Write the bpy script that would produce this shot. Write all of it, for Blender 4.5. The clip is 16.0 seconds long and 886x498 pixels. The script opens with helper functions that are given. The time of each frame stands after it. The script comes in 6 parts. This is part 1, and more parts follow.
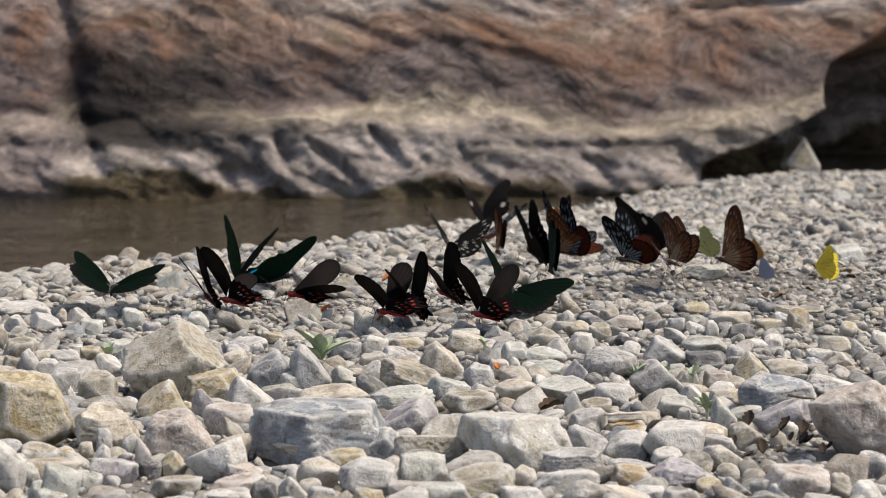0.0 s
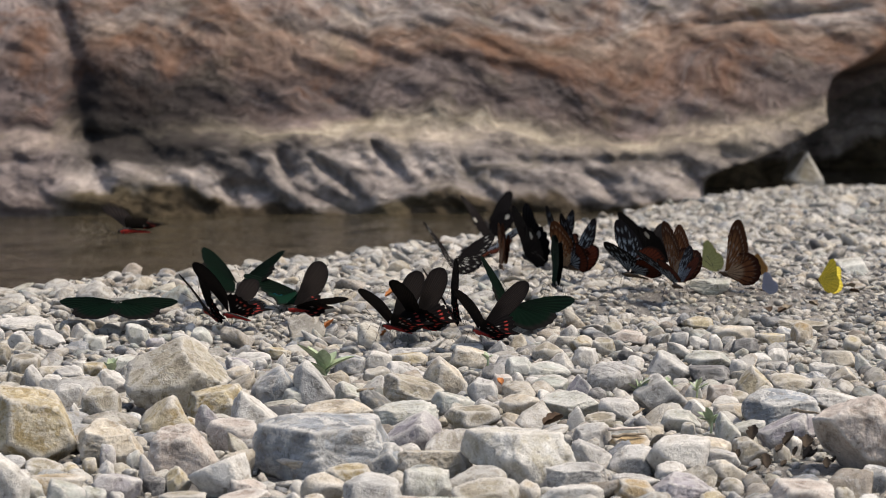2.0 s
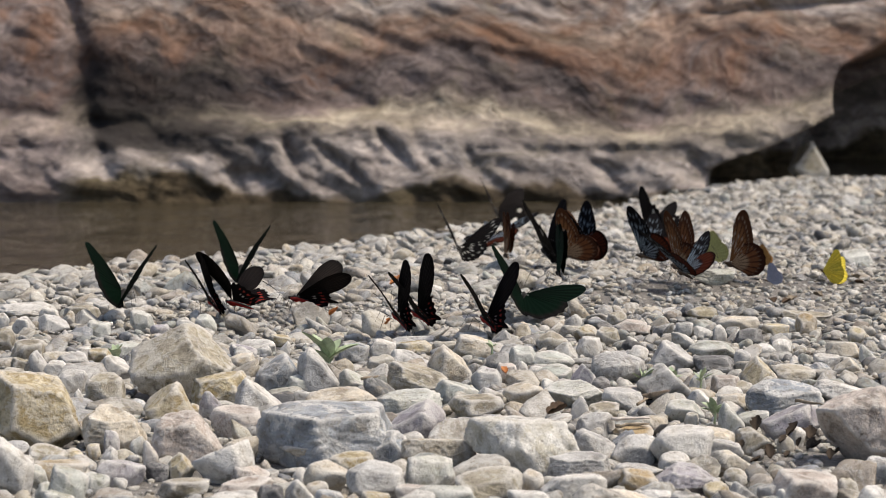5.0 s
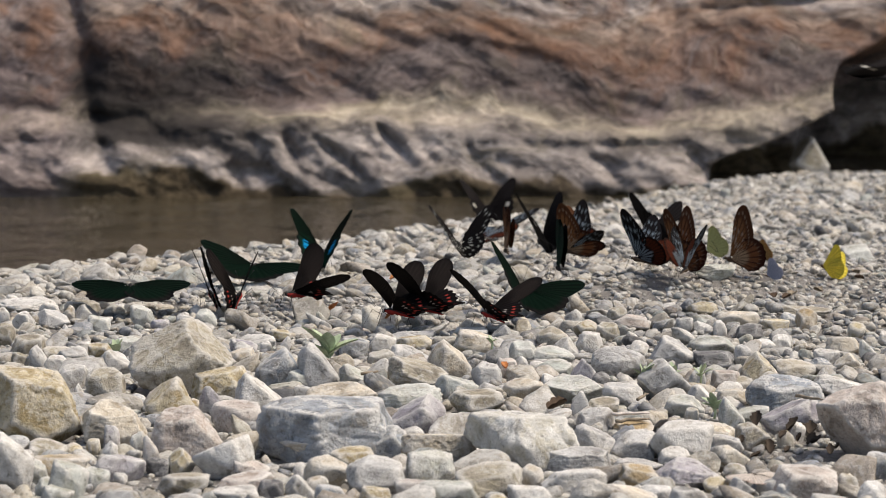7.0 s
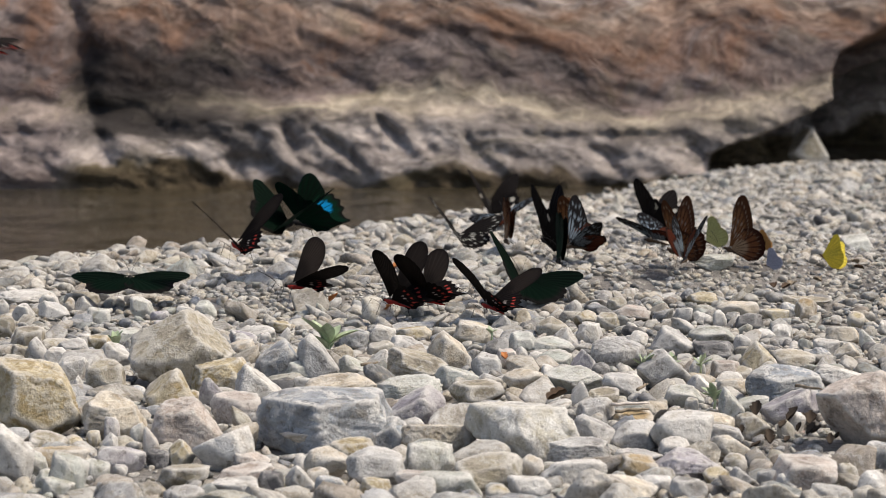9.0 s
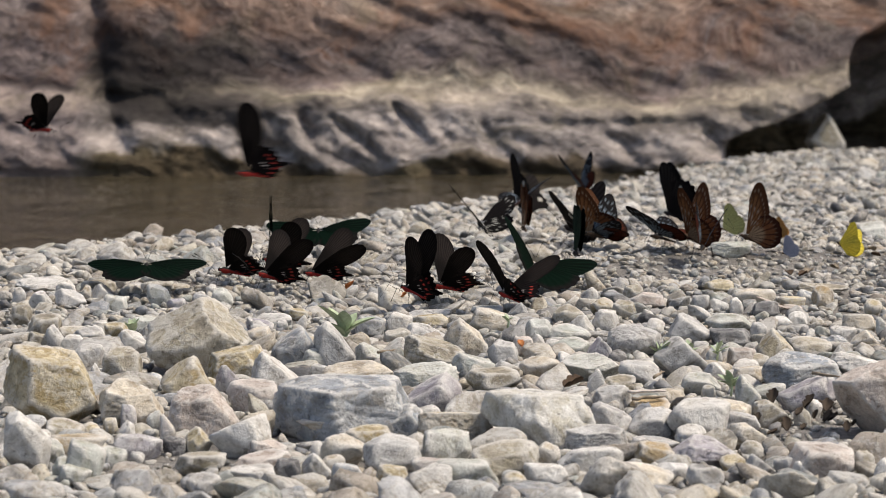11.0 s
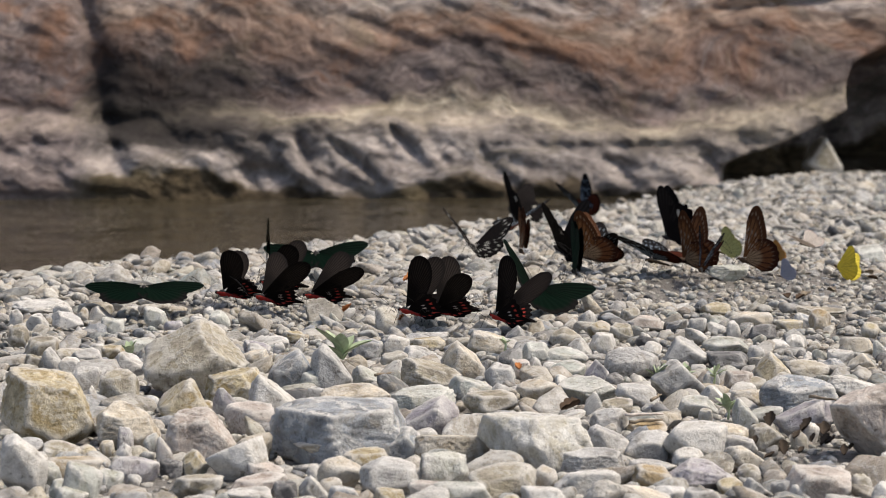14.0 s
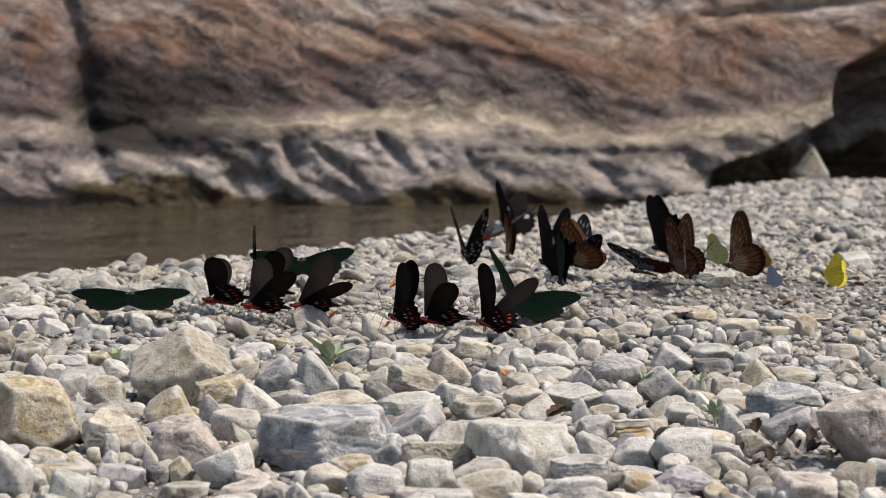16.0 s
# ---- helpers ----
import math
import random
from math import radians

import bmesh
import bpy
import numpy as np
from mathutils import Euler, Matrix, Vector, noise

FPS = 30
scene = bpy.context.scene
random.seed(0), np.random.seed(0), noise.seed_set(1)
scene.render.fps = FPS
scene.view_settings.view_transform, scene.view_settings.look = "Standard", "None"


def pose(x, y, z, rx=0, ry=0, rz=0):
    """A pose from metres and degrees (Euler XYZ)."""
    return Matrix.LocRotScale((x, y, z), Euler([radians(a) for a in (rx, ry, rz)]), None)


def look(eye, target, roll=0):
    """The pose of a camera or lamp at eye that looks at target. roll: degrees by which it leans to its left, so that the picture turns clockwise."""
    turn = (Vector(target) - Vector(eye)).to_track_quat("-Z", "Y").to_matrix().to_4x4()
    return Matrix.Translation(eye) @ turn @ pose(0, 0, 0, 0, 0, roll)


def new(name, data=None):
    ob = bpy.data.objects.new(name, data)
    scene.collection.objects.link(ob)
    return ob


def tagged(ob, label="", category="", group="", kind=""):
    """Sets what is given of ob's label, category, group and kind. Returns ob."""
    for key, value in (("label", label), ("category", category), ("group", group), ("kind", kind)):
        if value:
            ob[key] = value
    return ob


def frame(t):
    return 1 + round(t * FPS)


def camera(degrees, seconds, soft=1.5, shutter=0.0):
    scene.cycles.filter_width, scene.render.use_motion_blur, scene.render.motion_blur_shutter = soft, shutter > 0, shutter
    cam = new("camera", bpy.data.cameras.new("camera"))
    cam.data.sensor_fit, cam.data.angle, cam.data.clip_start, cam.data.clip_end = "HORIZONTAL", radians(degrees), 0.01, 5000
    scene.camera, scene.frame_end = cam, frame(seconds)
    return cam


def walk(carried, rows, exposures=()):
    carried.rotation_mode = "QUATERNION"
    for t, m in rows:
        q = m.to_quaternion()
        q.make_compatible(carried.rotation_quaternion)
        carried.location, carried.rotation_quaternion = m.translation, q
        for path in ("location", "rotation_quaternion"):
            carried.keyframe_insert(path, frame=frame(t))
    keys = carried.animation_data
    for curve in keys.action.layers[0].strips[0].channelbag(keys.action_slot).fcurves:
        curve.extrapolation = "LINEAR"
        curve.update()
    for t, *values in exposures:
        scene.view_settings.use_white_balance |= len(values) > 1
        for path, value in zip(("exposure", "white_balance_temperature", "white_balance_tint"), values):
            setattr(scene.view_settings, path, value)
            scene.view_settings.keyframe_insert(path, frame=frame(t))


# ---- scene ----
cam = camera(18, 16.0, soft=0.6, shutter=0.4)
EYE = (0.0, 0.0, 0.40)
# a long lens, stopped down, focused on the cobbles just before the butterflies
cam.data.dof.use_dof = True
cam.data.dof.focus_distance = 2.62
cam.data.dof.aperture_fstop = 20.0
# seconds and the turn of the hand-held camera about its three axes, in degrees
PATH = [
    (0, 83.827, 0.258, -0.199),
    (0.5, 83.906, 0.259, -0.263),
    (1, 83.943, 0.258, -0.323),
    (1.5, 84.007, 0.365, -0.282),
    (2, 84.138, 0.395, -0.145),
    (2.5, 84.152, 0.340, -0.060),
    (3, 84.059, 0.407, -0.027),
    (3.5, 84.084, 0.386, -0.032),
    (4, 84.128, 0.186, -0.011),
    (4.5, 83.998, 0.054, -0.009),
    (7, 83.800, 0.000, -0.000),
    (7.5, 83.869, 0.028, 0.043),
    (8, 83.717, 0.149, -0.047),
    (10.5, 83.505, 0.180, 0.140),
    (11, 83.357, 0.211, 0.305),
    (11.5, 83.417, 0.145, 0.386),
    (12, 83.427, 0.070, 0.408),
    (12.5, 83.526, 0.058, 0.430),
    (13, 83.661, 0.051, 0.399),
    (13.5, 83.736, 0.115, 0.321),
    (14, 83.824, 0.141, 0.256),
    (14.5, 83.891, -0.046, 0.214),
    (15, 84.058, 0.095, 0.215),
    (15.5, 84.068, 0.057, 0.137),
    (16, 83.961, 0.121, -0.022),
]
walk(cam, [(t, pose(*EYE, rx, ry, rz)) for t, rx, ry, rz in PATH], [(0, 0.10, 6780, 11), (16, 0.10, 6780, 11)])

# ---- daylight: a high sun behind thin cloud ----
world = bpy.data.worlds.new("sky")
scene.world = world
world.use_nodes = True
wn, wl = world.node_tree.nodes, world.node_tree.links
sky = wn.new("ShaderNodeTexSky")
sky.sky_type = "NISHITA"
sky.sun_disc = False
SUN_UP, SUN_AZ = 62.0, 96.0      # height of the sun, and its turn from straight ahead (+y) towards +x
sky.sun_elevation = radians(SUN_UP)
sky.sun_rotation = radians(SUN_AZ)
sky.air_density, sky.dust_density, sky.ozone_density = 1.0, 3.0, 1.0
wl.new(sky.outputs[0], wn["Background"].inputs[0])
wn["Background"].inputs[1].default_value = 0.128
sun_data = bpy.data.lights.new("sun", "SUN")
sun_data.energy, sun_data.angle, sun_data.color = 3.35, radians(6), (1.0, 0.925, 0.82)
sun = new("sun", sun_data)
_c = math.cos(radians(SUN_UP))
sun.matrix_world = look((0, 0, 0), (-_c * math.sin(radians(SUN_AZ)), -_c * math.cos(radians(SUN_AZ)), -math.sin(radians(SUN_UP))))

# ---- materials ----


def material(name):
    """A new node material: its nodes, a linker, and the principled shader."""
    m = bpy.data.materials.new(name)
    m.use_nodes = True
    n = m.node_tree.nodes
    return m, n, m.node_tree.links, n["Principled BSDF"]


def ramp(n, stops, interpolation="LINEAR"):
    r = n.new("ShaderNodeValToRGB")
    r.color_ramp.interpolation = interpolation
    while len(r.color_ramp.elements) < len(stops):
        r.color_ramp.elements.new(0.5)
    for e, (at, c) in zip(r.color_ramp.elements, stops):
        e.position, e.color = at, (*c, 1)
    return r


def noise_node(n, l, vec, scale, detail=4.0, rough=0.6, distortion=0.0):
    t = n.new("ShaderNodeTexNoise")
    t.inputs["Scale"].default_value, t.inputs["Detail"].default_value = scale, detail
    t.inputs["Roughness"].default_value, t.inputs["Distortion"].default_value = rough, distortion
    if vec:
        l.new(vec, t.inputs["Vector"])
    return t


def mix(n, l, kind, fac, a, b):
    m = n.new("ShaderNodeMix")
    m.data_type, m.blend_type = "RGBA", kind
    for socket, v in ((m.inputs["Factor"], fac), (m.inputs["A"], a), (m.inputs["B"], b)):
        if isinstance(v, (int, float)):
            socket.default_value = v
        elif isinstance(v, tuple):
            socket.default_value = (*v, 1)
        else:
            l.new(v, socket)
    return m.outputs["Result"]


def bump(n, l, p, height, strength, distance):
    b = n.new("ShaderNodeBump")
    b.inputs["Strength"].default_value, b.inputs["Distance"].default_value = strength, distance
    l.new(height, b.inputs["Height"])
    l.new(b.outputs[0], p.inputs["Normal"])


def stone_material(name, tones, island=False, stain=(0.27, 0.225, 0.155), stained=0.45, vein=0.25, rubbed=0.6):
    """River stone: a tone by piece, mottled, with pale veins, ochre stain and a fine grain."""
    m, n, l, p = material(name)
    geo = n.new("ShaderNodeNewGeometry")
    co = n.new("ShaderNodeTexCoord").outputs["Object"]
    if island:
        pick = geo.outputs["Random Per Island"]
    else:
        pick = n.new("ShaderNodeObjectInfo").outputs["Random"]
    base = ramp(n, [(i / max(1, len(tones) - 1), c) for i, c in enumerate(tones)], "LINEAR")
    l.new(pick, base.inputs[0])
    # each piece samples the textures elsewhere
    shift = n.new("ShaderNodeVectorMath")
    shift.operation = "ADD"
    scale = n.new("ShaderNodeVectorMath")
    scale.operation = "SCALE"
    scale.inputs[0].default_value = (37.0, 17.0, 53.0)
    l.new(pick, scale.inputs["Scale"])
    l.new(geo.outputs["Position"], shift.inputs[0])
    l.new(scale.outputs[0], shift.inputs[1])
    at = shift.outputs[0]
    mottle = noise_node(n, l, at, 48.0, 6.0, 0.62, 0.7)
    dark = ramp(n, [(0.32, (0.38, 0.37, 0.36)), (0.44, (0.82, 0.81, 0.80)), (0.54, (1.08, 1.08, 1.08)), (0.68, (1.38, 1.38, 1.38))])
    l.new(mottle.outputs[0], dark.inputs[0])
    col = mix(n, l, "MULTIPLY", 0.9, base.outputs[0], dark.outputs[0])
    st = noise_node(n, l, at, 30.0, 7.0, 0.68, 0.8)
    sr = ramp(n, [(0.49, (0, 0, 0)), (0.54, (stained,) * 3)])
    l.new(st.outputs[0], sr.inputs[0])
    col = mix(n, l, "MIX", sr.outputs[0], col, stain)
    # bedding lines and pale mineral veins, each piece its own way round
    ve = n.new("ShaderNodeTexWave")
    ve.wave_type, ve.bands_direction = "BANDS", "DIAGONAL"
    for k, v in (("Scale", 12.0), ("Distortion", 11.0), ("Detail", 6.0), ("Detail Scale", 2.0), ("Detail Roughness", 0.7)):
        ve.inputs[k].default_value = v
    l.new(at, ve.inputs["Vector"])
    vr = ramp(n, [(0.84, (0, 0, 0)), (0.96, (vein,) * 3)])
    l.new(ve.outputs[1], vr.inputs[0])
    col = mix(n, l, "MIX", vr.outputs[0], col, (0.62, 0.61, 0.58))
    # dried lime crust with a ragged edge
    crust = noise_node(n, l, at, 30.0, 7.0, 0.66, 0.6)
    cr = ramp(n, [(0.54, (0, 0, 0)), (0.57, (0.55, 0.55, 0.55)), (0.68, (0.85, 0.85, 0.85))])
    l.new(crust.outputs[0], cr.inputs[0])
    pale = mix(n, l, "MIX", 0.45, base.outputs[0], (0.70, 0.69, 0.655))
    col = mix(n, l, "MIX", cr.outputs[0], col, pale)
    # rubbed edges are paler
    edge = ramp(n, [(0.510, (0, 0, 0)), (0.56, (rubbed,) * 3)])
    l.new(geo.outputs["Pointiness"], edge.inputs[0])
    col = mix(n, l, "MIX", edge.outputs[0], col, (0.66, 0.64, 0.60))
    pits = noise_node(n, l, at, 210.0, 3.0, 0.6)
    pi = ramp(n, [(0.30, (0.45, 0.44, 0.43)), (0.40, (1.0, 1.0, 1.0))])
    l.new(pits.outputs[0], pi.inputs[0])
    col = mix(n, l, "MULTIPLY", 0.8, col, pi.outputs[0])
    grain = noise_node(n, l, at, 480.0, 4.0, 0.7)
    gr = ramp(n, [(0.32, (0.82, 0.82, 0.82)), (0.52, (1.0, 1.0, 1.0)), (0.68, (1.12, 1.12, 1.12))])
    l.new(grain.outputs[0], gr.inputs[0])
    col = mix(n, l, "MULTIPLY", 0.8, col, gr.outputs[0])
    l.new(col, p.inputs["Base Color"])
    p.inputs["Roughness"].default_value = 0.78
    p.inputs["Specular IOR Level"].default_value = 0.35
    both = n.new("ShaderNodeMath")
    both.operation = "MULTIPLY_ADD"
    both.inputs[1].default_value = 0.35
    l.new(grain.outputs[0], both.inputs[0])
    l.new(mottle.outputs[0], both.inputs[2])
    bump(n, l, p, both.outputs[0], 0.8, 0.004)
    return m


STONE = {
    "tan": stone_material("tan_limestone", [(0.42, 0.36, 0.235), (0.52, 0.455, 0.32)], stain=(0.27, 0.20, 0.085), stained=0.75),
    "drab": stone_material("drab_stone", [(0.28, 0.25, 0.19), (0.38, 0.345, 0.275)], stain=(0.24, 0.21, 0.13), stained=0.5),
    "grey": stone_material("grey_stone", [(0.31, 0.31, 0.305), (0.47, 0.465, 0.45)], stained=0.25, vein=0.4),
    "white": stone_material("white_stone", [(0.50, 0.49, 0.46), (0.62, 0.605, 0.57)], stained=0.4),
    "cream": stone_material("cream_stone", [(0.49, 0.44, 0.35), (0.58, 0.525, 0.43)], stain=(0.34, 0.26, 0.16), stained=0.45),
    "pale": stone_material("pale_green_stone", [(0.40, 0.42, 0.38), (0.50, 0.505, 0.465)], stain=(0.30, 0.27, 0.16), stained=0.35, vein=0.35),
    "blue": stone_material("blue_grey_slate", [(0.26, 0.285, 0.31), (0.35, 0.37, 0.39)], stained=0.35, vein=0.75),
    "lilac": stone_material("lilac_grey_stone", [(0.27, 0.255, 0.285), (0.40, 0.38, 0.40)], stained=0.2, vein=0.45),
    "dark": stone_material("dark_slate", [(0.10, 0.10, 0.105), (0.16, 0.16, 0.16)], stained=0.1, rubbed=0.2),
    "pink": stone_material("pinkish_stone", [(0.44, 0.385, 0.34), (0.50, 0.445, 0.40)], stain=(0.26, 0.18, 0.13), stained=0.35),
    "ochre": stone_material("ochre_stone", [(0.38, 0.285, 0.16), (0.42, 0.34, 0.22)], stained=0.35),
    "slab": stone_material("pale_slab_stone", [(0.62, 0.61, 0.57), (0.62, 0.61, 0.57)], stain=(0.33, 0.28, 0.14), stained=0.4, vein=0.15),
}
MIXED_TONES = [(0.327, 0.327, 0.322), (0.501, 0.480, 0.425), (0.294, 0.278, 0.245), (0.589, 0.572, 0.534), (0.218, 0.234, 0.256), (0.414, 0.414, 0.392),
               (0.458, 0.403, 0.316), (0.360, 0.382, 0.354), (0.109, 0.109, 0.114), (0.545, 0.534, 0.501), (0.273, 0.234, 0.191), (0.567, 0.550, 0.507)]
STONE_MIXED = stone_material("mixed_pebble_stone", MIXED_TONES, rubbed=0.0)
STONE_GRAVEL = stone_material("mixed_gravel", MIXED_TONES, island=True, rubbed=0.0)


def mud_material():
    m, n, l, p = material("damp_silt")
    at = n.new("ShaderNodeNewGeometry").outputs["Position"]
    big = noise_node(n, l, at, 6.0, 5.0, 0.6, 0.4)
    c = ramp(n, [(0.32, (0.10, 0.092, 0.082)), (0.5, (0.19, 0.177, 0.16)), (0.68, (0.30, 0.282, 0.258))])
    l.new(big.outputs[0], c.inputs[0])
    fine = noise_node(n, l, at, 160.0, 6.0, 0.75)
    g = ramp(n, [(0.34, (0.35, 0.35, 0.35)), (0.5, (0.95, 0.95, 0.95)), (0.68, (1.3, 1.3, 1.3))])
    l.new(fine.outputs[0], g.inputs[0])
    l.new(mix(n, l, "MULTIPLY", 0.9, c.outputs[0], g.outputs[0]), p.inputs["Base Color"])
    rr = n.new("ShaderNodeMapRange")
    rr.inputs["To Min"].default_value, rr.inputs["To Max"].default_value = 0.45, 0.95
    l.new(big.outputs[0], rr.inputs["Value"])
    l.new(rr.outputs[0], p.inputs["Roughness"])
    bump(n, l, p, fine.outputs[0], 0.8, 0.006)
    return m


MUD = mud_material()


def water_material():
    m, n, l, p = material("river_water")
    at = n.new("ShaderNodeNewGeometry").outputs["Position"]
    st = n.new("ShaderNodeMapping")
    st.inputs["Scale"].default_value = (1.1, 1.0, 1.0)
    l.new(at, st.inputs["Vector"])
    a = noise_node(n, l, st.outputs[0], 3.2, 3.0, 0.55, 0.8)
    b = noise_node(n, l, st.outputs[0], 26.0, 2.0, 0.5)
    s = n.new("ShaderNodeMath")
    s.operation = "MULTIPLY_ADD"
    s.inputs[1].default_value = 0.22
    l.new(b.outputs[0], s.inputs[0])
    l.new(a.outputs[0], s.inputs[2])
    bump(n, l, p, s.outputs[0], 1.0, 0.05)
    p.inputs["Base Color"].default_value = (0.048, 0.040, 0.025, 1)
    p.inputs["Roughness"].default_value = 0.06
    p.inputs["IOR"].default_value = 1.33
    return m


WATER = water_material()
WATER_Z = -0.30


def cliff_material():
    """River-worn rock: beds of grey, pinkish brown and cream, warped and dipping, with rust, dark seep stains, a wet
    foot and one patch of painted shade.
    """
    m, n, l, p = material("banded_cliff_rock")
    pos = n.new("ShaderNodeNewGeometry").outputs["Position"]
    warp = noise_node(n, l, pos, 1.5, 5.0, 0.62)
    wv = n.new("ShaderNodeVectorMath")
    wv.operation = "MULTIPLY_ADD"
    wv.inputs[1].default_value = (0.16, 0.16, 0.50)
    l.new(warp.outputs["Color"], wv.inputs[0])
    l.new(pos, wv.inputs[2])
    sep = n.new("ShaderNodeSeparateXYZ")
    l.new(wv.outputs[0], sep.inputs[0])
    mr = n.new("ShaderNodeMapRange")
    mr.inputs["From Min"].default_value, mr.inputs["From Max"].default_value = -0.05, 0.65
    l.new(sep.outputs["Z"], mr.inputs["Value"])
    # beds from the water up
    bed = ramp(n, [(0.00, (0.085, 0.066, 0.040)), (0.025, (0.11, 0.088, 0.058)), (0.055, (0.34, 0.306, 0.285)), (0.18, (0.42, 0.383, 0.36)),
                   (0.235, (0.20, 0.182, 0.17)), (0.27, (0.29, 0.258, 0.222)), (0.315, (0.36, 0.322, 0.255)), (0.345, (0.27, 0.235, 0.192)),
                   (0.39, (0.165, 0.137, 0.130)), (0.50, (0.155, 0.130, 0.125)), (0.55, (0.155, 0.115, 0.101)), (0.61, (0.25, 0.184, 0.149)),
                   (0.68, (0.32, 0.255, 0.212)), (0.76, (0.43, 0.382, 0.355)), (1.0, (0.48, 0.435, 0.405))])
    l.new(mr.outputs[0], bed.inputs[0])

    def layer(scale, turn, stretch, detail, rough, distortion=0.8):
        st = n.new("ShaderNodeMapping")
        st.inputs["Scale"].default_value = (1.0, 1.0, stretch)
        st.inputs["Rotation"].default_value = (0.0, turn, 0.0)
        l.new(wv.outputs[0], st.inputs["Vector"])
        return noise_node(n, l, st.outputs[0], scale, detail, rough, distortion)

    streak = layer(5.0, 0.16, 3.6, 9.0, 0.70, 1.0)
    sr = ramp(n, [(0.32, (0.42, 0.40, 0.41)), (0.5, (1.0, 0.98, 0.97)), (0.66, (1.45, 1.41, 1.38))])
    l.new(streak.outputs[0], sr.inputs[0])
    # beyond the crack the beds are duller, lilac and brown
    lx = n.new("ShaderNodeMapRange")
    lx.inputs["From Min"].default_value, lx.inputs["From Max"].default_value = -0.91, -0.99
    lx.inputs["To Max"].default_value = 0.75
    l.new(sep.outputs["X"], lx.inputs["Value"])
    beds = mix(n, l, "MIX", lx.outputs[0], bed.outputs[0], (0.20, 0.165, 0.16))
    col = mix(n, l, "MULTIPLY", 1.0, beds, sr.outputs[0])
    fine = layer(22.0, 0.15, 2.6, 6.0, 0.7, 0.4)
    fr = ramp(n, [(0.32, (0.60, 0.59, 0.59)), (0.68, (1.38, 1.37, 1.35))])
    l.new(fine.outputs[0], fr.inputs[0])
    col = mix(n, l, "MULTIPLY", 1.0, col, fr.outputs[0])
    wide = layer(1.3, 0.2, 1.6, 4.0, 0.6, 0.5)
    wr = ramp(n, [(0.36, (0.66, 0.65, 0.66)), (0.5, (1.0, 1.0, 1.0)), (0.62, (1.28, 1.27, 1.26))])
    l.new(wide.outputs[0], wr.inputs[0])
    col = mix(n, l, "MULTIPLY", 1.0, col, wr.outputs[0])
    rust = layer(3.4, 0.30, 2.4, 6.0, 0.68, 0.6)
    rr = ramp(n, [(0.47, (0, 0, 0)), (0.64, (0.7, 0.7, 0.7))])
    l.new(rust.outputs[0], rr.inputs[0])
    hi = n.new("ShaderNodeMapRange")
    hi.inputs["From Min"].default_value, hi.inputs["From Max"].default_value = 0.20, 0.31
    l.new(sep.outputs["Z"], hi.inputs["Value"])
    fac = mix(n, l, "MULTIPLY", 1.0, rr.outputs[0], hi.outputs[0])
    col = mix(n, l, "MIX", fac, col, (0.25, 0.125, 0.07))
    seep = layer(2.3, 0.1, 1.3, 7.0, 0.72, 0.8)
    se = ramp(n, [(0.53, (0, 0, 0)), (0.68, (0.6, 0.6, 0.6))])
    l.new(seep.outputs[0], se.inputs[0])
    col = mix(n, l, "MIX", se.outputs[0], col, (0.050, 0.043, 0.042))
    moss = layer(4.4, 0.0, 2.0, 5.0, 0.6)
    mo = ramp(n, [(0.55, (0, 0, 0)), (0.70, (0.45, 0.45, 0.45))])
    l.new(moss.outputs[0], mo.inputs[0])
    col = mix(n, l, "MIX", mo.outputs[0], col, (0.17, 0.145, 0.085))
    # painted recess shade and stain: sharp along the old crevice, fading away from it
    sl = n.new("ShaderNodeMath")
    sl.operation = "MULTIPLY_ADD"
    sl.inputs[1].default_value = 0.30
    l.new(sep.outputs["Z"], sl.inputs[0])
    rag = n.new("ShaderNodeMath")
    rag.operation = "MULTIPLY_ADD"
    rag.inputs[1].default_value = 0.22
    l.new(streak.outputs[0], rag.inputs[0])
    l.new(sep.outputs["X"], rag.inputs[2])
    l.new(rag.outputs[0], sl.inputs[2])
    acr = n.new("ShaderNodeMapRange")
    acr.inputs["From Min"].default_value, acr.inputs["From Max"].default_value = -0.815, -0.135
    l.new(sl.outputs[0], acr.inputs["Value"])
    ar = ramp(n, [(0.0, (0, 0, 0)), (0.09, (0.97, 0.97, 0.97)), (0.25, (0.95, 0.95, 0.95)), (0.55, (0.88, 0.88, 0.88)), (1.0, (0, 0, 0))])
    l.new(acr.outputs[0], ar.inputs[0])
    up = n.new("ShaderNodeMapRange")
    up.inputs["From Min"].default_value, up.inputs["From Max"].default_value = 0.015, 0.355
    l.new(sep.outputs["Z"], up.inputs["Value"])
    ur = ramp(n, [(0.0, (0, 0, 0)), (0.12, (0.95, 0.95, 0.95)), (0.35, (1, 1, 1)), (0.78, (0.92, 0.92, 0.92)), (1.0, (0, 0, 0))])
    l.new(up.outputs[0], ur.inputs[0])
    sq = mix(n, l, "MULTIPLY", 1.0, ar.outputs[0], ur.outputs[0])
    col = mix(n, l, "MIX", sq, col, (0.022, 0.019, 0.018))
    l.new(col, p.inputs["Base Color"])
    p.inputs["Roughness"].default_value = 0.85
    p.inputs["Specular IOR Level"].default_value = 0.2
    bump(n, l, p, fine.outputs[0], 0.8, 0.02)
    return m


CLIFF = cliff_material()


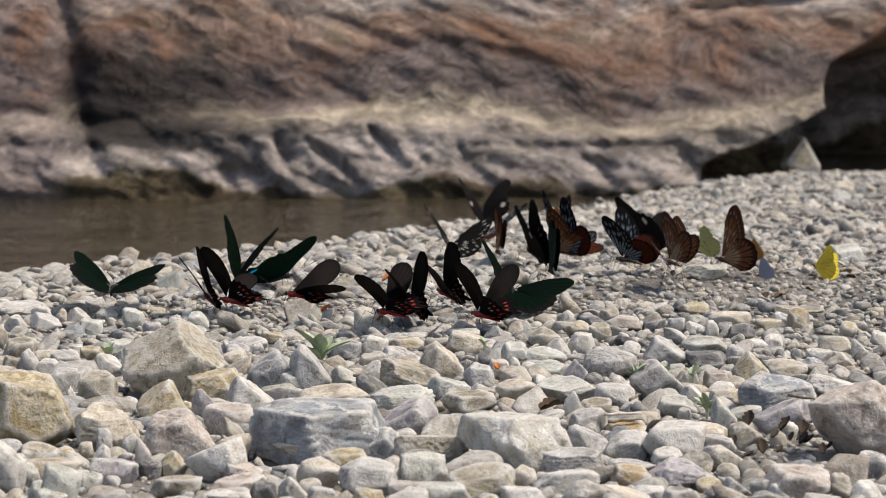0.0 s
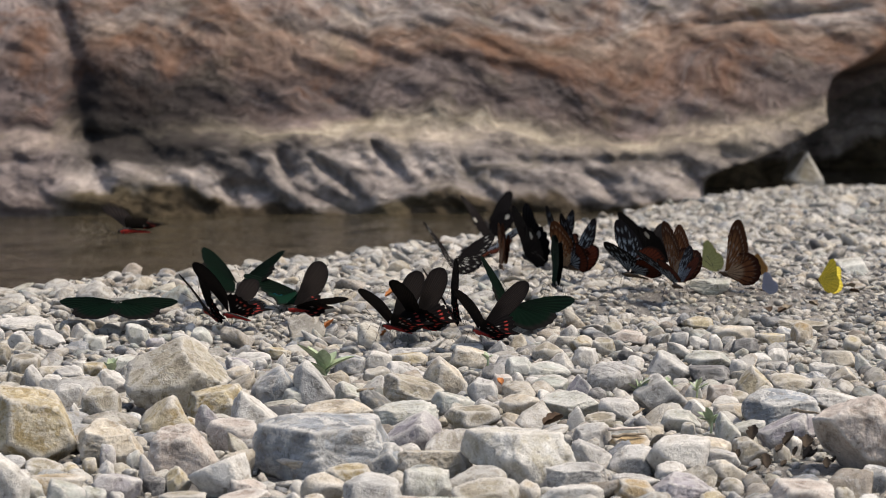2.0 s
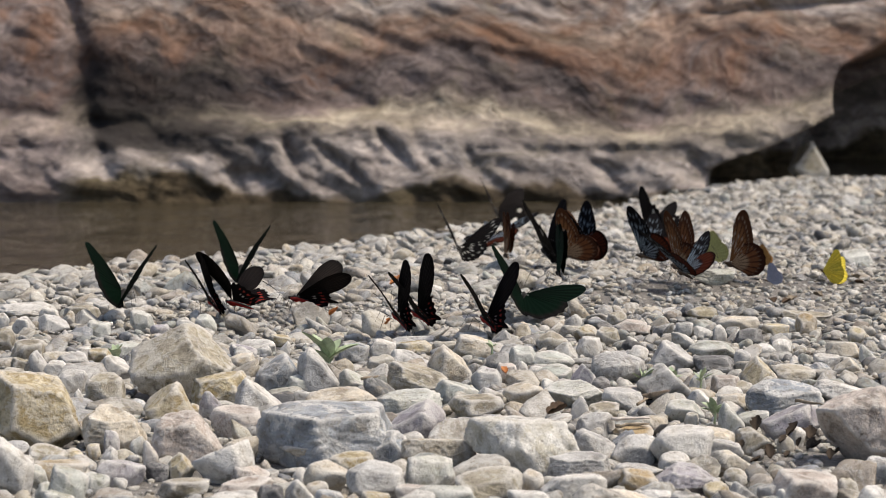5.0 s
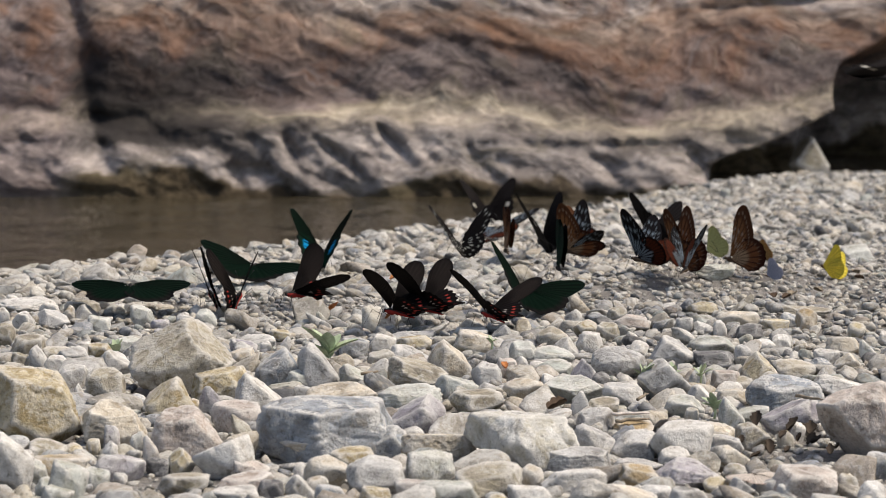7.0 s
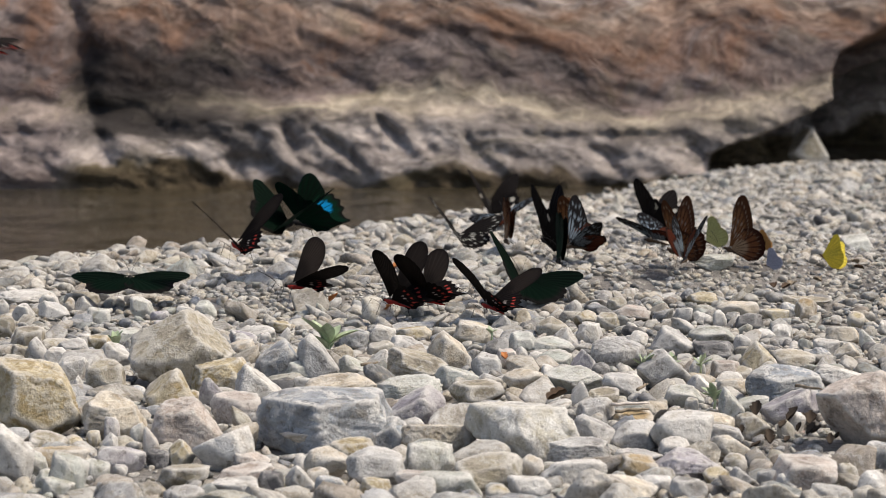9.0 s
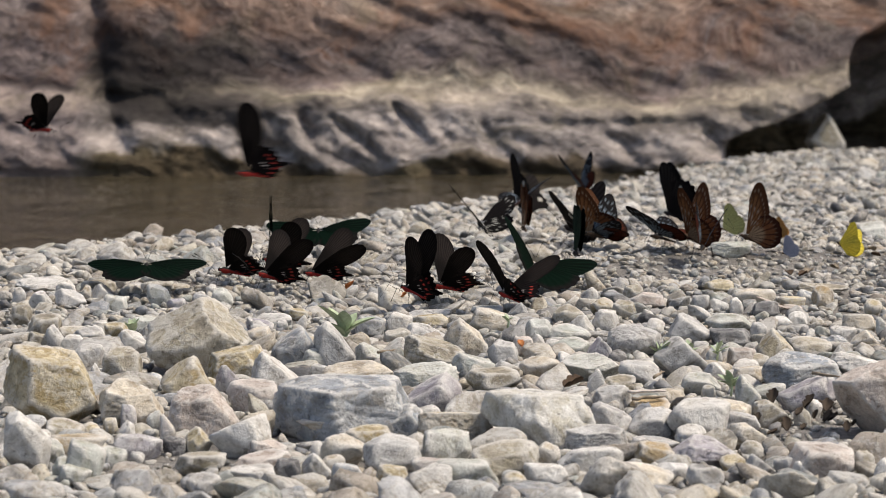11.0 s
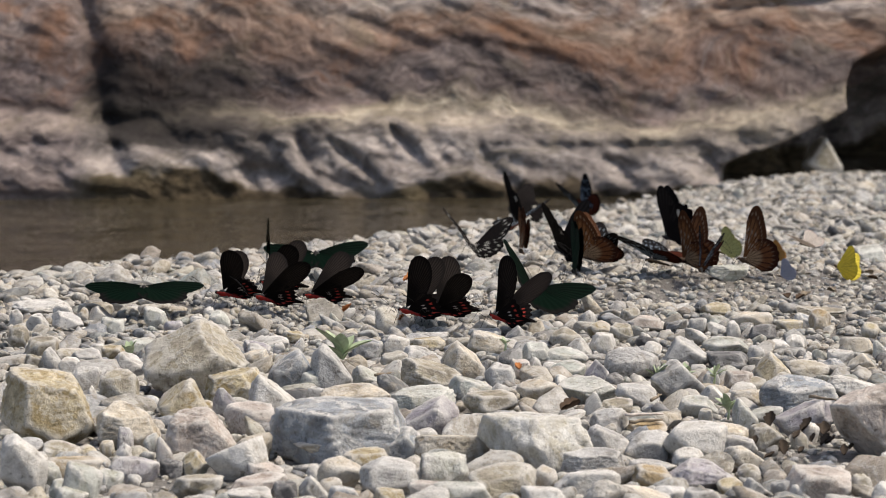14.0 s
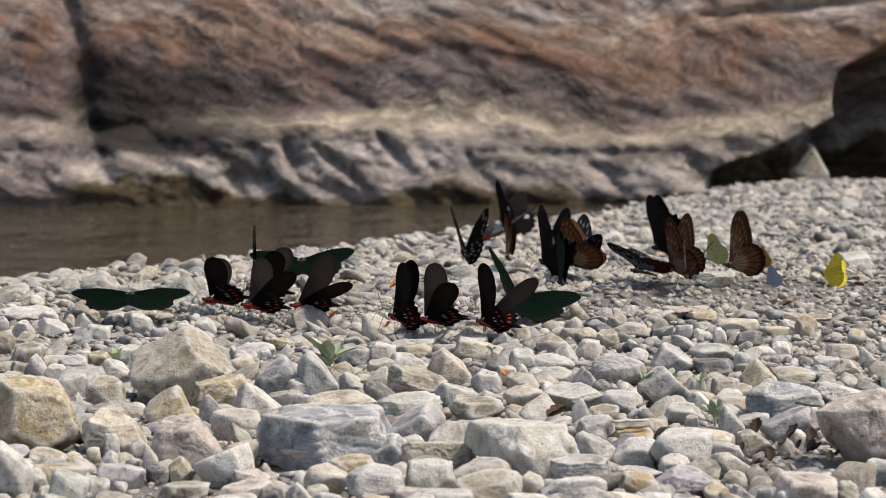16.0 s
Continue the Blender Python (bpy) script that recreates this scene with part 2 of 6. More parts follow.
def plain_material(name, colour, rough=0.6, grain=0.25, scale=300.0, spec=0.3):
    m, n, l, p = material(name)
    t = noise_node(n, l, n.new("ShaderNodeTexCoord").outputs["Object"], scale, 4.0, 0.65)
    r = ramp(n, [(0.3, (1 - grain,) * 3), (0.7, (1 + grain,) * 3)])
    l.new(t.outputs[0], r.inputs[0])
    l.new(mix(n, l, "MULTIPLY", 1.0, colour, r.outputs[0]), p.inputs["Base Color"])
    p.inputs["Roughness"].default_value = rough
    p.inputs["Specular IOR Level"].default_value = spec
    return m


def wing_material(name, rough=0.75, sheen=0.0, thin=0.06):
    """Scaled wing membrane; its pattern comes from the wing's own cells."""
    m, n, l, p = material(name)
    a = n.new("ShaderNodeAttribute")
    a.attribute_name = "pattern"
    t = noise_node(n, l, n.new("ShaderNodeTexCoord").outputs["Object"], 900.0, 3.0, 0.6)
    r = ramp(n, [(0.3, (0.75, 0.75, 0.75)), (0.7, (1.25, 1.25, 1.25))])
    l.new(t.outputs[0], r.inputs[0])
    c = mix(n, l, "MULTIPLY", 1.0, a.outputs["Color"], r.outputs[0])
    l.new(c, p.inputs["Base Color"])
    p.inputs["Roughness"].default_value = rough
    p.inputs["Specular IOR Level"].default_value = 0.03
    p.inputs["Sheen Weight"].default_value = sheen
    tr = n.new("ShaderNodeBsdfTranslucent")
    l.new(c, tr.inputs[0])
    mx = n.new("ShaderNodeMixShader")
    mx.inputs[0].default_value = thin
    l.new(p.outputs[0], mx.inputs[1])
    l.new(tr.outputs[0], mx.inputs[2])
    l.new(mx.outputs[0], n["Material Output"].inputs["Surface"])
    return m


WING = wing_material("wing_scales")
CLEAR_WING = wing_material("pale_wing_scales", 0.6, 0.0, 0.32)
BODY_BLACK = plain_material("black_body_hair", (0.012, 0.011, 0.011), 0.8)
BODY_RED = plain_material("crimson_body_hair", (0.30, 0.018, 0.012), 0.7)
BODY_BROWN = plain_material("brown_body_hair", (0.08, 0.05, 0.03), 0.8)
LEAF = plain_material("grey_green_leaf", (0.42, 0.50, 0.33), 0.6, 0.3, 120.0)
DRY_LEAF = plain_material("dry_orange_leaf", (0.42, 0.16, 0.05), 0.7, 0.35, 150.0)
TWIG = plain_material("dry_twig_bark", (0.22, 0.18, 0.13), 0.85, 0.35, 200.0)
HUMUS = plain_material("rotted_leaf", (0.055, 0.040, 0.028), 0.85, 0.4, 200.0)
SCRAP = plain_material("pale_wing_scrap", (0.62, 0.55, 0.49), 0.7, 0.2, 200.0)

# ---- the large structure ----
SHORE = [(-4.0, 3.0), (-0.90, 3.28), (-0.55, 3.44), (-0.31, 3.96), (0.016, 4.86), (0.577, 6.87), (0.90, 7.9), (4.0, 8.6)]


def shore_y(x):
    return np.interp(x, [p[0] for p in SHORE], [p[1] for p in SHORE])


def ground_z(x, y):
    """The bar of gravel: level, falling slowly away, then dipping under the water at the shore."""
    z = -0.06 * max(0.0, y - 3.4)
    z += 0.028 * min(1.0, max(0.0, (x - 0.3) / 0.7)) * min(1.0, max(0.0, (y - 4.4) / 3.0))
    over = y - shore_y(x)
    if over > 0:
        z -= min(0.55, 0.42 * over)
    return z + 0.006 * noise.noise((x * 5, y * 5, 0.3))


def mesh_object(name, verts, faces, mat, smooth=True):
    me = bpy.data.meshes.new(name)
    me.from_pydata(verts, [], faces)
    me.materials.append(mat)
    if smooth:
        me.polygons.foreach_set("use_smooth", [True] * len(me.polygons))
    me.update()
    return new(name, me)


def spread(lo, hi, step, far, grow=1.35):
    """Coordinates that are even between lo and hi and widen out to +-far."""
    mid = list(np.arange(lo, hi + step / 2, step))
    a, b, s = [lo], [hi], step
    while b[-1] < far:
        s *= grow
        a.append(a[-1] - s)
        b.append(b[-1] + s)
    return a[:0:-1] + mid + b[1:]


def grid_faces(nx, ny):
    return [(j * nx + i, j * nx + i + 1, (j + 1) * nx + i + 1, (j + 1) * nx + i) for j in range(ny - 1) for i in range(nx - 1)]


def build_ground():
    xs, ys = spread(-1.3, 1.5, 0.025, 60), spread(1.5, 8.0, 0.03, 60)
    vs = [(x, y, ground_z(x, y)) for y in ys for x in xs]
    ob = mesh_object("ground", vs, grid_faces(len(xs), len(ys)), MUD)
    tagged(ob, "grey damp silt of a river bar under loose stones", "riverbank", kind="structure")
    return ob


ground = build_ground()


def build_water():
    xs, ys = spread(-3, 3, 0.25, 60), spread(3.0, 9.0, 0.25, 60)
    ob = mesh_object("water", [(x, y, WATER_Z) for y in ys for x in xs], grid_faces(len(xs), len(ys)), WATER)
    tagged(ob, "still olive-brown river water reflecting the rock", "water", kind="structure")


build_water()


def bell(v, mid, wide):
    return math.exp(-((v - mid) / wide) ** 2)


def along(x, z, x0, z0, x1, z1, wide):
    """How near (x, z) lies to a crack from one point to the other: 1 on it, 0 away from it."""
    dx, dz = x1 - x0, z1 - z0
    u = min(1.0, max(0.0, ((x - x0) * dx + (z - z0) * dz) / (dx * dx + dz * dz)))
    d = math.hypot(x - x0 - u * dx, z - z0 - u * dz) + 0.45 * wide * noise.noise((x * 14, z * 14, 2.0))
    wide *= 0.45 + 0.9 * math.sin(math.pi * (0.12 + 0.76 * u)) * (0.8 + 0.5 * noise.noise((x * 6, z * 6, 9.0)))
    return math.exp(-(max(0.0, d) / wide) ** 2) * min(1.0, 0.25 + 3.0 * u, 0.25 + 3.0 * (1 - u))


def step(v, a, b):
    u = min(1.0, max(0.0, (v - a) / (b - a)))
    return u * u * (3 - 2 * u)


def cliff_y(x, z):
    """The rock face over the water: a wall on a foot of water-worn lobes, split by slanting cracks, with a hollow at its end."""
    w = 0.05 * noise.noise((x * 1.5, 0.0, z * 1.5)) + 0.018 * noise.noise((x * 6.0, 3.0, z * 6.0))
    zz = z + w
    y = 7.85 + 0.10 * max(0.0, x) + 0.42 * (z + 0.3) * (1 if z < 1.2 else 0) + (0.63 + 0.9 * (z - 1.2) if z >= 1.2 else 0)   # it leans back
    foot = 1 - step(zz, -0.125, -0.060)
    y -= 0.085 * foot                                        # the pale foot stands out
    s = x + 0.95 * z + 0.07 * noise.noise((x * 2.6, z * 2.6, 6.0)) + 0.02 * noise.noise((x * 9, z * 9, 6.0))
    lobe = abs(math.sin(math.pi * (s + 0.52 + 0.05 * math.sin(x * 11)) / 0.165)) ** 0.5
    y -= 0.036 * (0.5 + 0.9 * noise.noise((x * 3.1, 4.0, z * 4.0))) * (lobe - 0.75) * foot * step(x, -0.80, -0.62) * (1 - step(x, 0.10, 0.40))
    s = x + 0.5 * z + 0.06 * noise.noise((x * 2.0, z * 2.0, 11.0))
    lobe = abs(math.sin(math.pi * (s - 0.07) / 0.27)) ** 0.5
    y -= 0.040 * (lobe - 0.75) * (1 - step(zz, -0.19, -0.15)) * step(x, 0.10, 0.40)
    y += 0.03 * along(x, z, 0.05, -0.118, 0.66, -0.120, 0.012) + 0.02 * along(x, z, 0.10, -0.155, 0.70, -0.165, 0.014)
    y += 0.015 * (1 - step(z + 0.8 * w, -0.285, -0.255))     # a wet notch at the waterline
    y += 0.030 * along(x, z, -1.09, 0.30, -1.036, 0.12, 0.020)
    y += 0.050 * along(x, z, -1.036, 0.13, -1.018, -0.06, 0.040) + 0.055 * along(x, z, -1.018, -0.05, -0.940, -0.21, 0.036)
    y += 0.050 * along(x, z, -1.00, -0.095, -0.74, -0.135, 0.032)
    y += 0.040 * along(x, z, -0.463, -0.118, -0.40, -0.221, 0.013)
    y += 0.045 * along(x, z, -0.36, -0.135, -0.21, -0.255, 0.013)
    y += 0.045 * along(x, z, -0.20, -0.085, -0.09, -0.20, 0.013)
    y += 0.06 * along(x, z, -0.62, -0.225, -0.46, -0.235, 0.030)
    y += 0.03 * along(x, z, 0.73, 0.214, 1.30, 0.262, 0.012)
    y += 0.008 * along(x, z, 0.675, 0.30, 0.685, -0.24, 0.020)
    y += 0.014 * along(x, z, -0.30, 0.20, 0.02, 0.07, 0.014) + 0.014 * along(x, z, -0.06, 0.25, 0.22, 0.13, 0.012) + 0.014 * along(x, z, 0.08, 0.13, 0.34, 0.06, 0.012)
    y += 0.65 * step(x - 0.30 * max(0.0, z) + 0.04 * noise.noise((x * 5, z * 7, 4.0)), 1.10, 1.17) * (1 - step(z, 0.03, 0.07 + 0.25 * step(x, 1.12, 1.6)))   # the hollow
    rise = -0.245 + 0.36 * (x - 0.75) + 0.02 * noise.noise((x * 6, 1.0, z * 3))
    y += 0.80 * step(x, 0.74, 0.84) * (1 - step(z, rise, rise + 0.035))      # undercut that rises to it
    y += 0.015 * noise.fractal((x * 2.0 + z * 1.2, z * 4.5 + x * 0.9, 1.0), 0.8, 2.1, 5)
    y += 0.009 * noise.fractal((x * 8.0 + z * 6, z * 18.0 + x * 5.0, 5.0), 0.6, 2.1, 5) * (1 + 0.8 * foot)
    y += 0.010 * abs(noise.noise((x * 5.0 + z * 3, z * 9.0 + x * 4.0, 8.0))) ** 0.5
    return y


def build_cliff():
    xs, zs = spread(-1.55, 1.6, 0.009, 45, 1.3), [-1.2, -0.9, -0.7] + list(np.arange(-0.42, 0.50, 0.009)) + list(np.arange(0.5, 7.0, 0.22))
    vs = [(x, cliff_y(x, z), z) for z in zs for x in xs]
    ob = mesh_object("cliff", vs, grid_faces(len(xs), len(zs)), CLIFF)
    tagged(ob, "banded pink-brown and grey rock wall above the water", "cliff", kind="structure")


build_cliff()

# ---- stones ----


def ball(level):
    bm = bmesh.new()
    bmesh.ops.create_icosphere(bm, subdivisions=level, radius=1.0)
    v = np.array([x.co[:] for x in bm.verts])
    f = np.array([[x.index for x in q.verts] for q in bm.faces])
    bm.free()
    return v, f


BALL = {k: ball(k) for k in (1, 2, 3, 4, 5)}


KIND_LABEL = {
    "tan": "weathered tan limestone cobble with ochre stains", "drab": "drab brown-grey river cobble among gravel",
    "grey": "grey river cobble with a rough dry face", "white": "whitish worn river cobble lying in gravel", "pale": "pale greenish-grey river cobble",
    "cream": "cream-coloured worn river cobble among grey stones", "blue": "blue-grey slate cobble with pale veins",
    "lilac": "lilac-grey river cobble with pale edges", "dark": "dark slate stone wedged between cobbles",
    "pink": "pinkish-brown worn river stone", "ochre": "ochre-stained stone among grey gravel", "slab": "large flat pale grey slab with tan edges",
}
# the cut faces that give each form its outline: direction and distance from the middle
FORM = {
    "slab": [((0.08, -0.10, 1.0), 0.50), ((0.1, -1.0, 0.45), 0.80)],
    "table": [((0.02, -0.16, 1.0), 0.42), ((-0.75, -0.75, -0.1), 0.72), ((0.72, -0.60, 0.25), 0.86), ((0.9, 0.5, 0.3), 0.8)],
    "long": [((0.0, -0.15, 1.0), 0.62), ((0.0, -1.0, 0.1), 0.75)],
    "block": [((0.10, -0.22, 1.0), 0.62), ((0.15, -1.0, 0.25), 0.70), ((1.0, -0.25, 0.20), 0.78), ((-1.0, -0.2, 0.15), 0.80)],
    "left": [((0.62, -0.15, 0.9), 0.46), ((-1.0, -0.3, 0.25), 0.74), ((0.1, -1.0, 0.35), 0.74)],
    "right": [((-0.62, -0.15, 0.9), 0.46), ((1.0, -0.3, 0.25), 0.74), ((-0.1, -1.0, 0.35), 0.74)],
    "apex": [((0.85, -0.15, 0.75), 0.56), ((-0.66, -0.25, 0.85), 0.50), ((-0.25, -1.0, 0.45), 0.62)],
    "big": [((0.12, -0.20, 1.0), 0.60), ((0.35, -0.95, 0.30), 0.66), ((-0.7, -0.7, -0.1), 0.74), ((0.95, 0.0, 0.35), 0.78)],
    "round": [((0.05, -0.25, 1.0), 0.74)],
    "lean": [((-0.80, -0.35, -0.55), 0.46), ((-0.25, -0.20, 1.0), 0.66), ((0.25, -1.0, 0.10), 0.66), ((0.15, -0.75, -0.65), 0.80)],
    "spike": [((1.0, -0.1, 0.50), 0.40), ((-1.0, -0.15, 0.62), 0.40), ((-0.1, -1.0, 0.35), 0.45)],
}
TAKEN = []


def rock_shape(rng, level, form, rough=1.0):
    """A river rock within the unit box: a ball cut to its form and by chance, then chipped, bedded and pitted."""
    v, f = BALL[level]
    some = 7 if form in ("round", "long", "table") else 12
    nrm = rng.normal(size=(some, 3))
    off = rng.uniform(0.70, 1.0, some)
    for d, o in FORM[form]:
        nrm = np.vstack([nrm, np.array(d) + rng.normal(0, 0.16, 3)])
        off = np.append(off, o * rng.uniform(0.94, 1.06))
    nrm /= np.linalg.norm(nrm, axis=1)[:, None]
    sharp = 26.0 if form == "round" else 75.0
    cut = np.maximum(0, v @ nrm.T) / off
    r = (np.sum(cut ** sharp, axis=1) + 0.85 ** sharp) ** (-1.0 / sharp)
    out = v * r[:, None]
    k = rng.uniform(0, 60)
    bed = rng.normal(0, 1, 3) * np.array([0.3, 0.3, 1.0])
    bed /= np.linalg.norm(bed)
    push = []
    for p in out:
        a = noise.noise((p[0] * 1.6 + k, p[1] * 1.6, p[2] * 1.6))
        b = abs(noise.noise((p[0] * 2.9 + k, p[1] * 2.9 + 9, p[2] * 2.9)))
        c = noise.noise((p[0] * 7 + k, p[1] * 7, p[2] * 7))
        d = noise.noise((p[0] * 17 + k, p[1] * 17, p[2] * 17))
        h = float(p @ bed) * 4.5 + 1.1 * a + 0.25 * c
        ledge = (h - math.floor(h)) ** 5            # broken beds stand proud one of the other
        push.append(1 + rough * (0.055 * a - 0.09 * max(0.0, 0.16 - b) / 0.16 * (0.4 + a) + 0.014 * c + 0.006 * d - 0.045 * ledge))
    out = out * np.array(push)[:, None]
    out -= (out.max(0) + out.min(0)) / 2
    return out / np.abs(out).max(0), f


def rock_mesh(name, v, f, mat):
    me = bpy.data.meshes.new(name)
    me.from_pydata([tuple(p) for p in v], [], [tuple(q) for q in f])
    me.polygons.foreach_set("use_smooth", [True] * len(me.polygons))
    me.materials.append(mat)
    return me


def cobble(x, y, wide, deep, high, kind, form, seed):
    """One stone of known size on the bar, sunk a little into it."""
    rng = np.random.default_rng(1000 + seed)
    v, f = rock_shape(rng, 5 if wide > 0.0495 else 4 if wide > 0.018 else 3, form)
    ob = new("cobble", rock_mesh("cobble", v, f, STONE[kind]))
    sink = 0.10 * high + 0.002
    ob.matrix_basis = pose(x, y, ground_z(x, y) + (high - sink) * 0.5, 0, 0, rng.uniform(-7, 7)) @ Matrix.Diagonal((wide * 0.53, deep * 0.57, (high + sink) * 0.52, 1))
    tagged(ob, KIND_LABEL[kind], "stone", group="cobbles on the river bar")
    TAKEN.append((x, y, (wide + deep) * 0.25))
    return ob


cobble(-0.093, 2.174, 0.105, 0.072, 0.045, "blue", "big", 0)
cobble(-0.233, 2.472, 0.090, 0.058, 0.065, "drab", "apex", 1)
cobble(0.061, 2.125, 0.087, 0.072, 0.043, "slab", "table", 2)
cobble(-0.332, 2.237, 0.075, 0.052, 0.062, "tan", "big", 3)
cobble(0.329, 2.172, 0.071, 0.049, 0.059, "pink", "lean", 4)
cobble(-0.092, 2.168, 0.069, 0.051, 0.016, "cream", "slab", 5)
cobble(-0.086, 2.398, 0.064, 0.047, 0.025, "cream", "round", 6)
cobble(0.294, 2.387, 0.064, 0.047, 0.032, "blue", "round", 7)
cobble(-0.454, 3.032, 0.060, 0.045, 0.015, "white", "slab", 8)
cobble(-0.004, 2.157, 0.058, 0.026, 0.022, "cream", "long", 9)
cobble(-0.201, 2.192, 0.055, 0.041, 0.037, "pink", "round", 10)
cobble(-0.024, 2.512, 0.055, 0.041, 0.027, "drab", "slab", 11)
cobble(-0.028, 2.377, 0.054, 0.037, 0.025, "pale", "block", 12)
cobble(0.116, 2.427, 0.052, 0.039, 0.022, "pale", "slab", 13)
cobble(0.181, 2.035, 0.052, 0.038, 0.021, "lilac", "slab", 14)
cobble(0.102, 2.093, 0.051, 0.023, 0.020, "grey", "long", 15)
cobble(-0.196, 2.417, 0.050, 0.035, 0.033, "tan", "block", 16)
cobble(-0.264, 2.222, 0.050, 0.035, 0.037, "cream", "block", 17)
cobble(0.164, 2.582, 0.050, 0.037, 0.027, "grey", "round", 18)
cobble(0.356, 2.479, 0.050, 0.037, 0.021, "white", "slab", 19)
cobble(0.287, 2.279, 0.049, 0.034, 0.030, "lilac", "right", 20)
cobble(0.185, 2.147, 0.049, 0.034, 0.030, "white", "block", 21)
cobble(0.034, 2.005, 0.048, 0.033, 0.024, "drab", "block", 22)
cobble(-0.167, 2.103, 0.047, 0.032, 0.032, "white", "right", 23)
cobble(0.197, 2.468, 0.047, 0.030, 0.035, "grey", "apex", 24)
cobble(-0.020, 2.260, 0.047, 0.032, 0.034, "lilac", "right", 25)
cobble(0.095, 2.015, 0.047, 0.021, 0.018, "white", "long", 26)
cobble(0.004, 1.973, 0.047, 0.035, 0.018, "pale", "round", 27)
cobble(0.262, 2.003, 0.047, 0.035, 0.022, "pink", "slab", 28)
cobble(-0.031, 2.829, 0.046, 0.034, 0.010, "grey", "slab", 29)
cobble(0.028, 2.366, 0.045, 0.034, 0.020, "drab", "slab", 30)
cobble(0.309, 2.914, 0.045, 0.034, 0.015, "cream", "slab", 31)
cobble(0.265, 2.725, 0.045, 0.034, 0.015, "pale", "round", 32)
cobble(-0.149, 2.521, 0.044, 0.029, 0.034, "blue", "apex", 33)
cobble(-0.155, 2.346, 0.044, 0.030, 0.041, "white", "left", 34)
cobble(0.221, 2.656, 0.044, 0.031, 0.027, "grey", "left", 35)
cobble(-0.231, 2.333, 0.042, 0.030, 0.037, "tan", "right", 36)
cobble(-0.049, 2.012, 0.042, 0.029, 0.026, "grey", "block", 37)
cobble(-0.289, 2.095, 0.041, 0.031, 0.018, "ochre", "slab", 38)
cobble(-0.171, 2.277, 0.041, 0.031, 0.027, "pink", "round", 39)
cobble(0.132, 1.969, 0.041, 0.030, 0.015, "cream", "slab", 40)
cobble(-0.032, 2.658, 0.040, 0.028, 0.018, "grey", "left", 41)
cobble(0.105, 2.643, 0.040, 0.030, 0.015, "pale", "slab", 42)
cobble(-0.146, 2.030, 0.040, 0.030, 0.014, "pink", "slab", 43)
cobble(0.005, 2.538, 0.039, 0.027, 0.038, "cream", "left", 44)
cobble(0.259, 2.639, 0.039, 0.027, 0.016, "dark", "block", 45)
cobble(0.013, 2.453, 0.038, 0.026, 0.020, "pale", "left", 46)
cobble(0.197, 2.900, 0.038, 0.028, 0.016, "pink", "slab", 47)
cobble(0.328, 2.585, 0.038, 0.028, 0.017, "drab", "slab", 48)
cobble(-0.245, 2.097, 0.037, 0.028, 0.019, "lilac", "slab", 49)
cobble(-0.190, 2.021, 0.037, 0.027, 0.016, "drab", "slab", 50)
cobble(-0.113, 2.506, 0.037, 0.026, 0.043, "grey", "left", 51)
cobble(0.030, 2.710, 0.037, 0.027, 0.023, "cream", "round", 52)
cobble(0.157, 2.403, 0.037, 0.028, 0.022, "grey", "slab", 53)
cobble(0.219, 2.100, 0.037, 0.026, 0.022, "cream", "left", 54)
cobble(0.148, 2.092, 0.037, 0.027, 0.012, "grey", "slab", 55)
cobble(-0.029, 2.749, 0.036, 0.027, 0.013, "tan", "slab", 56)
cobble(0.071, 2.425, 0.036, 0.027, 0.020, "cream", "round", 57)
cobble(-0.009, 2.039, 0.036, 0.025, 0.026, "pale", "block", 58)
cobble(-0.276, 2.796, 0.035, 0.026, 0.018, "lilac", "slab", 59)
cobble(-0.186, 2.779, 0.035, 0.026, 0.014, "white", "slab", 60)
cobble(0.120, 2.187, 0.035, 0.025, 0.024, "grey", "left", 61)
cobble(-0.295, 2.419, 0.034, 0.024, 0.030, "drab", "block", 62)
cobble(0.394, 2.729, 0.034, 0.024, 0.017, "cream", "block", 63)
cobble(-0.044, 2.159, 0.034, 0.023, 0.026, "blue", "right", 64)
cobble(-0.070, 2.117, 0.034, 0.025, 0.016, "tan", "slab", 65)
cobble(0.149, 2.155, 0.034, 0.024, 0.024, "grey", "block", 66)
cobble(0.206, 2.360, 0.034, 0.026, 0.018, "pale", "round", 67)
cobble(-0.148, 1.978, 0.034, 0.025, 0.013, "white", "slab", 68)
cobble(-0.320, 2.038, 0.033, 0.023, 0.044, "white", "left", 69)
cobble(0.029, 2.832, 0.033, 0.024, 0.010, "pale", "slab", 70)
cobble(-0.086, 2.040, 0.033, 0.024, 0.023, "cream", "round", 71)
cobble(0.156, 2.267, 0.033, 0.025, 0.013, "ochre", "slab", 72)
cobble(-0.408, 2.911, 0.032, 0.023, 0.019, "grey", "left", 73)
cobble(0.103, 2.569, 0.032, 0.024, 0.015, "pale", "slab", 74)
cobble(0.290, 2.544, 0.032, 0.021, 0.032, "tan", "apex", 75)
cobble(0.125, 2.269, 0.032, 0.022, 0.022, "grey", "block", 76)
cobble(-0.356, 2.664, 0.031, 0.023, 0.019, "grey", "round", 77)
cobble(0.109, 2.753, 0.031, 0.023, 0.020, "drab", "round", 78)
cobble(0.062, 1.965, 0.031, 0.021, 0.017, "white", "block", 79)
cobble(-0.147, 2.093, 0.030, 0.021, 0.017, "pink", "left", 80)
cobble(-0.312, 2.730, 0.029, 0.020, 0.019, "pale", "block", 81)
cobble(-0.307, 2.146, 0.029, 0.020, 0.021, "drab", "block", 82)
cobble(-0.271, 1.989, 0.029, 0.020, 0.031, "pale", "block", 83)
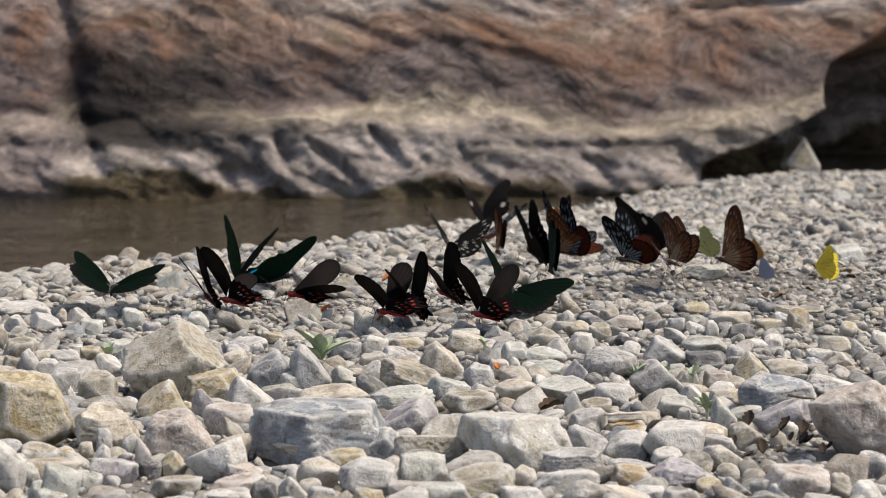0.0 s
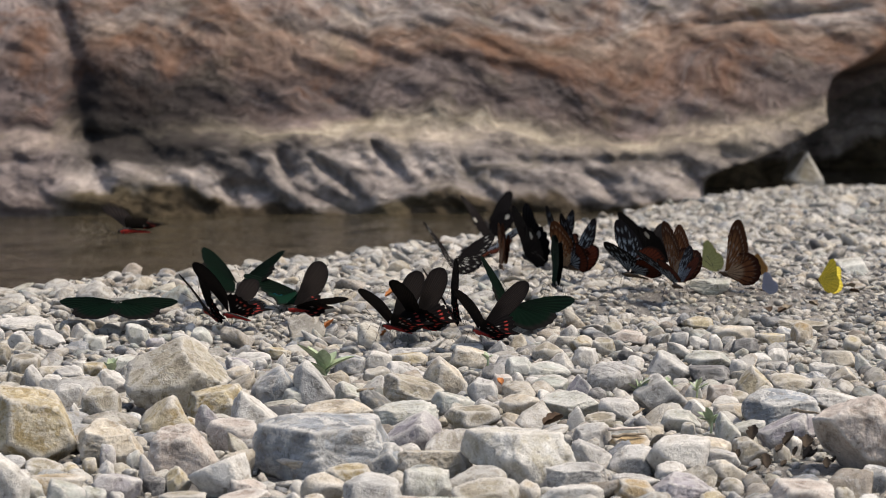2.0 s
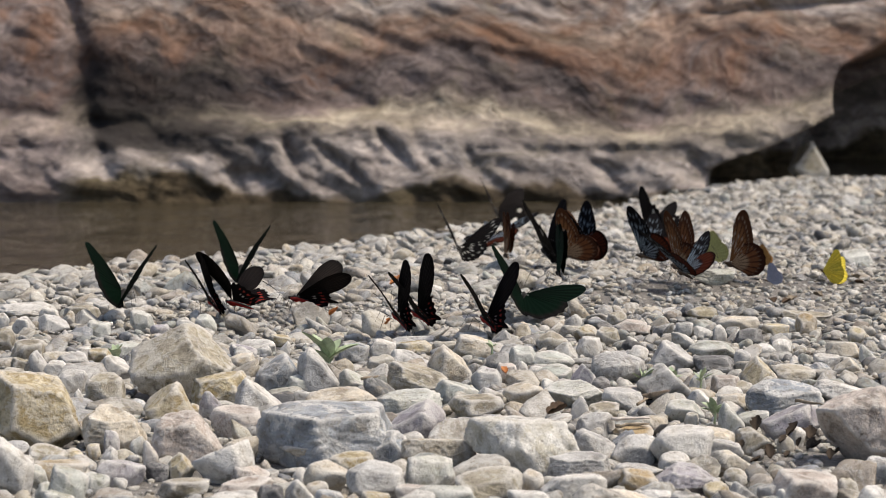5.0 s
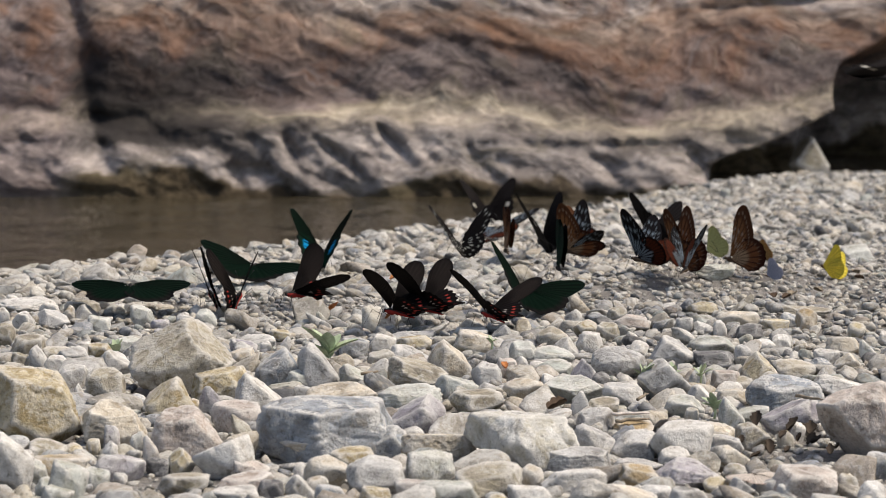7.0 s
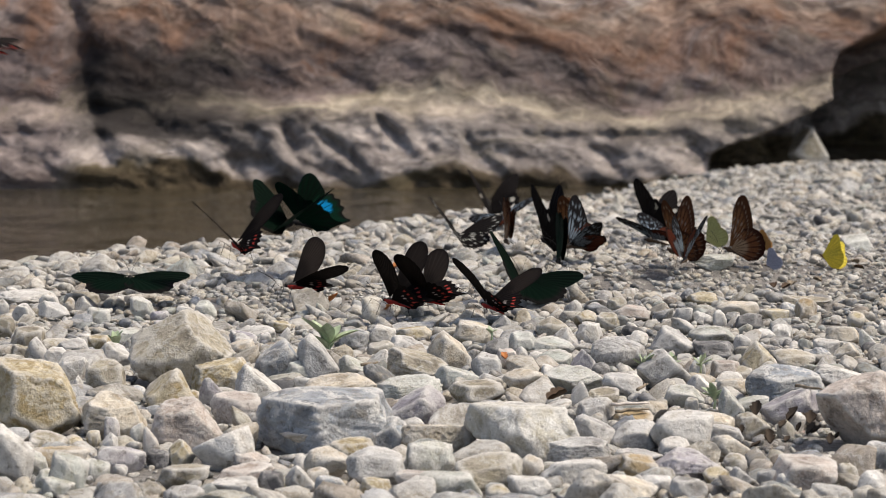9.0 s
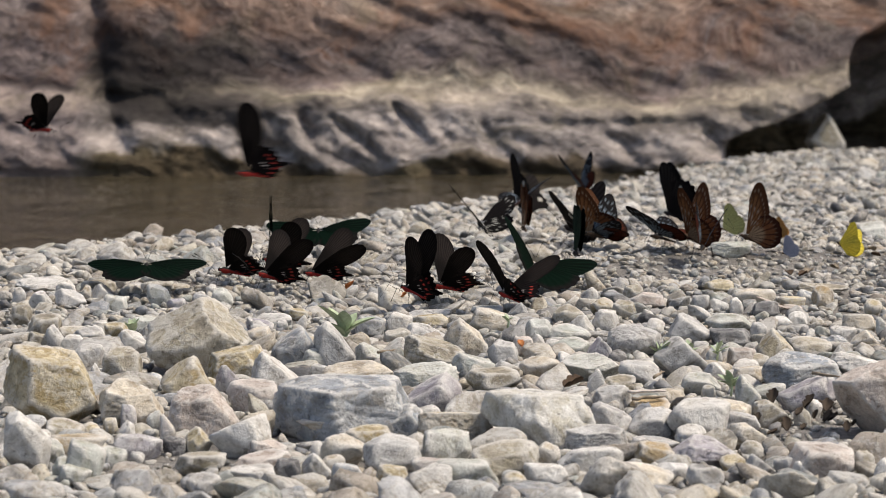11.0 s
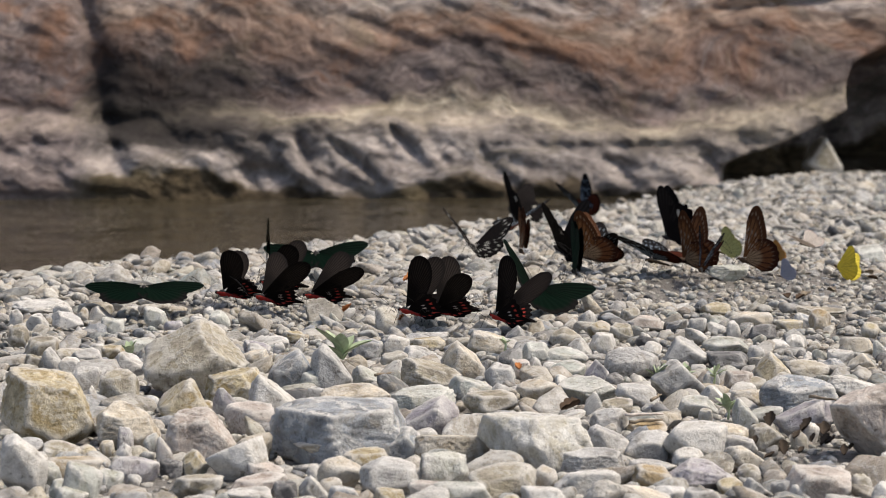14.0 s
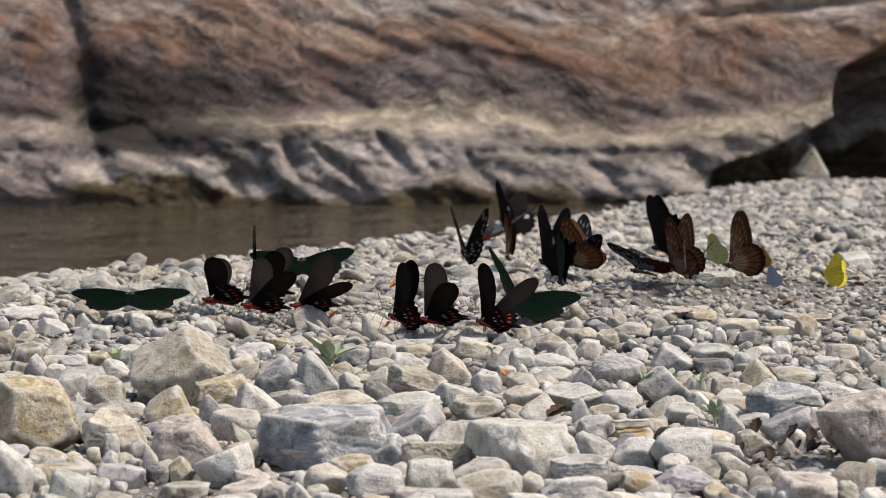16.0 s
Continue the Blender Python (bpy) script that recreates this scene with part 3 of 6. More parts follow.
cobble(0.268, 2.505, 0.029, 0.022, 0.016, "drab", "round", 84)
cobble(0.309, 2.793, 0.029, 0.020, 0.017, "dark", "block", 85)
cobble(0.031, 2.108, 0.029, 0.018, 0.017, "blue", "apex", 86)
cobble(0.248, 2.204, 0.029, 0.020, 0.021, "drab", "left", 87)
cobble(0.260, 2.328, 0.029, 0.022, 0.015, "pale", "slab", 88)
cobble(0.144, 2.032, 0.029, 0.021, 0.019, "ochre", "slab", 89)
cobble(-0.305, 2.583, 0.028, 0.020, 0.025, "white", "left", 90)
cobble(-0.274, 2.579, 0.028, 0.020, 0.025, "blue", "right", 91)
cobble(-0.193, 2.642, 0.028, 0.021, 0.016, "cream", "slab", 92)
cobble(-0.087, 2.696, 0.028, 0.020, 0.020, "blue", "block", 93)
cobble(0.077, 2.645, 0.028, 0.019, 0.021, "pale", "block", 94)
cobble(0.254, 2.419, 0.028, 0.021, 0.016, "cream", "slab", 95)
cobble(0.016, 2.269, 0.028, 0.020, 0.018, "grey", "block", 96)
cobble(-0.379, 2.953, 0.027, 0.019, 0.018, "white", "left", 97)
cobble(-0.412, 2.736, 0.027, 0.020, 0.015, "white", "round", 98)
cobble(-0.326, 2.584, 0.027, 0.020, 0.015, "lilac", "slab", 99)
cobble(-0.196, 2.717, 0.027, 0.019, 0.017, "lilac", "left", 100)
cobble(-0.082, 2.535, 0.027, 0.019, 0.019, "pale", "left", 101)
cobble(0.039, 2.500, 0.027, 0.019, 0.023, "grey", "block", 102)
cobble(0.256, 2.504, 0.027, 0.019, 0.021, "pink", "block", 103)
cobble(0.344, 2.863, 0.027, 0.020, 0.013, "tan", "slab", 104)
cobble(0.137, 2.361, 0.027, 0.020, 0.015, "drab", "slab", 105)
cobble(-0.329, 2.460, 0.026, 0.018, 0.027, "white", "block", 106)
cobble(-0.130, 2.502, 0.026, 0.018, 0.019, "pale", "block", 107)
cobble(-0.059, 2.714, 0.026, 0.018, 0.020, "white", "block", 108)
cobble(-0.059, 2.647, 0.026, 0.019, 0.015, "drab", "round", 109)
cobble(0.224, 2.178, 0.026, 0.018, 0.017, "grey", "block", 110)
cobble(-0.021, 1.986, 0.026, 0.020, 0.015, "pink", "slab", 111)
cobble(0.175, 1.963, 0.026, 0.019, 0.016, "grey", "round", 112)
cobble(-0.317, 2.920, 0.025, 0.018, 0.022, "pale", "block", 113)
cobble(0.120, 2.703, 0.025, 0.016, 0.017, "white", "apex", 114)
cobble(0.143, 2.711, 0.025, 0.018, 0.021, "white", "block", 115)
cobble(0.369, 2.663, 0.025, 0.018, 0.014, "white", "slab", 116)
cobble(0.384, 2.632, 0.025, 0.016, 0.016, "cream", "apex", 117)
cobble(0.220, 2.203, 0.025, 0.018, 0.022, "cream", "block", 118)
cobble(-0.341, 3.079, 0.024, 0.018, 0.013, "white", "round", 119)
cobble(-0.337, 2.718, 0.024, 0.018, 0.014, "tan", "slab", 120)
cobble(-0.363, 2.611, 0.024, 0.018, 0.017, "white", "slab", 121)
cobble(-0.194, 2.334, 0.024, 0.016, 0.030, "lilac", "left", 122)
cobble(-0.060, 2.561, 0.024, 0.017, 0.020, "white", "right", 123)
cobble(0.129, 2.537, 0.024, 0.015, 0.022, "lilac", "apex", 124)
cobble(0.167, 2.809, 0.024, 0.017, 0.018, "drab", "block", 125)
cobble(0.146, 2.839, 0.024, 0.018, 0.017, "tan", "round", 126)
cobble(0.178, 2.120, 0.024, 0.018, 0.016, "white", "round", 127)
cobble(0.153, 1.983, 0.024, 0.018, 0.013, "white", "round", 128)
cobble(-0.181, 1.946, 0.024, 0.018, 0.014, "grey", "round", 129)
cobble(-0.435, 2.878, 0.023, 0.017, 0.020, "white", "round", 130)
cobble(-0.356, 2.872, 0.023, 0.016, 0.018, "pale", "block", 131)
cobble(0.189, 2.749, 0.023, 0.017, 0.014, "dark", "slab", 132)
cobble(0.316, 2.727, 0.023, 0.017, 0.012, "white", "round", 133)
cobble(0.379, 2.890, 0.023, 0.016, 0.022, "ochre", "block", 134)
cobble(0.329, 2.081, 0.023, 0.017, 0.021, "blue", "round", 135)
cobble(0.310, 1.981, 0.023, 0.017, 0.018, "white", "round", 136)
cobble(-0.276, 1.975, 0.023, 0.017, 0.015, "pale", "slab", 137)
cobble(-0.374, 3.060, 0.022, 0.016, 0.015, "white", "slab", 138)
cobble(-0.250, 2.927, 0.022, 0.017, 0.018, "pale", "round", 139)
cobble(-0.270, 2.927, 0.022, 0.016, 0.012, "white", "round", 140)
cobble(-0.166, 2.835, 0.022, 0.017, 0.012, "tan", "slab", 141)
cobble(-0.124, 2.722, 0.022, 0.016, 0.012, "white", "slab", 142)
cobble(0.052, 2.637, 0.022, 0.017, 0.017, "dark", "round", 143)
cobble(0.359, 2.632, 0.022, 0.017, 0.011, "blue", "slab", 144)
cobble(-0.103, 1.993, 0.022, 0.015, 0.018, "white", "left", 145)
cobble(-0.081, 1.981, 0.022, 0.016, 0.014, "blue", "slab", 146)
cobble(-0.221, 2.343, 0.021, 0.016, 0.012, "blue", "slab", 147)
cobble(-0.307, 2.069, 0.021, 0.016, 0.020, "pale", "slab", 148)
cobble(-0.120, 2.418, 0.021, 0.014, 0.020, "grey", "block", 149)
cobble(0.187, 2.974, 0.021, 0.016, 0.016, "drab", "round", 150)
cobble(0.227, 2.448, 0.021, 0.015, 0.016, "white", "left", 151)
cobble(0.266, 2.840, 0.021, 0.015, 0.014, "white", "block", 152)
cobble(0.365, 2.913, 0.021, 0.016, 0.015, "blue", "slab", 153)
cobble(0.447, 2.784, 0.021, 0.016, 0.016, "white", "slab", 154)
cobble(0.237, 2.269, 0.021, 0.015, 0.030, "pale", "left", 155)
cobble(0.240, 2.010, 0.021, 0.016, 0.013, "grey", "slab", 156)
cobble(0.218, 1.997, 0.021, 0.015, 0.016, "grey", "left", 157)
cobble(-0.048, 1.972, 0.021, 0.015, 0.013, "tan", "round", 158)
cobble(-0.295, 2.888, 0.020, 0.015, 0.013, "lilac", "round", 159)
cobble(-0.439, 2.780, 0.020, 0.014, 0.022, "drab", "block", 160)
cobble(-0.399, 2.628, 0.020, 0.014, 0.018, "drab", "left", 161)
cobble(-0.200, 2.113, 0.020, 0.013, 0.021, "tan", "apex", 162)
cobble(-0.287, 2.003, 0.020, 0.014, 0.016, "pale", "left", 163)
cobble(0.059, 2.558, 0.020, 0.014, 0.018, "pink", "block", 164)
cobble(0.190, 2.701, 0.020, 0.015, 0.015, "white", "round", 165)
cobble(0.059, 2.789, 0.020, 0.013, 0.018, "grey", "apex", 166)
cobble(-0.125, 1.988, 0.020, 0.014, 0.016, "dark", "block", 167)
cobble(-0.290, 2.751, 0.019, 0.015, 0.016, "lilac", "round", 168)
cobble(-0.258, 2.054, 0.019, 0.014, 0.016, "pale", "slab", 169)
cobble(-0.218, 2.113, 0.019, 0.013, 0.014, "dark", "block", 170)
cobble(0.334, 2.737, 0.019, 0.014, 0.016, "white", "block", 171)
cobble(0.103, 1.981, 0.019, 0.013, 0.016, "grey", "block", 172)
cobble(0.200, 2.014, 0.019, 0.014, 0.012, "tan", "round", 173)
cobble(-0.384, 2.626, 0.018, 0.012, 0.025, "grey", "left", 174)
cobble(0.096, 2.464, 0.018, 0.013, 0.019, "white", "left", 175)
cobble(0.137, 2.915, 0.018, 0.013, 0.020, "white", "round", 176)
cobble(0.247, 2.839, 0.018, 0.012, 0.018, "grey", "block", 177)
cobble(0.423, 2.833, 0.018, 0.014, 0.017, "tan", "round", 178)
cobble(0.065, 2.028, 0.018, 0.013, 0.019, "cream", "round", 179)
cobble(0.415, 2.704, 0.017, 0.012, 0.018, "pale", "left", 180)
cobble(-0.151, 2.300, 0.017, 0.012, 0.016, "white", "right", 181)
cobble(0.118, 2.362, 0.017, 0.011, 0.020, "white", "apex", 182)
cobble(0.218, 2.057, 0.017, 0.013, 0.014, "drab", "round", 183)
cobble(0.039, 1.951, 0.017, 0.012, 0.013, "tan", "round", 184)
cobble(0.072, 2.570, 0.016, 0.011, 0.018, "white", "right", 185)
cobble(0.143, 2.502, 0.016, 0.012, 0.016, "dark", "round", 186)
cobble(0.289, 2.675, 0.016, 0.012, 0.016, "grey", "round", 187)
cobble(-0.091, 1.999, 0.016, 0.012, 0.016, "cream", "round", 188)
cobble(0.298, 2.030, 0.016, 0.012, 0.014, "drab", "slab", 189)
cobble(-0.463, 2.915, 0.015, 0.011, 0.019, "white", "round", 190)
cobble(-0.291, 2.181, 0.015, 0.012, 0.011, "tan", "round", 191)
cobble(0.232, 2.520, 0.015, 0.011, 0.021, "blue", "block", 192)
cobble(0.248, 1.987, 0.015, 0.010, 0.013, "white", "left", 193)
cobble(-0.263, 2.390, 0.014, 0.010, 0.013, "blue", "round", 194)
cobble(-0.212, 2.352, 0.014, 0.011, 0.016, "tan", "round", 195)
cobble(0.087, 2.580, 0.014, 0.011, 0.012, "white", "round", 196)
cobble(0.281, 2.812, 0.014, 0.010, 0.018, "white", "block", 197)
cobble(0.275, 2.214, 0.014, 0.010, 0.014, "drab", "round", 198)
cobble(-0.238, 2.992, 0.013, 0.009, 0.011, "tan", "block", 199)
cobble(-0.264, 2.197, 0.013, 0.009, 0.022, "lilac", "block", 200)
cobble(-0.229, 2.159, 0.013, 0.009, 0.022, "pink", "left", 201)
cobble(-0.398, 2.953, 0.012, 0.009, 0.017, "ochre", "round", 202)
cobble(-0.266, 2.983, 0.012, 0.009, 0.013, "white", "round", 203)
cobble(-0.243, 2.196, 0.012, 0.008, 0.017, "pale", "right", 204)
cobble(-0.277, 2.184, 0.012, 0.009, 0.014, "tan", "block", 205)
cobble(-0.261, 2.164, 0.012, 0.009, 0.016, "white", "right", 206)
cobble(-0.175, 2.738, 0.012, 0.009, 0.012, "white", "round", 207)
cobble(-0.105, 2.055, 0.012, 0.009, 0.016, "white", "round", 208)
cobble(0.208, 2.311, 0.012, 0.009, 0.015, "drab", "round", 209)
cobble(0.288, 2.239, 0.012, 0.009, 0.016, "white", "round", 210)
cobble(-0.314, 2.390, 0.011, 0.007, 0.022, "white", "left", 211)
cobble(-0.156, 2.745, 0.011, 0.008, 0.016, "white", "right", 212)
cobble(-0.242, 2.069, 0.010, 0.008, 0.010, "white", "round", 213)
cobble(-0.024, 2.049, 0.010, 0.008, 0.013, "tan", "round", 214)
cobble(-0.420, 2.968, 0.024, 0.016, 0.018, "white", "block", 321)
cobble(-0.393, 3.020, 0.037, 0.030, 0.014, "drab", "block", 322)
cobble(0.391, 2.986, 0.052, 0.036, 0.012, "drab", "slab", 385)
cobble(0.283, 3.027, 0.034, 0.026, 0.013, "tan", "block", 386)
cobble(0.325, 3.343, 0.051, 0.042, 0.016, "pale", "slab", 387)
cobble(0.542, 3.633, 0.041, 0.029, 0.022, "pale", "block", 388)
cobble(-0.404, 2.695, 0.033, 0.028, 0.025, "drab", "block", 389)
cobble(-0.372, 2.688, 0.039, 0.029, 0.015, "drab", "block", 390)


SILT = [(0.265, 2.19, 0.075, 0.075), (-0.22, 2.05, 0.11, 0.10), (-0.20, 2.11, 0.07, 0.06), (0.46, 3.20, 0.26, 0.27), (0.28, 2.25, 0.09, 0.12), (0.35, 3.34, 0.14, 0.18), (0.41, 2.83, 0.10, 0.14), (0.25, 2.34, 0.05, 0.08), (0.32, 2.12, 0.05, 0.08), (0.09, 3.13, 0.16, 0.08), (-0.08, 3.08, 0.18, 0.08), (-0.22, 3.08, 0.14, 0.08), (-0.32, 2.96, 0.08, 0.05), (0.33, 2.94, 0.06, 0.08), (0.26, 3.23, 0.12, 0.10), (0.55, 3.76, 0.10, 0.30)]     # bare patches: middle and half-sizes


FORMS = ("block", "slab", "left", "round", "right", "apex", "slab")


def build_gravel():
    """The rest of the bar: pebbles packed round the cobbles, the nearest as things of their own, the rest as one mass."""
    rng = np.random.default_rng(11)
    cell, seen = 0.05, {}

    def near(x, y, r):
        i, j = int(x // cell), int(y // cell)
        for a in range(i - 2, i + 3):
            for b in range(j - 2, j + 3):
                for (u, v, s) in seen.get((a, b), ()):
                    if (u - x) ** 2 + (v - y) ** 2 < (0.80 * (r + s)) ** 2:
                        return True
        return False

    def put(x, y, r):
        seen.setdefault((int(x // cell), int(y // cell)), []).append((x, y, r))

    for x, y, r in TAKEN:
        for k in range(7):
            put(x + r * 0.6 * math.cos(k * 0.9), y + r * 0.55 * math.sin(k * 0.9), r * 0.72)
    shapes = [rock_shape(rng, 3, FORMS[k % len(FORMS)], 0.8) for k in range(40)]
    middle = [rock_shape(rng, 2, FORMS[k % len(FORMS)], 0.5) for k in range(40)]
    fine = [rock_shape(rng, 4, FORMS[k % len(FORMS)]) for k in range(24)]
    meshes = []
    for v, f in fine:
        me = bpy.data.meshes.new("pebble")
        me.from_pydata([tuple(p) for p in v], [], [tuple(q) for q in f])
        me.polygons.foreach_set("use_smooth", [True] * len(me.polygons))
        me.materials.append(STONE_MIXED)
        meshes.append(me)
    vs, fs, count, single = [], [], 0, 0
    for r0, r1, tries in ((0.014, 0.022, 2600), (0.009, 0.014, 12000), (0.0055, 0.009, 36000), (0.003, 0.0055, 90000), (0.0014, 0.003, 60000)):
        for _ in range(tries):
            y = 1.7 + 6.2 * rng.random() ** 1.9
            x = rng.uniform(-1, 1) * (0.12 + 0.20 * y) + (0.12 * (y - 4) if y > 4 else 0)
            if y > shore_y(x) + 0.25:
                continue
            mud = 0.5 + 0.35 * noise.noise((x * 4.0 + 7, y * 4.4, 2.0))
            for u, v, p, q in SILT:
                mud += 0.62 * bell(math.hypot((x - u) / p, (y - v) / q) + 0.35 * noise.noise((x * 18, y * 18, 5.0)), 0, 0.9)
            if r0 > 0.008 and mud > 0.80 or r0 > 0.005 and mud > 1.0 or r0 < 0.002 and (y > 3.5 or mud < 0.6) or mud > 1.05 and (x > 0.15 or y < 2.2) and rng.random() < (0.85 if y < 2.2 else 0.55):
                continue
            if y > 2.55 and rng.random() < (0.85 if r0 > 0.012 else 0.55 if r0 > 0.008 else 0.0) * (0.35 if y > 3.15 and x < 0.1 else 1.0 if y < 3.6 else 0.6):
                continue
            r = rng.uniform(r0, r1)
            if y > 3.6:
                r *= 0.9
            if 0.002 < r0 < 0.005 and y > 4.2 or near(x, y, r):
                continue
            put(x, y, r)
            sx, sy, sz = r * rng.uniform(0.95, 1.5), r * rng.uniform(0.8, 1.2), r * rng.uniform(0.32, 0.75) * (1.0 if y < 3.3 else 0.7)
            z = ground_z(x, y) + sz * (rng.uniform(0.25, 0.75) if y < 3.3 else rng.uniform(-0.1, 0.5))
            turn, lean = rng.uniform(0, 360), rng.normal(0, 22)
            m = pose(x, y, z, lean, rng.normal(0, 22), turn) @ Matrix.Diagonal((sx, sy, sz, 1))
            if single < 200 and r > 0.0105 and abs(x) < 0.5 and y < 3.0:
                ob = new("pebble", meshes[single % len(meshes)])
                ob.matrix_basis = m
                tagged(ob, "small worn river pebble in pale grey and tan", "stone", group="pebbles on the river bar")
                single += 1
                continue
            pool = (shapes if y < 3.3 else middle) if r > 0.0088 else middle if r > 0.0055 else shapes_small
            v, f = pool[int(rng.integers(len(pool)))]
            mm = np.array(m)
            vs.append(v @ mm[:3, :3].T + mm[:3, 3])
            fs.append(f + count)
            count += len(v)
    for _ in range(24000):                                    # the bar goes on to the sides, thinning out
        x, y = rng.normal(0, 1.5), 4.4 - abs(rng.normal(0, 2.2))
        r = rng.uniform(0.007, 0.022)
        if abs(x) < 0.10 + 0.20 * y and y > 1.7 or y > shore_y(x) + 0.2 or near(x, y, r):
            continue
        put(x, y, r)
        m = pose(x, y, ground_z(x, y) + r * 0.3, rng.normal(0, 22), rng.normal(0, 22), rng.uniform(0, 360)) @ Matrix.Diagonal((r * 1.15, r, r * 0.65, 1))
        v, f = shapes_small[int(rng.integers(len(shapes_small)))]
        mm = np.array(m)
        vs.append(v @ mm[:3, :3].T + mm[:3, 3])
        fs.append(f + count)
        count += len(v)
    v, f = np.concatenate(vs), np.concatenate(fs)
    me = bpy.data.meshes.new("gravel")
    me.vertices.add(len(v))
    me.vertices.foreach_set("co", v.ravel())
    me.loops.add(len(f) * 3)
    me.loops.foreach_set("vertex_index", f.ravel().astype(np.int32))
    me.polygons.add(len(f))
    me.polygons.foreach_set("loop_start", np.arange(0, len(f) * 3, 3, dtype=np.int32))
    me.polygons.foreach_set("use_smooth", np.ones(len(f), dtype=bool))
    me.update(calc_edges=True)
    me.validate()
    me.materials.append(STONE_GRAVEL)
    tagged(new("gravel", me), "loose pale grey and tan river gravel with grit", "gravel", kind="stuff")


_rng = np.random.default_rng(77)
shapes_small = [rock_shape(_rng, 1, FORMS[k % len(FORMS)], 0.3) for k in range(24)]
build_gravel()

# ---- butterflies ----


def part(name, me, parent, label=""):
    """Link mesh data as one part under a thing or under another part."""
    ob = new(name, me)
    ob.parent = parent
    if label:
        tagged(ob, label)
    return ob


def blend(a, b, f):
    f = min(1.0, max(0.0, f))
    return tuple(p + (q - p) * f for p, q in zip(a, b))


def cell(a, count):
    """Nearness to the middle of the space between two veins, 0 on a vein."""
    c = a * count % 1.0
    return 1.0 - abs(c - 0.5) * 2.0


BLACK, SOOT = (0.007, 0.006, 0.006), (0.010, 0.0085, 0.008)


def rose_fore(a, r):
    pale = step(cell(a, 18), 0.30, 0.75) * step(r, 0.34, 0.60) * (1 - 0.5 * step(r, 0.86, 0.97))
    c = blend((0.005, 0.0042, 0.004), (0.024, 0.019, 0.017), pale * (0.55 + 0.45 * step(a, 0.05, 0.3)))
    return blend(c, BLACK, step(r, 0.92, 0.99))


def spot(a, r, count, mid, tall, wide=0.62):
    """1 inside round spots, one between each two veins, at the given reach."""
    u, v = (1.0 - cell(a, count)) / wide, (r - mid) / tall
    return 1.0 - step(math.hypot(u, v), 0.75, 1.0)


def rose_hind(a, r):
    c = (0.006, 0.005, 0.005)
    if 0.42 < a < 0.68:
        c = blend(c, (0.50, 0.44, 0.42), spot(a, r, 8, 0.52, 0.060, 0.45))
    if a > 0.30:
        c = blend(c, (0.40, 0.050, 0.040), spot(a, r, 8, 0.80, 0.060, 0.55))
    return blend(c, (0.34, 0.020, 0.014), step(a, 0.90, 1.0) * step(1 - r, 0.25, 0.6))


def green_fore(a, r):
    c = blend((0.0003, 0.0032, 0.0015), (0.0005, 0.0075, 0.0032), step(cell(a, 8), 0.3, 0.8) * step(r, 0.25, 0.7) * 0.7)
    return blend(c, (0.0015, 0.006, 0.004), step(r, 0.88, 1.0))


def green_hind(a, r):
    return blend((0.0003, 0.0055, 0.0025), BLACK, step(r, 0.78, 0.95))


def peacock_hind(a, r):
    c = (0.002, 0.018, 0.010)
    if 0.10 < a < 0.56:
        c = blend(c, (0.0, 0.20, 0.44), (1 - step(math.hypot((a - 0.36) / 0.20, (r - 0.64) / 0.17), 0.7, 1.0)) * step(cell(a, 8), 0.05, 0.2))
    return blend(c, BLACK, step(r, 0.84, 1.0))


def green_under(a, r):
    return blend((0.0012, 0.015, 0.009), (0.006, 0.012, 0.010), step(cell(a, 8), 0.4, 0.8) * step(r, 0.5, 0.8))


def patches(a, r, count, rings, wide=0.4):
    """1 inside the pale patches between the veins, in rings of (inner, outer) reach."""
    best = 0.0
    for k, (lo, hi) in enumerate(rings):
        off = 0.06 * math.sin(a * count * 2.1 + k * 1.7)
        best = max(best, step(r, lo + off, lo + off + 0.05) * (1 - step(r, hi + off - 0.05, hi + off)))
    return best * step(cell(a, count), wide, wide + 0.22)


def tiger_fore(a, r):
    c = blend((0.011, 0.010, 0.011), (0.20, 0.25, 0.30), patches(a, r, 6, ((0.12, 0.50), (0.58, 0.70)), 0.30))
    return blend(c, (0.20, 0.24, 0.28), patches(a, r, 11, ((0.78, 0.88),), 0.45))


def tiger_hind(a, r):
    c = blend((0.016, 0.009, 0.008), (0.19, 0.23, 0.27), patches(a, r, 7, ((0.10, 0.55),), 0.30))
    c = blend(c, (0.080, 0.020, 0.010), step(r, 0.54, 0.64) * step(cell(a, 14), 0.05, 0.30))
    return blend(c, (0.016, 0.008, 0.006), step(r, 0.86, 0.95) * (1 - spot(a, r, 14, 0.91, 0.03)))


def brown_fore(a, r):
    c = blend((0.035, 0.016, 0.009), (0.17, 0.076, 0.033), step(cell(a, 8), 0.10, 0.35))
    c = blend(c, (0.30, 0.24, 0.19), patches(a, r, 6, ((0.26, 0.44), (0.52, 0.62)), 0.45))
    c = blend(c, (0.070, 0.030, 0.015), step(r, 0.70, 0.80))
    return blend(c, (0.24, 0.17, 0.12), spot(a, r, 12, 0.86, 0.03, 0.5) * 0.8)


def brown_hind(a, r):
    c = blend((0.28, 0.19, 0.12), (0.14, 0.056, 0.025), step(r, 0.44, 0.60))
    c = blend((0.030, 0.014, 0.010), c, step(cell(a, 7), 0.08, 0.30))
    c = blend(c, (0.040, 0.016, 0.010), step(r, 0.80, 0.90))
    return blend(c, (0.24, 0.17, 0.12), spot(a, r, 12, 0.88, 0.03, 0.5) * 0.7)


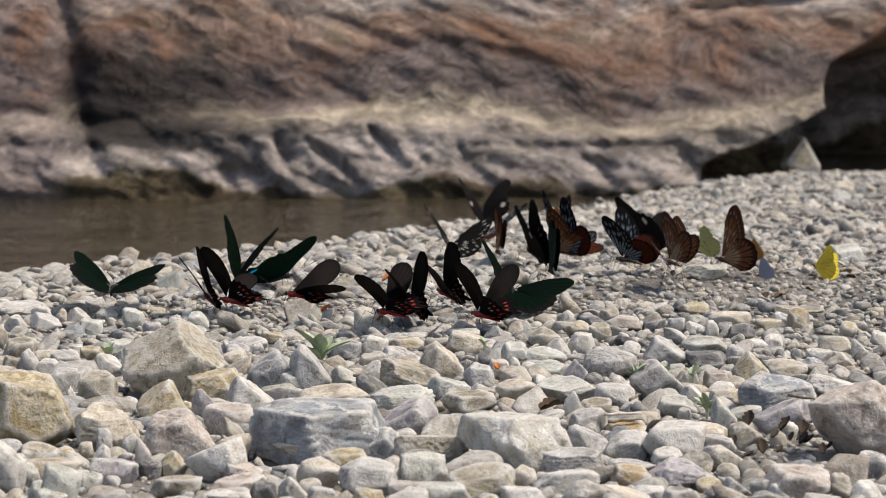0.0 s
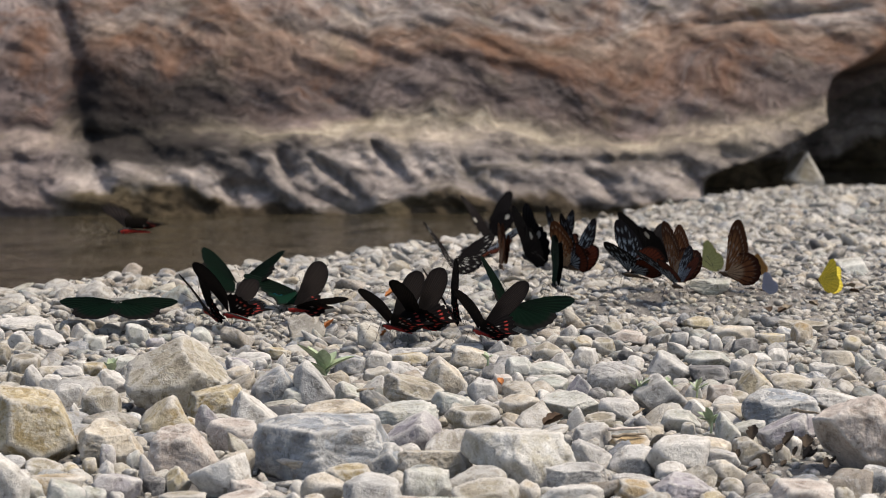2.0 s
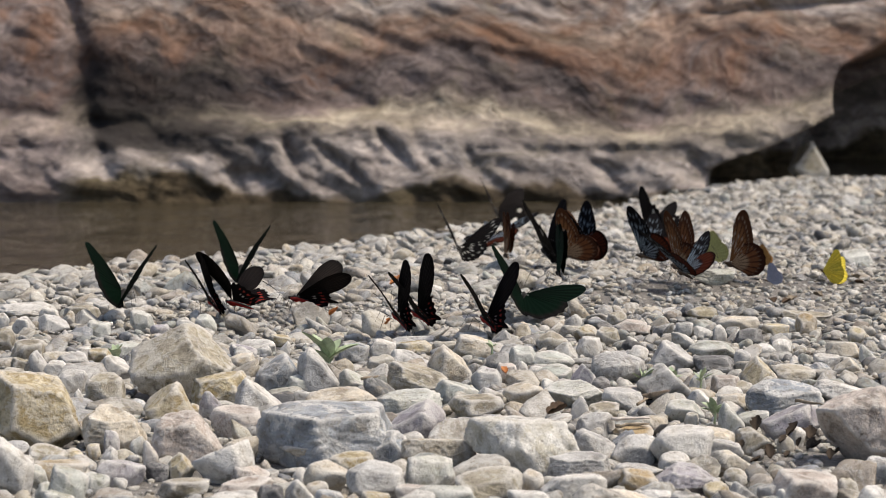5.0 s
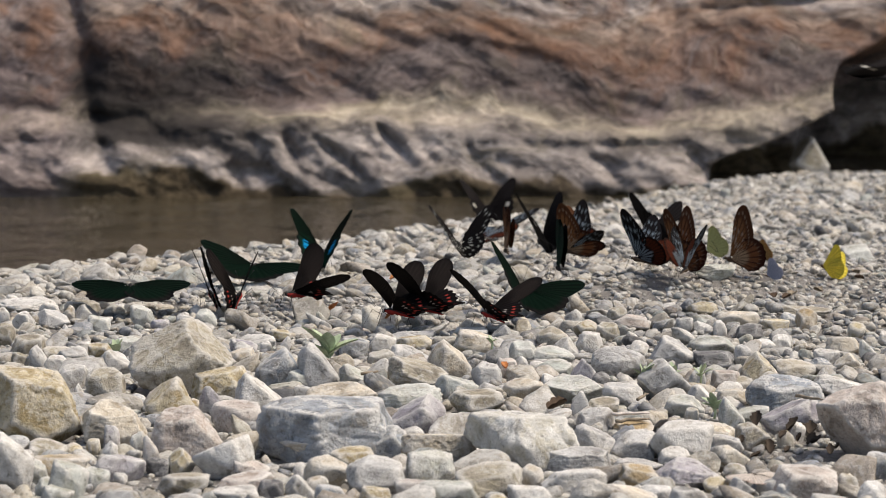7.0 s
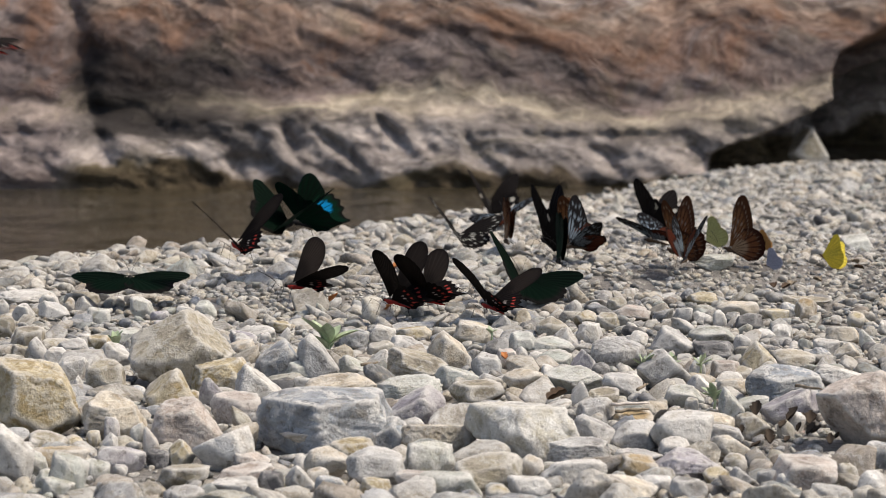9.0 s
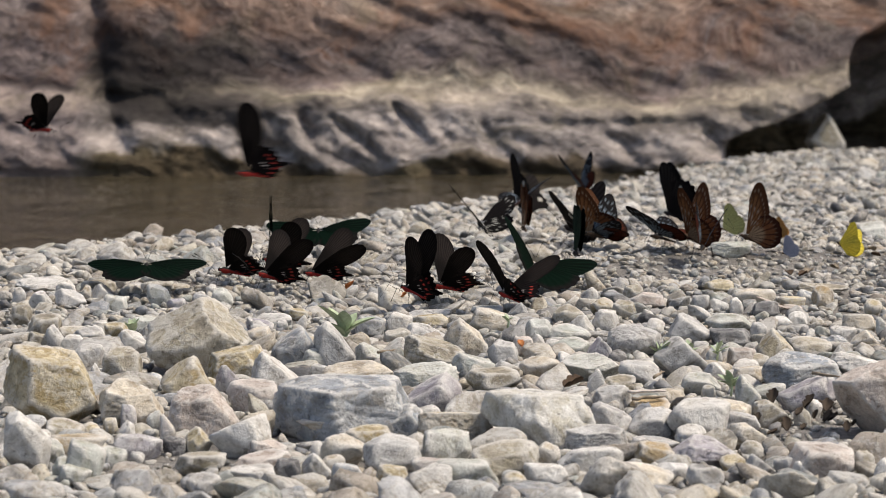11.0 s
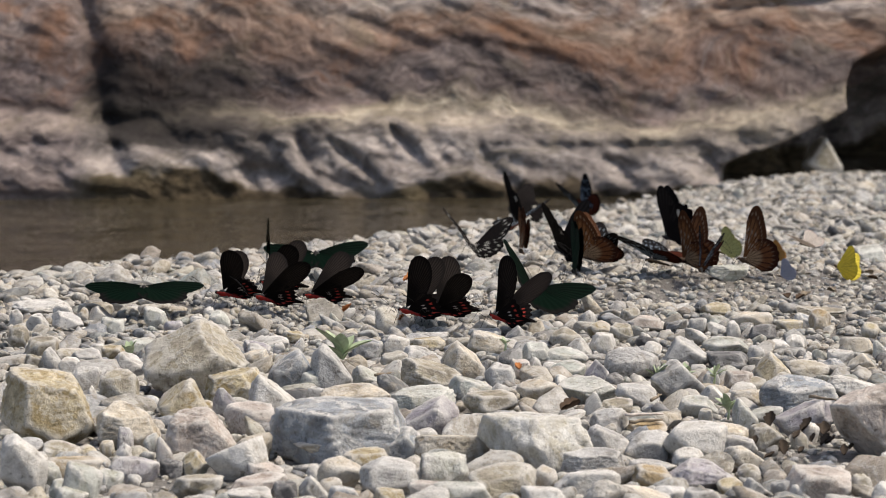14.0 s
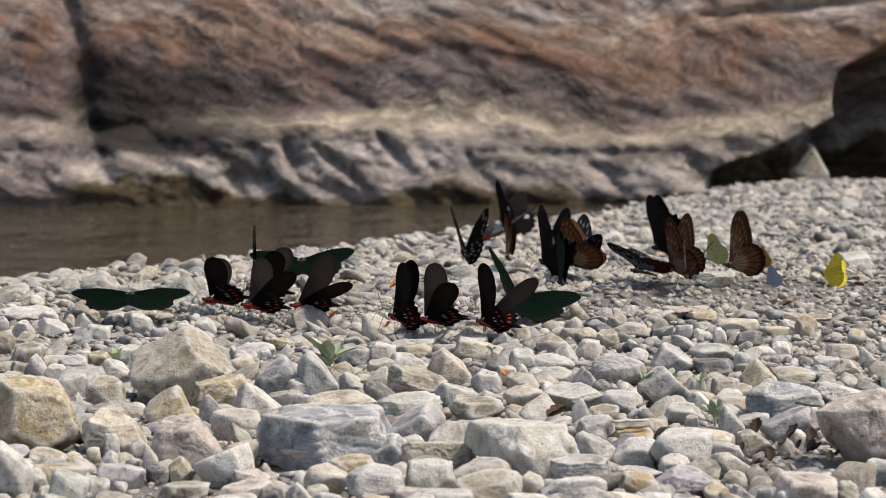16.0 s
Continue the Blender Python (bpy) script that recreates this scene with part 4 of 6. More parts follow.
def stripe_fore(a, r):
    return blend(BLACK, (0.36, 0.36, 0.34), patches(a, r, 9, ((0.80, 0.90),), 0.5))


def stripe_hind(a, r):
    return blend(BLACK, (0.38, 0.38, 0.35), patches(a, r, 7, ((0.32, 0.54), (0.74, 0.84)), 0.50))


def black_fore(a, r):
    return blend(SOOT, (0.017, 0.015, 0.015), step(cell(a, 9), 0.4, 0.8) * step(r, 0.4, 0.8))


def black_hind(a, r):
    return blend(BLACK, (0.40, 0.38, 0.33), 1.0 if 0.22 < a < 0.33 and 0.70 < r < 0.83 else 0.0)


def flat_pattern(base, edge, vein=0.8):
    def f(a, r):
        c = blend(tuple(v * vein for v in base), base, step(cell(a, 6), 0.05, 0.25))
        return blend(c, edge, step(r, 0.93, 1.0))
    return f


# outlines: the turn from the head in degrees and the reach from the hinge, as shares of the forewing's length
SWALLOW_FORE = [(53, 0.62), (55, 0.84), (59, 0.95), (64, 1.0), (69, 0.99), (74, 0.93), (79, 0.83), (84, 0.71), (90, 0.56), (98, 0.40)]
GREEN_HIND = [(82, 0.58), (96, 0.68), (112, 0.75), (130, 0.78), (145, 0.77), (158, 0.73), (170, 0.64), (182, 0.52), (194, 0.38)]
WIDE_FORE = [(46, 0.58), (49, 0.80), (53, 0.94), (58, 1.0), (63, 0.99), (69, 0.92), (77, 0.82), (87, 0.73), (98, 0.64), (110, 0.50)]
SWALLOW_HIND = [(98, 0.34), (110, 0.42), (122, 0.46), (136, 0.48), (150, 0.50), (162, 0.49), (172, 0.45), (182, 0.38), (192, 0.29)]
POINT_FORE = [(48, 0.62), (52, 0.88), (56, 0.99), (60, 1.0), (65, 0.93), (72, 0.81), (80, 0.71), (89, 0.62), (98, 0.53), (106, 0.43)]
ROUND_HIND = [(98, 0.44), (112, 0.58), (128, 0.66), (145, 0.68), (160, 0.65), (175, 0.55), (186, 0.40)]
SMALL_FORE = [(50, 0.86), (57, 1.0), (64, 0.98), (78, 0.86), (92, 0.80), (106, 0.70), (116, 0.50)]
SMALL_HIND = [(98, 0.60), (112, 0.78), (130, 0.86), (148, 0.86), (165, 0.78), (180, 0.60), (188, 0.42)]


def wing_mesh(name, outline, length, upper, under, side, mat, tail=0.0, scallop=0.0, shift=0.0, na=73, nr=22):
    """A wing as two thin cambered skins with raised veins, patterned cell by cell."""
    deg = np.linspace(outline[0][0], outline[-1][0], na)
    reach = np.interp(deg, [o[0] for o in outline], [o[1] for o in outline])
    reach = np.convolve(np.pad(reach, 2, "edge"), np.ones(5) / 5, "valid")
    share = np.linspace(0, 1, na)
    if scallop:
        reach = reach * (1 + scallop * np.cos(share * 8 * 2 * math.pi))
    if tail:
        reach = reach + tail * np.exp(-((deg - 158) / 3.6) ** 2)
    vs, fs, cs = [], [], []
    for layer, pat in ((0.0, upper), (-0.0004, under)):
        o = len(vs)
        for i in range(na):
            t = radians(deg[i] + shift)
            for j in range(nr):
                q = (j + 0.15) / (nr - 0.85)
                r = q * reach[i] * length
                z = layer + 0.030 * length * math.sin(q * 2.2) * (1 - 0.6 * share[i]) - 0.0004 * cell(share[i], 9) * q
                vs.append((side * r * math.sin(t), r * math.cos(t), z))
                cs.append((*pat(share[i], q), 1.0))
        for i in range(na - 1):
            for j in range(nr - 1):
                a, b, c, d = o + i * nr + j, o + (i + 1) * nr + j, o + (i + 1) * nr + j + 1, o + i * nr + j + 1
                fs.append((a, b, c, d) if (side > 0) == (layer < 0) else (d, c, b, a))
    me = bpy.data.meshes.new(name)
    me.from_pydata(vs, [], fs)
    at = me.color_attributes.new("pattern", "FLOAT_COLOR", "POINT")
    at.data.foreach_set("color", [x for c in cs for x in c])
    me.polygons.foreach_set("use_smooth", [True] * len(me.polygons))
    me.materials.append(mat)
    return me


def tube(name, points, radii, mat, ring=6):
    """A thin round limb through the given points."""
    vs, fs = [], []
    for k, (p, r) in enumerate(zip(points, radii)):
        p = Vector(p)
        d = (Vector(points[min(k + 1, len(points) - 1)]) - Vector(points[max(k - 1, 0)])).normalized()
        u = d.orthogonal().normalized()
        w = d.cross(u)
        for i in range(ring):
            a = 2 * math.pi * i / ring
            vs.append(tuple(p + r * (math.cos(a) * u + math.sin(a) * w)))
    for k in range(len(points) - 1):
        for i in range(ring):
            fs.append((k * ring + i, k * ring + (i + 1) % ring, (k + 1) * ring + (i + 1) % ring, (k + 1) * ring + i))
    n = len(vs)
    fs += [tuple(range(ring))[::-1], tuple(range(n - ring, n))]
    me = bpy.data.meshes.new(name)
    me.from_pydata(vs, [], fs)
    me.polygons.foreach_set("use_smooth", [True] * len(me.polygons))
    me.materials.append(mat)
    return me


def body_mesh(name, length, back, flank):
    """Head, thorax and ringed abdomen in one skin; the flanks may differ in colour from the back."""
    prof = [(0.36, 0.010), (0.355, 0.035), (0.33, 0.052), (0.30, 0.052), (0.275, 0.036), (0.25, 0.060), (0.19, 0.088), (0.10, 0.092), (0.03, 0.072), (-0.01, 0.055)]
    prof += [(-0.05 - 0.075 * k, 0.066 * (1 - 0.075 * k) - (0.008 if k % 2 else 0.0)) for k in range(8)] + [(-0.62, 0.022), (-0.64, 0.004)]
    ring, vs, fs, mi = 12, [], [], []
    for y, r in prof:
        for i in range(ring):
            a = 2 * math.pi * i / ring
            vs.append((r * math.cos(a) * length, y * length, (r * 1.08 * math.sin(a) - max(0.0, -y) * 0.10) * length))
    for k in range(len(prof) - 1):
        for i in range(ring):
            fs.append((k * ring + i, k * ring + (i + 1) % ring, (k + 1) * ring + (i + 1) % ring, (k + 1) * ring + i))
            mi.append(0 if 1 <= i <= 4 or k < 3 else 1)
    me = bpy.data.meshes.new(name)
    me.from_pydata(vs, [], [f[::-1] for f in fs])
    me.materials.append(back)
    me.materials.append(flank)
    me.polygons.foreach_set("material_index", mi)
    me.polygons.foreach_set("use_smooth", [True] * len(me.polygons))
    return me


SPECIES = {
    # forewing length, outlines, patterns (upper fore, upper hind, under fore, under hind), tail, scallop, body colours, label
    "rose": (0.071, SWALLOW_FORE, SWALLOW_HIND, rose_fore, rose_hind, rose_fore, rose_hind, 0.13, 0.04, BODY_BLACK, BODY_RED, WING,
             "black swallowtail butterfly with red body and white hindwing patch"),
    "green": (0.066, WIDE_FORE, GREEN_HIND, green_fore, green_hind, green_under, green_under, 0.04, 0.015, BODY_BLACK, BODY_BLACK, WING,
              "dark green peacock swallowtail butterfly drinking from damp gravel"),
    "peacock": (0.066, WIDE_FORE, GREEN_HIND, green_fore, peacock_hind, green_under, green_under, 0.20, 0.035, BODY_BLACK, BODY_BLACK, WING,
                "black-green peacock butterfly with a bright blue hindwing patch"),
    "black": (0.070, WIDE_FORE, GREEN_HIND, black_fore, black_hind, black_fore, black_hind, 0.0, 0.03, BODY_BLACK, BODY_BLACK, WING,
              "sooty black butterfly with pale hindwing spots"),
    "tiger": (0.066, POINT_FORE, ROUND_HIND, tiger_fore, tiger_hind, tiger_fore, tiger_hind, 0.0, 0.0, BODY_BLACK, BODY_BROWN, CLEAR_WING,
              "chestnut and pale blue tiger butterfly with dark veins"),
    "brown": (0.066, POINT_FORE, ROUND_HIND, brown_fore, brown_hind, brown_fore, brown_hind, 0.0, 0.01, BODY_BROWN, BODY_BROWN, WING,
              "brown butterfly with closed wings and pale streaks"),
    "striped": (0.064, WIDE_FORE, ROUND_HIND, stripe_fore, stripe_hind, stripe_fore, stripe_hind, 0.0, 0.02, BODY_BLACK, BODY_BLACK, WING,
                "black butterfly with white stripes across its hindwings"),
    "yellow": (0.033, SMALL_FORE, SMALL_HIND, *[flat_pattern((0.78, 0.66, 0.10), (0.60, 0.50, 0.06), 0.72)] * 4, 0.0, 0.0, BODY_BROWN, BODY_BROWN, CLEAR_WING,
               "small bright yellow butterfly with closed wings"),
    "lime": (0.033, SMALL_FORE, SMALL_HIND, *[flat_pattern((0.36, 0.37, 0.16), (0.28, 0.28, 0.12), 0.8)] * 4, 0.0, 0.0, BODY_BROWN, BODY_BROWN, CLEAR_WING,
             "small pale lime-yellow butterfly with closed wings"),
    "ochre": (0.022, SMALL_FORE, SMALL_HIND, *[flat_pattern((0.36, 0.20, 0.07), (0.25, 0.13, 0.05), 0.8)] * 4, 0.0, 0.0, BODY_BROWN, BODY_BROWN, CLEAR_WING,
              "small ochre butterfly with closed wings"),
    "grey": (0.021, SMALL_FORE, SMALL_HIND, *[flat_pattern((0.30, 0.32, 0.40), (0.24, 0.25, 0.32), 0.85)] * 4, 0.0, 0.0, BODY_BROWN, BODY_BROWN, CLEAR_WING,
             "small blue-grey butterfly with closed wings"),
    "moth": (0.026, SMALL_FORE, SMALL_HIND, *[flat_pattern((0.62, 0.56, 0.50), (0.50, 0.38, 0.34), 0.75)] * 4, 0.0, 0.0, BODY_BROWN, BODY_BROWN, CLEAR_WING,
             "small pale whitish moth with pinkish wing edges"),
}
# how far the folded forewings are drawn back, in degrees
DRAWN = {"rose": 22, "green": 13, "peacock": 13, "black": 15, "striped": 13}
MADE = {}


def species_meshes(kind):
    if kind not in MADE:
        n, fo, ho, uf, uh, df, dh, tail, sc, back, flank, mat, _ = SPECIES[kind]
        d = {}
        for side in (1, -1):
            d["fore", side] = wing_mesh("forewing", fo, n, uf, df, side, mat, 0.0, 0.0, DRAWN.get(kind, 10))
            d["hind", side] = wing_mesh("hindwing", ho, n, uh, dh, side, mat, tail, sc, DRAWN.get(kind, 10) * 0.4)
            d["feeler", side] = tube("antenna", [(side * (0.001 + 0.008 * q) * n / 0.06, (0.0200 + 0.016 * q) * n / 0.06, (0.002 + 0.012 * q - 0.004 * q * q) * n / 0.06) for q in (0, 0.25, 0.5, 0.75, 0.9, 1.0)],
                                     [0.00018 * n / 0.06 * k for k in (1, 1, 1, 1, 2.4, 1.6)], BODY_BLACK, 5)
            for j, (y, reach) in enumerate(((0.013, 0.010), (0.006, 0.004), (-0.001, -0.010))):
                k = n / 0.06
                d["leg", side, j] = tube("leg", [(side * 0.003 * k, y * k, -0.003 * k), (side * 0.009 * k, (y + reach * 0.5) * k, 0.0005 * k), (side * 0.012 * k, (y + reach) * k, -0.0125 * k)],
                                         [0.00035 * k, 0.00025 * k, 0.0002 * k], BODY_BLACK, 5)
        d["body"] = body_mesh("body", n * 0.52, back, flank)
        MADE[kind] = d
    return MADE[kind]


SWARM = []


def butterfly(kind, rows):
    """One butterfly in its parts. rows: seconds, place of the feet, heading (0 along x), pitch, roll, lift of the left and right wings, sweep."""
    n = SPECIES[kind][0]
    d = species_meshes(kind)
    root = new("butterfly")
    root.empty_display_size = 0.01
    tagged(root, SPECIES[kind][-1], "butterfly", group="butterflies drinking at the river bar")
    part("body", d["body"], root).location = (0, 0, 0.0125 * n / 0.06)
    wings = []
    for side in (1, -1):
        fore = part("forewing", d["fore", side], root)
        hind = part("hindwing", d["hind", side], fore)
        part("antenna", d["feeler", side], root).location = (0, 0, 0.0125 * n / 0.06)
        for j in range(3):
            part("leg", d["leg", side, j], root).location = (0, 0, 0.0125 * n / 0.06)
        wings.append((fore, hind))
    SWARM.append((root, wings[1], wings[0], n, rows))
    return root


butterfly("green", [
    (0.00, -0.347, 3.024, 0.018, 86, 9, -13, 45, -1, -22),
    (0.50, -0.349, 2.994, 0.018, 85, 10, -10, 29, -1, -22),
    (1.00, -0.346, 2.990, 0.018, 84, 12, -6, 7, -4, -22),
    (1.50, -0.347, 3.003, 0.020, 92, 13, 0, -7, -9, -2),
    (3.50, -0.347, 3.003, 0.020, 92, 13, 0, -7, -9, -2),
    (4.00, -0.355, 3.030, 0.018, 82, 11, -4, 7, -2, -22),
    (4.50, -0.347, 3.001, 0.018, 87, 15, 6, 54, 63, 22),
    (4.70, -0.347, 3.001, 0.018, 87, 15, 6, 54, 63, 22),
    (6.80, -0.337, 3.000, 0.020, 95, 13, -1, -6, -9, -2),
    (7.00, -0.336, 2.988, 0.020, 94, 13, -1, -6, -9, -2),
    (16.00, -0.336, 2.988, 0.020, 94, 13, -1, -6, -9, -2),
])
butterfly("rose", [
    (0.00, -0.243, 3.027, 0.007, 110, 15, -18, 70, 92, 22),
    (1.50, -0.249, 3.050, 0.007, 115, 16, -20, 68, 92, 22),
    (3.50, -0.246, 3.007, 0.007, 111, 15, -20, 74, 92, 22),
    (4.70, -0.246, 3.007, 0.007, 111, 15, -20, 74, 92, 22),
    (7.00, -0.248, 3.020, 0.007, 103, 20, -15, 81, 92, 22),
    (8.20, -0.248, 3.020, 0.007, 103, 20, -15, 81, 92, 22),
    (8.30, -0.264, 3.016, 0.045, 113, 20, -12, 2, 2, 17),
    (8.40, -0.279, 3.012, 0.082, 122, 20, -9, 68, 68, 13),
    (8.50, -0.294, 3.008, 0.120, 131, 20, -6, 2, 2, 8),
    (8.60, -0.309, 3.004, 0.158, 140, 20, -3, 68, 68, 4),
    (8.70, -0.325, 3.000, 0.195, 150, 20, 0, 40, 40, 0),
    (8.80, -0.379, 3.000, 0.219, 154, 16, 0, 2, 2, 0),
    (8.90, -0.433, 3.000, 0.243, 158, 12, 0, 68, 68, 0),
    (9.00, -0.488, 3.000, 0.267, 162, 8, 0, 2, 2, 0),
    (9.10, -0.542, 3.000, 0.291, 166, 4, 0, 68, 68, 0),
    (9.20, -0.597, 3.000, 0.315, 170, 0, 0, 40, 40, 0),
    (16.00, -0.710, 3.000, 0.453, 170, 0, 0, 40, 40, 0),
])
butterfly("rose", [
    (0.00, -0.222, 2.992, 0.007, 156, 8, 0, 54, 12, -7),
    (1.50, -0.222, 2.998, 0.007, 147, 4, -1, 56, 22, -13),
    (3.50, -0.224, 2.991, 0.007, 151, 5, -1, 51, 19, -13),
    (4.70, -0.224, 2.991, 0.007, 151, 5, -1, 51, 19, -13),
    (7.00, -0.220, 3.005, 0.007, 81, 21, -2, 71, 62, 22),
    (8.20, -0.220, 3.005, 0.007, 81, 21, -2, 71, 62, 22),
    (9.20, -0.225, 3.000, 0.059, 130, 10, 0, 40, 40, 0),
    (10.30, -0.254, 3.047, 0.007, 179, 9, 0, 45, 32, 9),
    (11.50, -0.254, 3.047, 0.007, 179, 9, 0, 45, 32, 9),
    (12.50, -0.252, 3.027, 0.007, 179, 8, 0, 46, 32, 6),
    (14.50, -0.254, 3.047, 0.007, 179, 9, 0, 45, 32, 9),
    (16.00, -0.253, 3.045, 0.007, 180, 8, 0, 44, 30, 5),
])
butterfly("rose", [
    (0.00, -0.640, 3.100, 0.119, 0, 0, 0, 30, 30, 0),
    (0.10, -0.608, 3.100, 0.120, 0, 0, 0, 68, 68, 0),
    (0.20, -0.575, 3.100, 0.120, 0, 0, 0, 30, 30, 0),
    (0.30, -0.483, 3.100, 0.104, -60, 0, 0, 2, 2, 0),
    (0.40, -0.391, 3.100, 0.087, -120, 0, 0, 68, 68, 0),
    (0.50, -0.299, 3.100, 0.070, 180, 0, 0, 20, 20, 0),
    (0.60, -0.355, 3.100, 0.085, 180, 0, 0, 2, 2, 0),
    (0.70, -0.410, 3.100, 0.099, 180, 0, 0, 68, 68, 0),
    (0.80, -0.465, 3.100, 0.114, 180, 0, 0, 2, 2, 0),
    (0.90, -0.520, 3.100, 0.129, 180, 0, 0, 68, 68, 0),
    (1.00, -0.576, 3.100, 0.144, 180, 0, 0, 20, 20, 0),
    (1.10, -0.515, 3.100, 0.141, 148, 0, 0, 2, 2, 0),
    (1.20, -0.454, 3.100, 0.139, 116, 0, 0, 68, 68, 0),
    (1.30, -0.393, 3.100, 0.136, 84, 0, 0, 2, 2, 0),
    (1.40, -0.332, 3.100, 0.133, 52, 0, 0, 68, 68, 0),
    (1.50, -0.271, 3.100, 0.131, 20, 0, 0, 12, 12, 0),
    (1.60, -0.286, 3.100, 0.122, -16, 0, 0, 2, 2, 0),
    (1.70, -0.300, 3.100, 0.114, -52, 0, 0, 68, 68, 0),
    (1.80, -0.314, 3.100, 0.106, -88, 0, 0, 2, 2, 0),
    (1.90, -0.328, 3.100, 0.098, -124, 0, 0, 68, 68, 0),
    (2.00, -0.343, 3.100, 0.090, 200, 0, 0, 15, 15, 0),
    (2.10, -0.338, 3.098, 0.073, 180, 2, 0, 2, 2, 3),
    (2.20, -0.333, 3.096, 0.057, 160, 5, 0, 68, 68, 7),
    (2.30, -0.329, 3.094, 0.040, 140, 7, 0, 2, 2, 11),
    (2.40, -0.324, 3.092, 0.024, 120, 10, 0, 68, 68, 15),
    (2.50, -0.320, 3.090, 0.007, 100, 12, 0, 74, 79, 19),
    (3.00, -0.318, 3.046, 0.007, 111, 16, 2, 44, 87, 22),
    (3.50, -0.318, 3.046, 0.007, 111, 16, 2, 44, 87, 22),
    (3.80, -0.318, 3.046, 0.007, 111, 16, 2, 44, 87, 22),
    (3.90, -0.425, 3.073, 0.042, 140, 18, 1, 68, 68, 11),
    (4.00, -0.532, 3.100, 0.077, 170, 20, 0, 30, 30, 0),
    (4.10, -0.568, 3.100, 0.110, 170, 15, 0, 68, 68, 0),
    (4.20, -0.605, 3.100, 0.143, 170, 10, 0, 2, 2, 0),
    (4.30, -0.642, 3.100, 0.176, 170, 5, 0, 68, 68, 0),
    (4.40, -0.679, 3.100, 0.209, 170, 0, 0, 50, 50, 0),
    (6.90, -0.681, 3.100, 0.182, 85, 0, 0, 45, 45, 0),
    (9.40, -0.684, 3.100, 0.156, 0, 0, 0, 40, 40, 0),
    (9.50, -0.609, 3.100, 0.139, 0, 0, 0, 2, 2, 0),
    (9.60, -0.535, 3.100, 0.121, 0, 0, 0, 68, 68, 0),
    (9.70, -0.460, 3.100, 0.104, 0, 0, 0, 2, 2, 0),
    (9.80, -0.385, 3.100, 0.087, 0, 0, 0, 68, 68, 0),
    (9.90, -0.311, 3.100, 0.070, 0, 0, 0, 40, 40, 0),
    (10.00, -0.286, 3.077, 0.054, -39, 4, 0, 68, 68, 5),
    (10.10, -0.262, 3.054, 0.039, -79, 9, -1, 2, 2, 11),
    (10.20, -0.237, 3.031, 0.023, -119, 14, -1, 68, 68, 16),
    (10.30, -0.212, 3.008, 0.007, 200, 18, -2, 46, 42, 22),
    (12.50, -0.212, 3.008, 0.007, 200, 18, -2, 46, 42, 22),
    (14.50, -0.212, 3.008, 0.007, 200, 18, -2, 46, 42, 22),
    (16.00, -0.209, 2.994, 0.007, 201, 14, -2, 42, 43, 22),
])
butterfly("rose", [
    (0.00, -0.154, 3.039, 0.007, 188, 11, 0, 20, 43, 45),
    (1.00, -0.156, 3.045, 0.007, 200, 6, -1, 18, 53, 38),
    (1.50, -0.156, 3.045, 0.007, 200, 6, -1, 18, 53, 38),
    (2.50, -0.156, 3.045, 0.007, 200, 6, -1, 18, 53, 38),
    (3.50, -0.159, 3.002, 0.007, 187, 17, 0, 40, 56, 45),
    (4.50, -0.158, 3.027, 0.007, 188, 13, 0, 43, 47, 45),
    (7.00, -0.162, 3.020, 0.007, 207, 8, -3, 29, 57, 36),
    (8.20, -0.162, 3.020, 0.007, 207, 8, -3, 29, 57, 36),
    (10.50, -0.157, 3.006, 0.007, 191, 8, 0, 31, 40, 35),
    (11.00, -0.159, 3.018, 0.007, 195, 10, -1, 42, 55, 40),
    (14.50, -0.156, 3.023, 0.007, 194, 9, 0, 38, 50, 39),
    (16.00, -0.154, 2.993, 0.007, 199, 8, -1, 32, 63, 37),
])
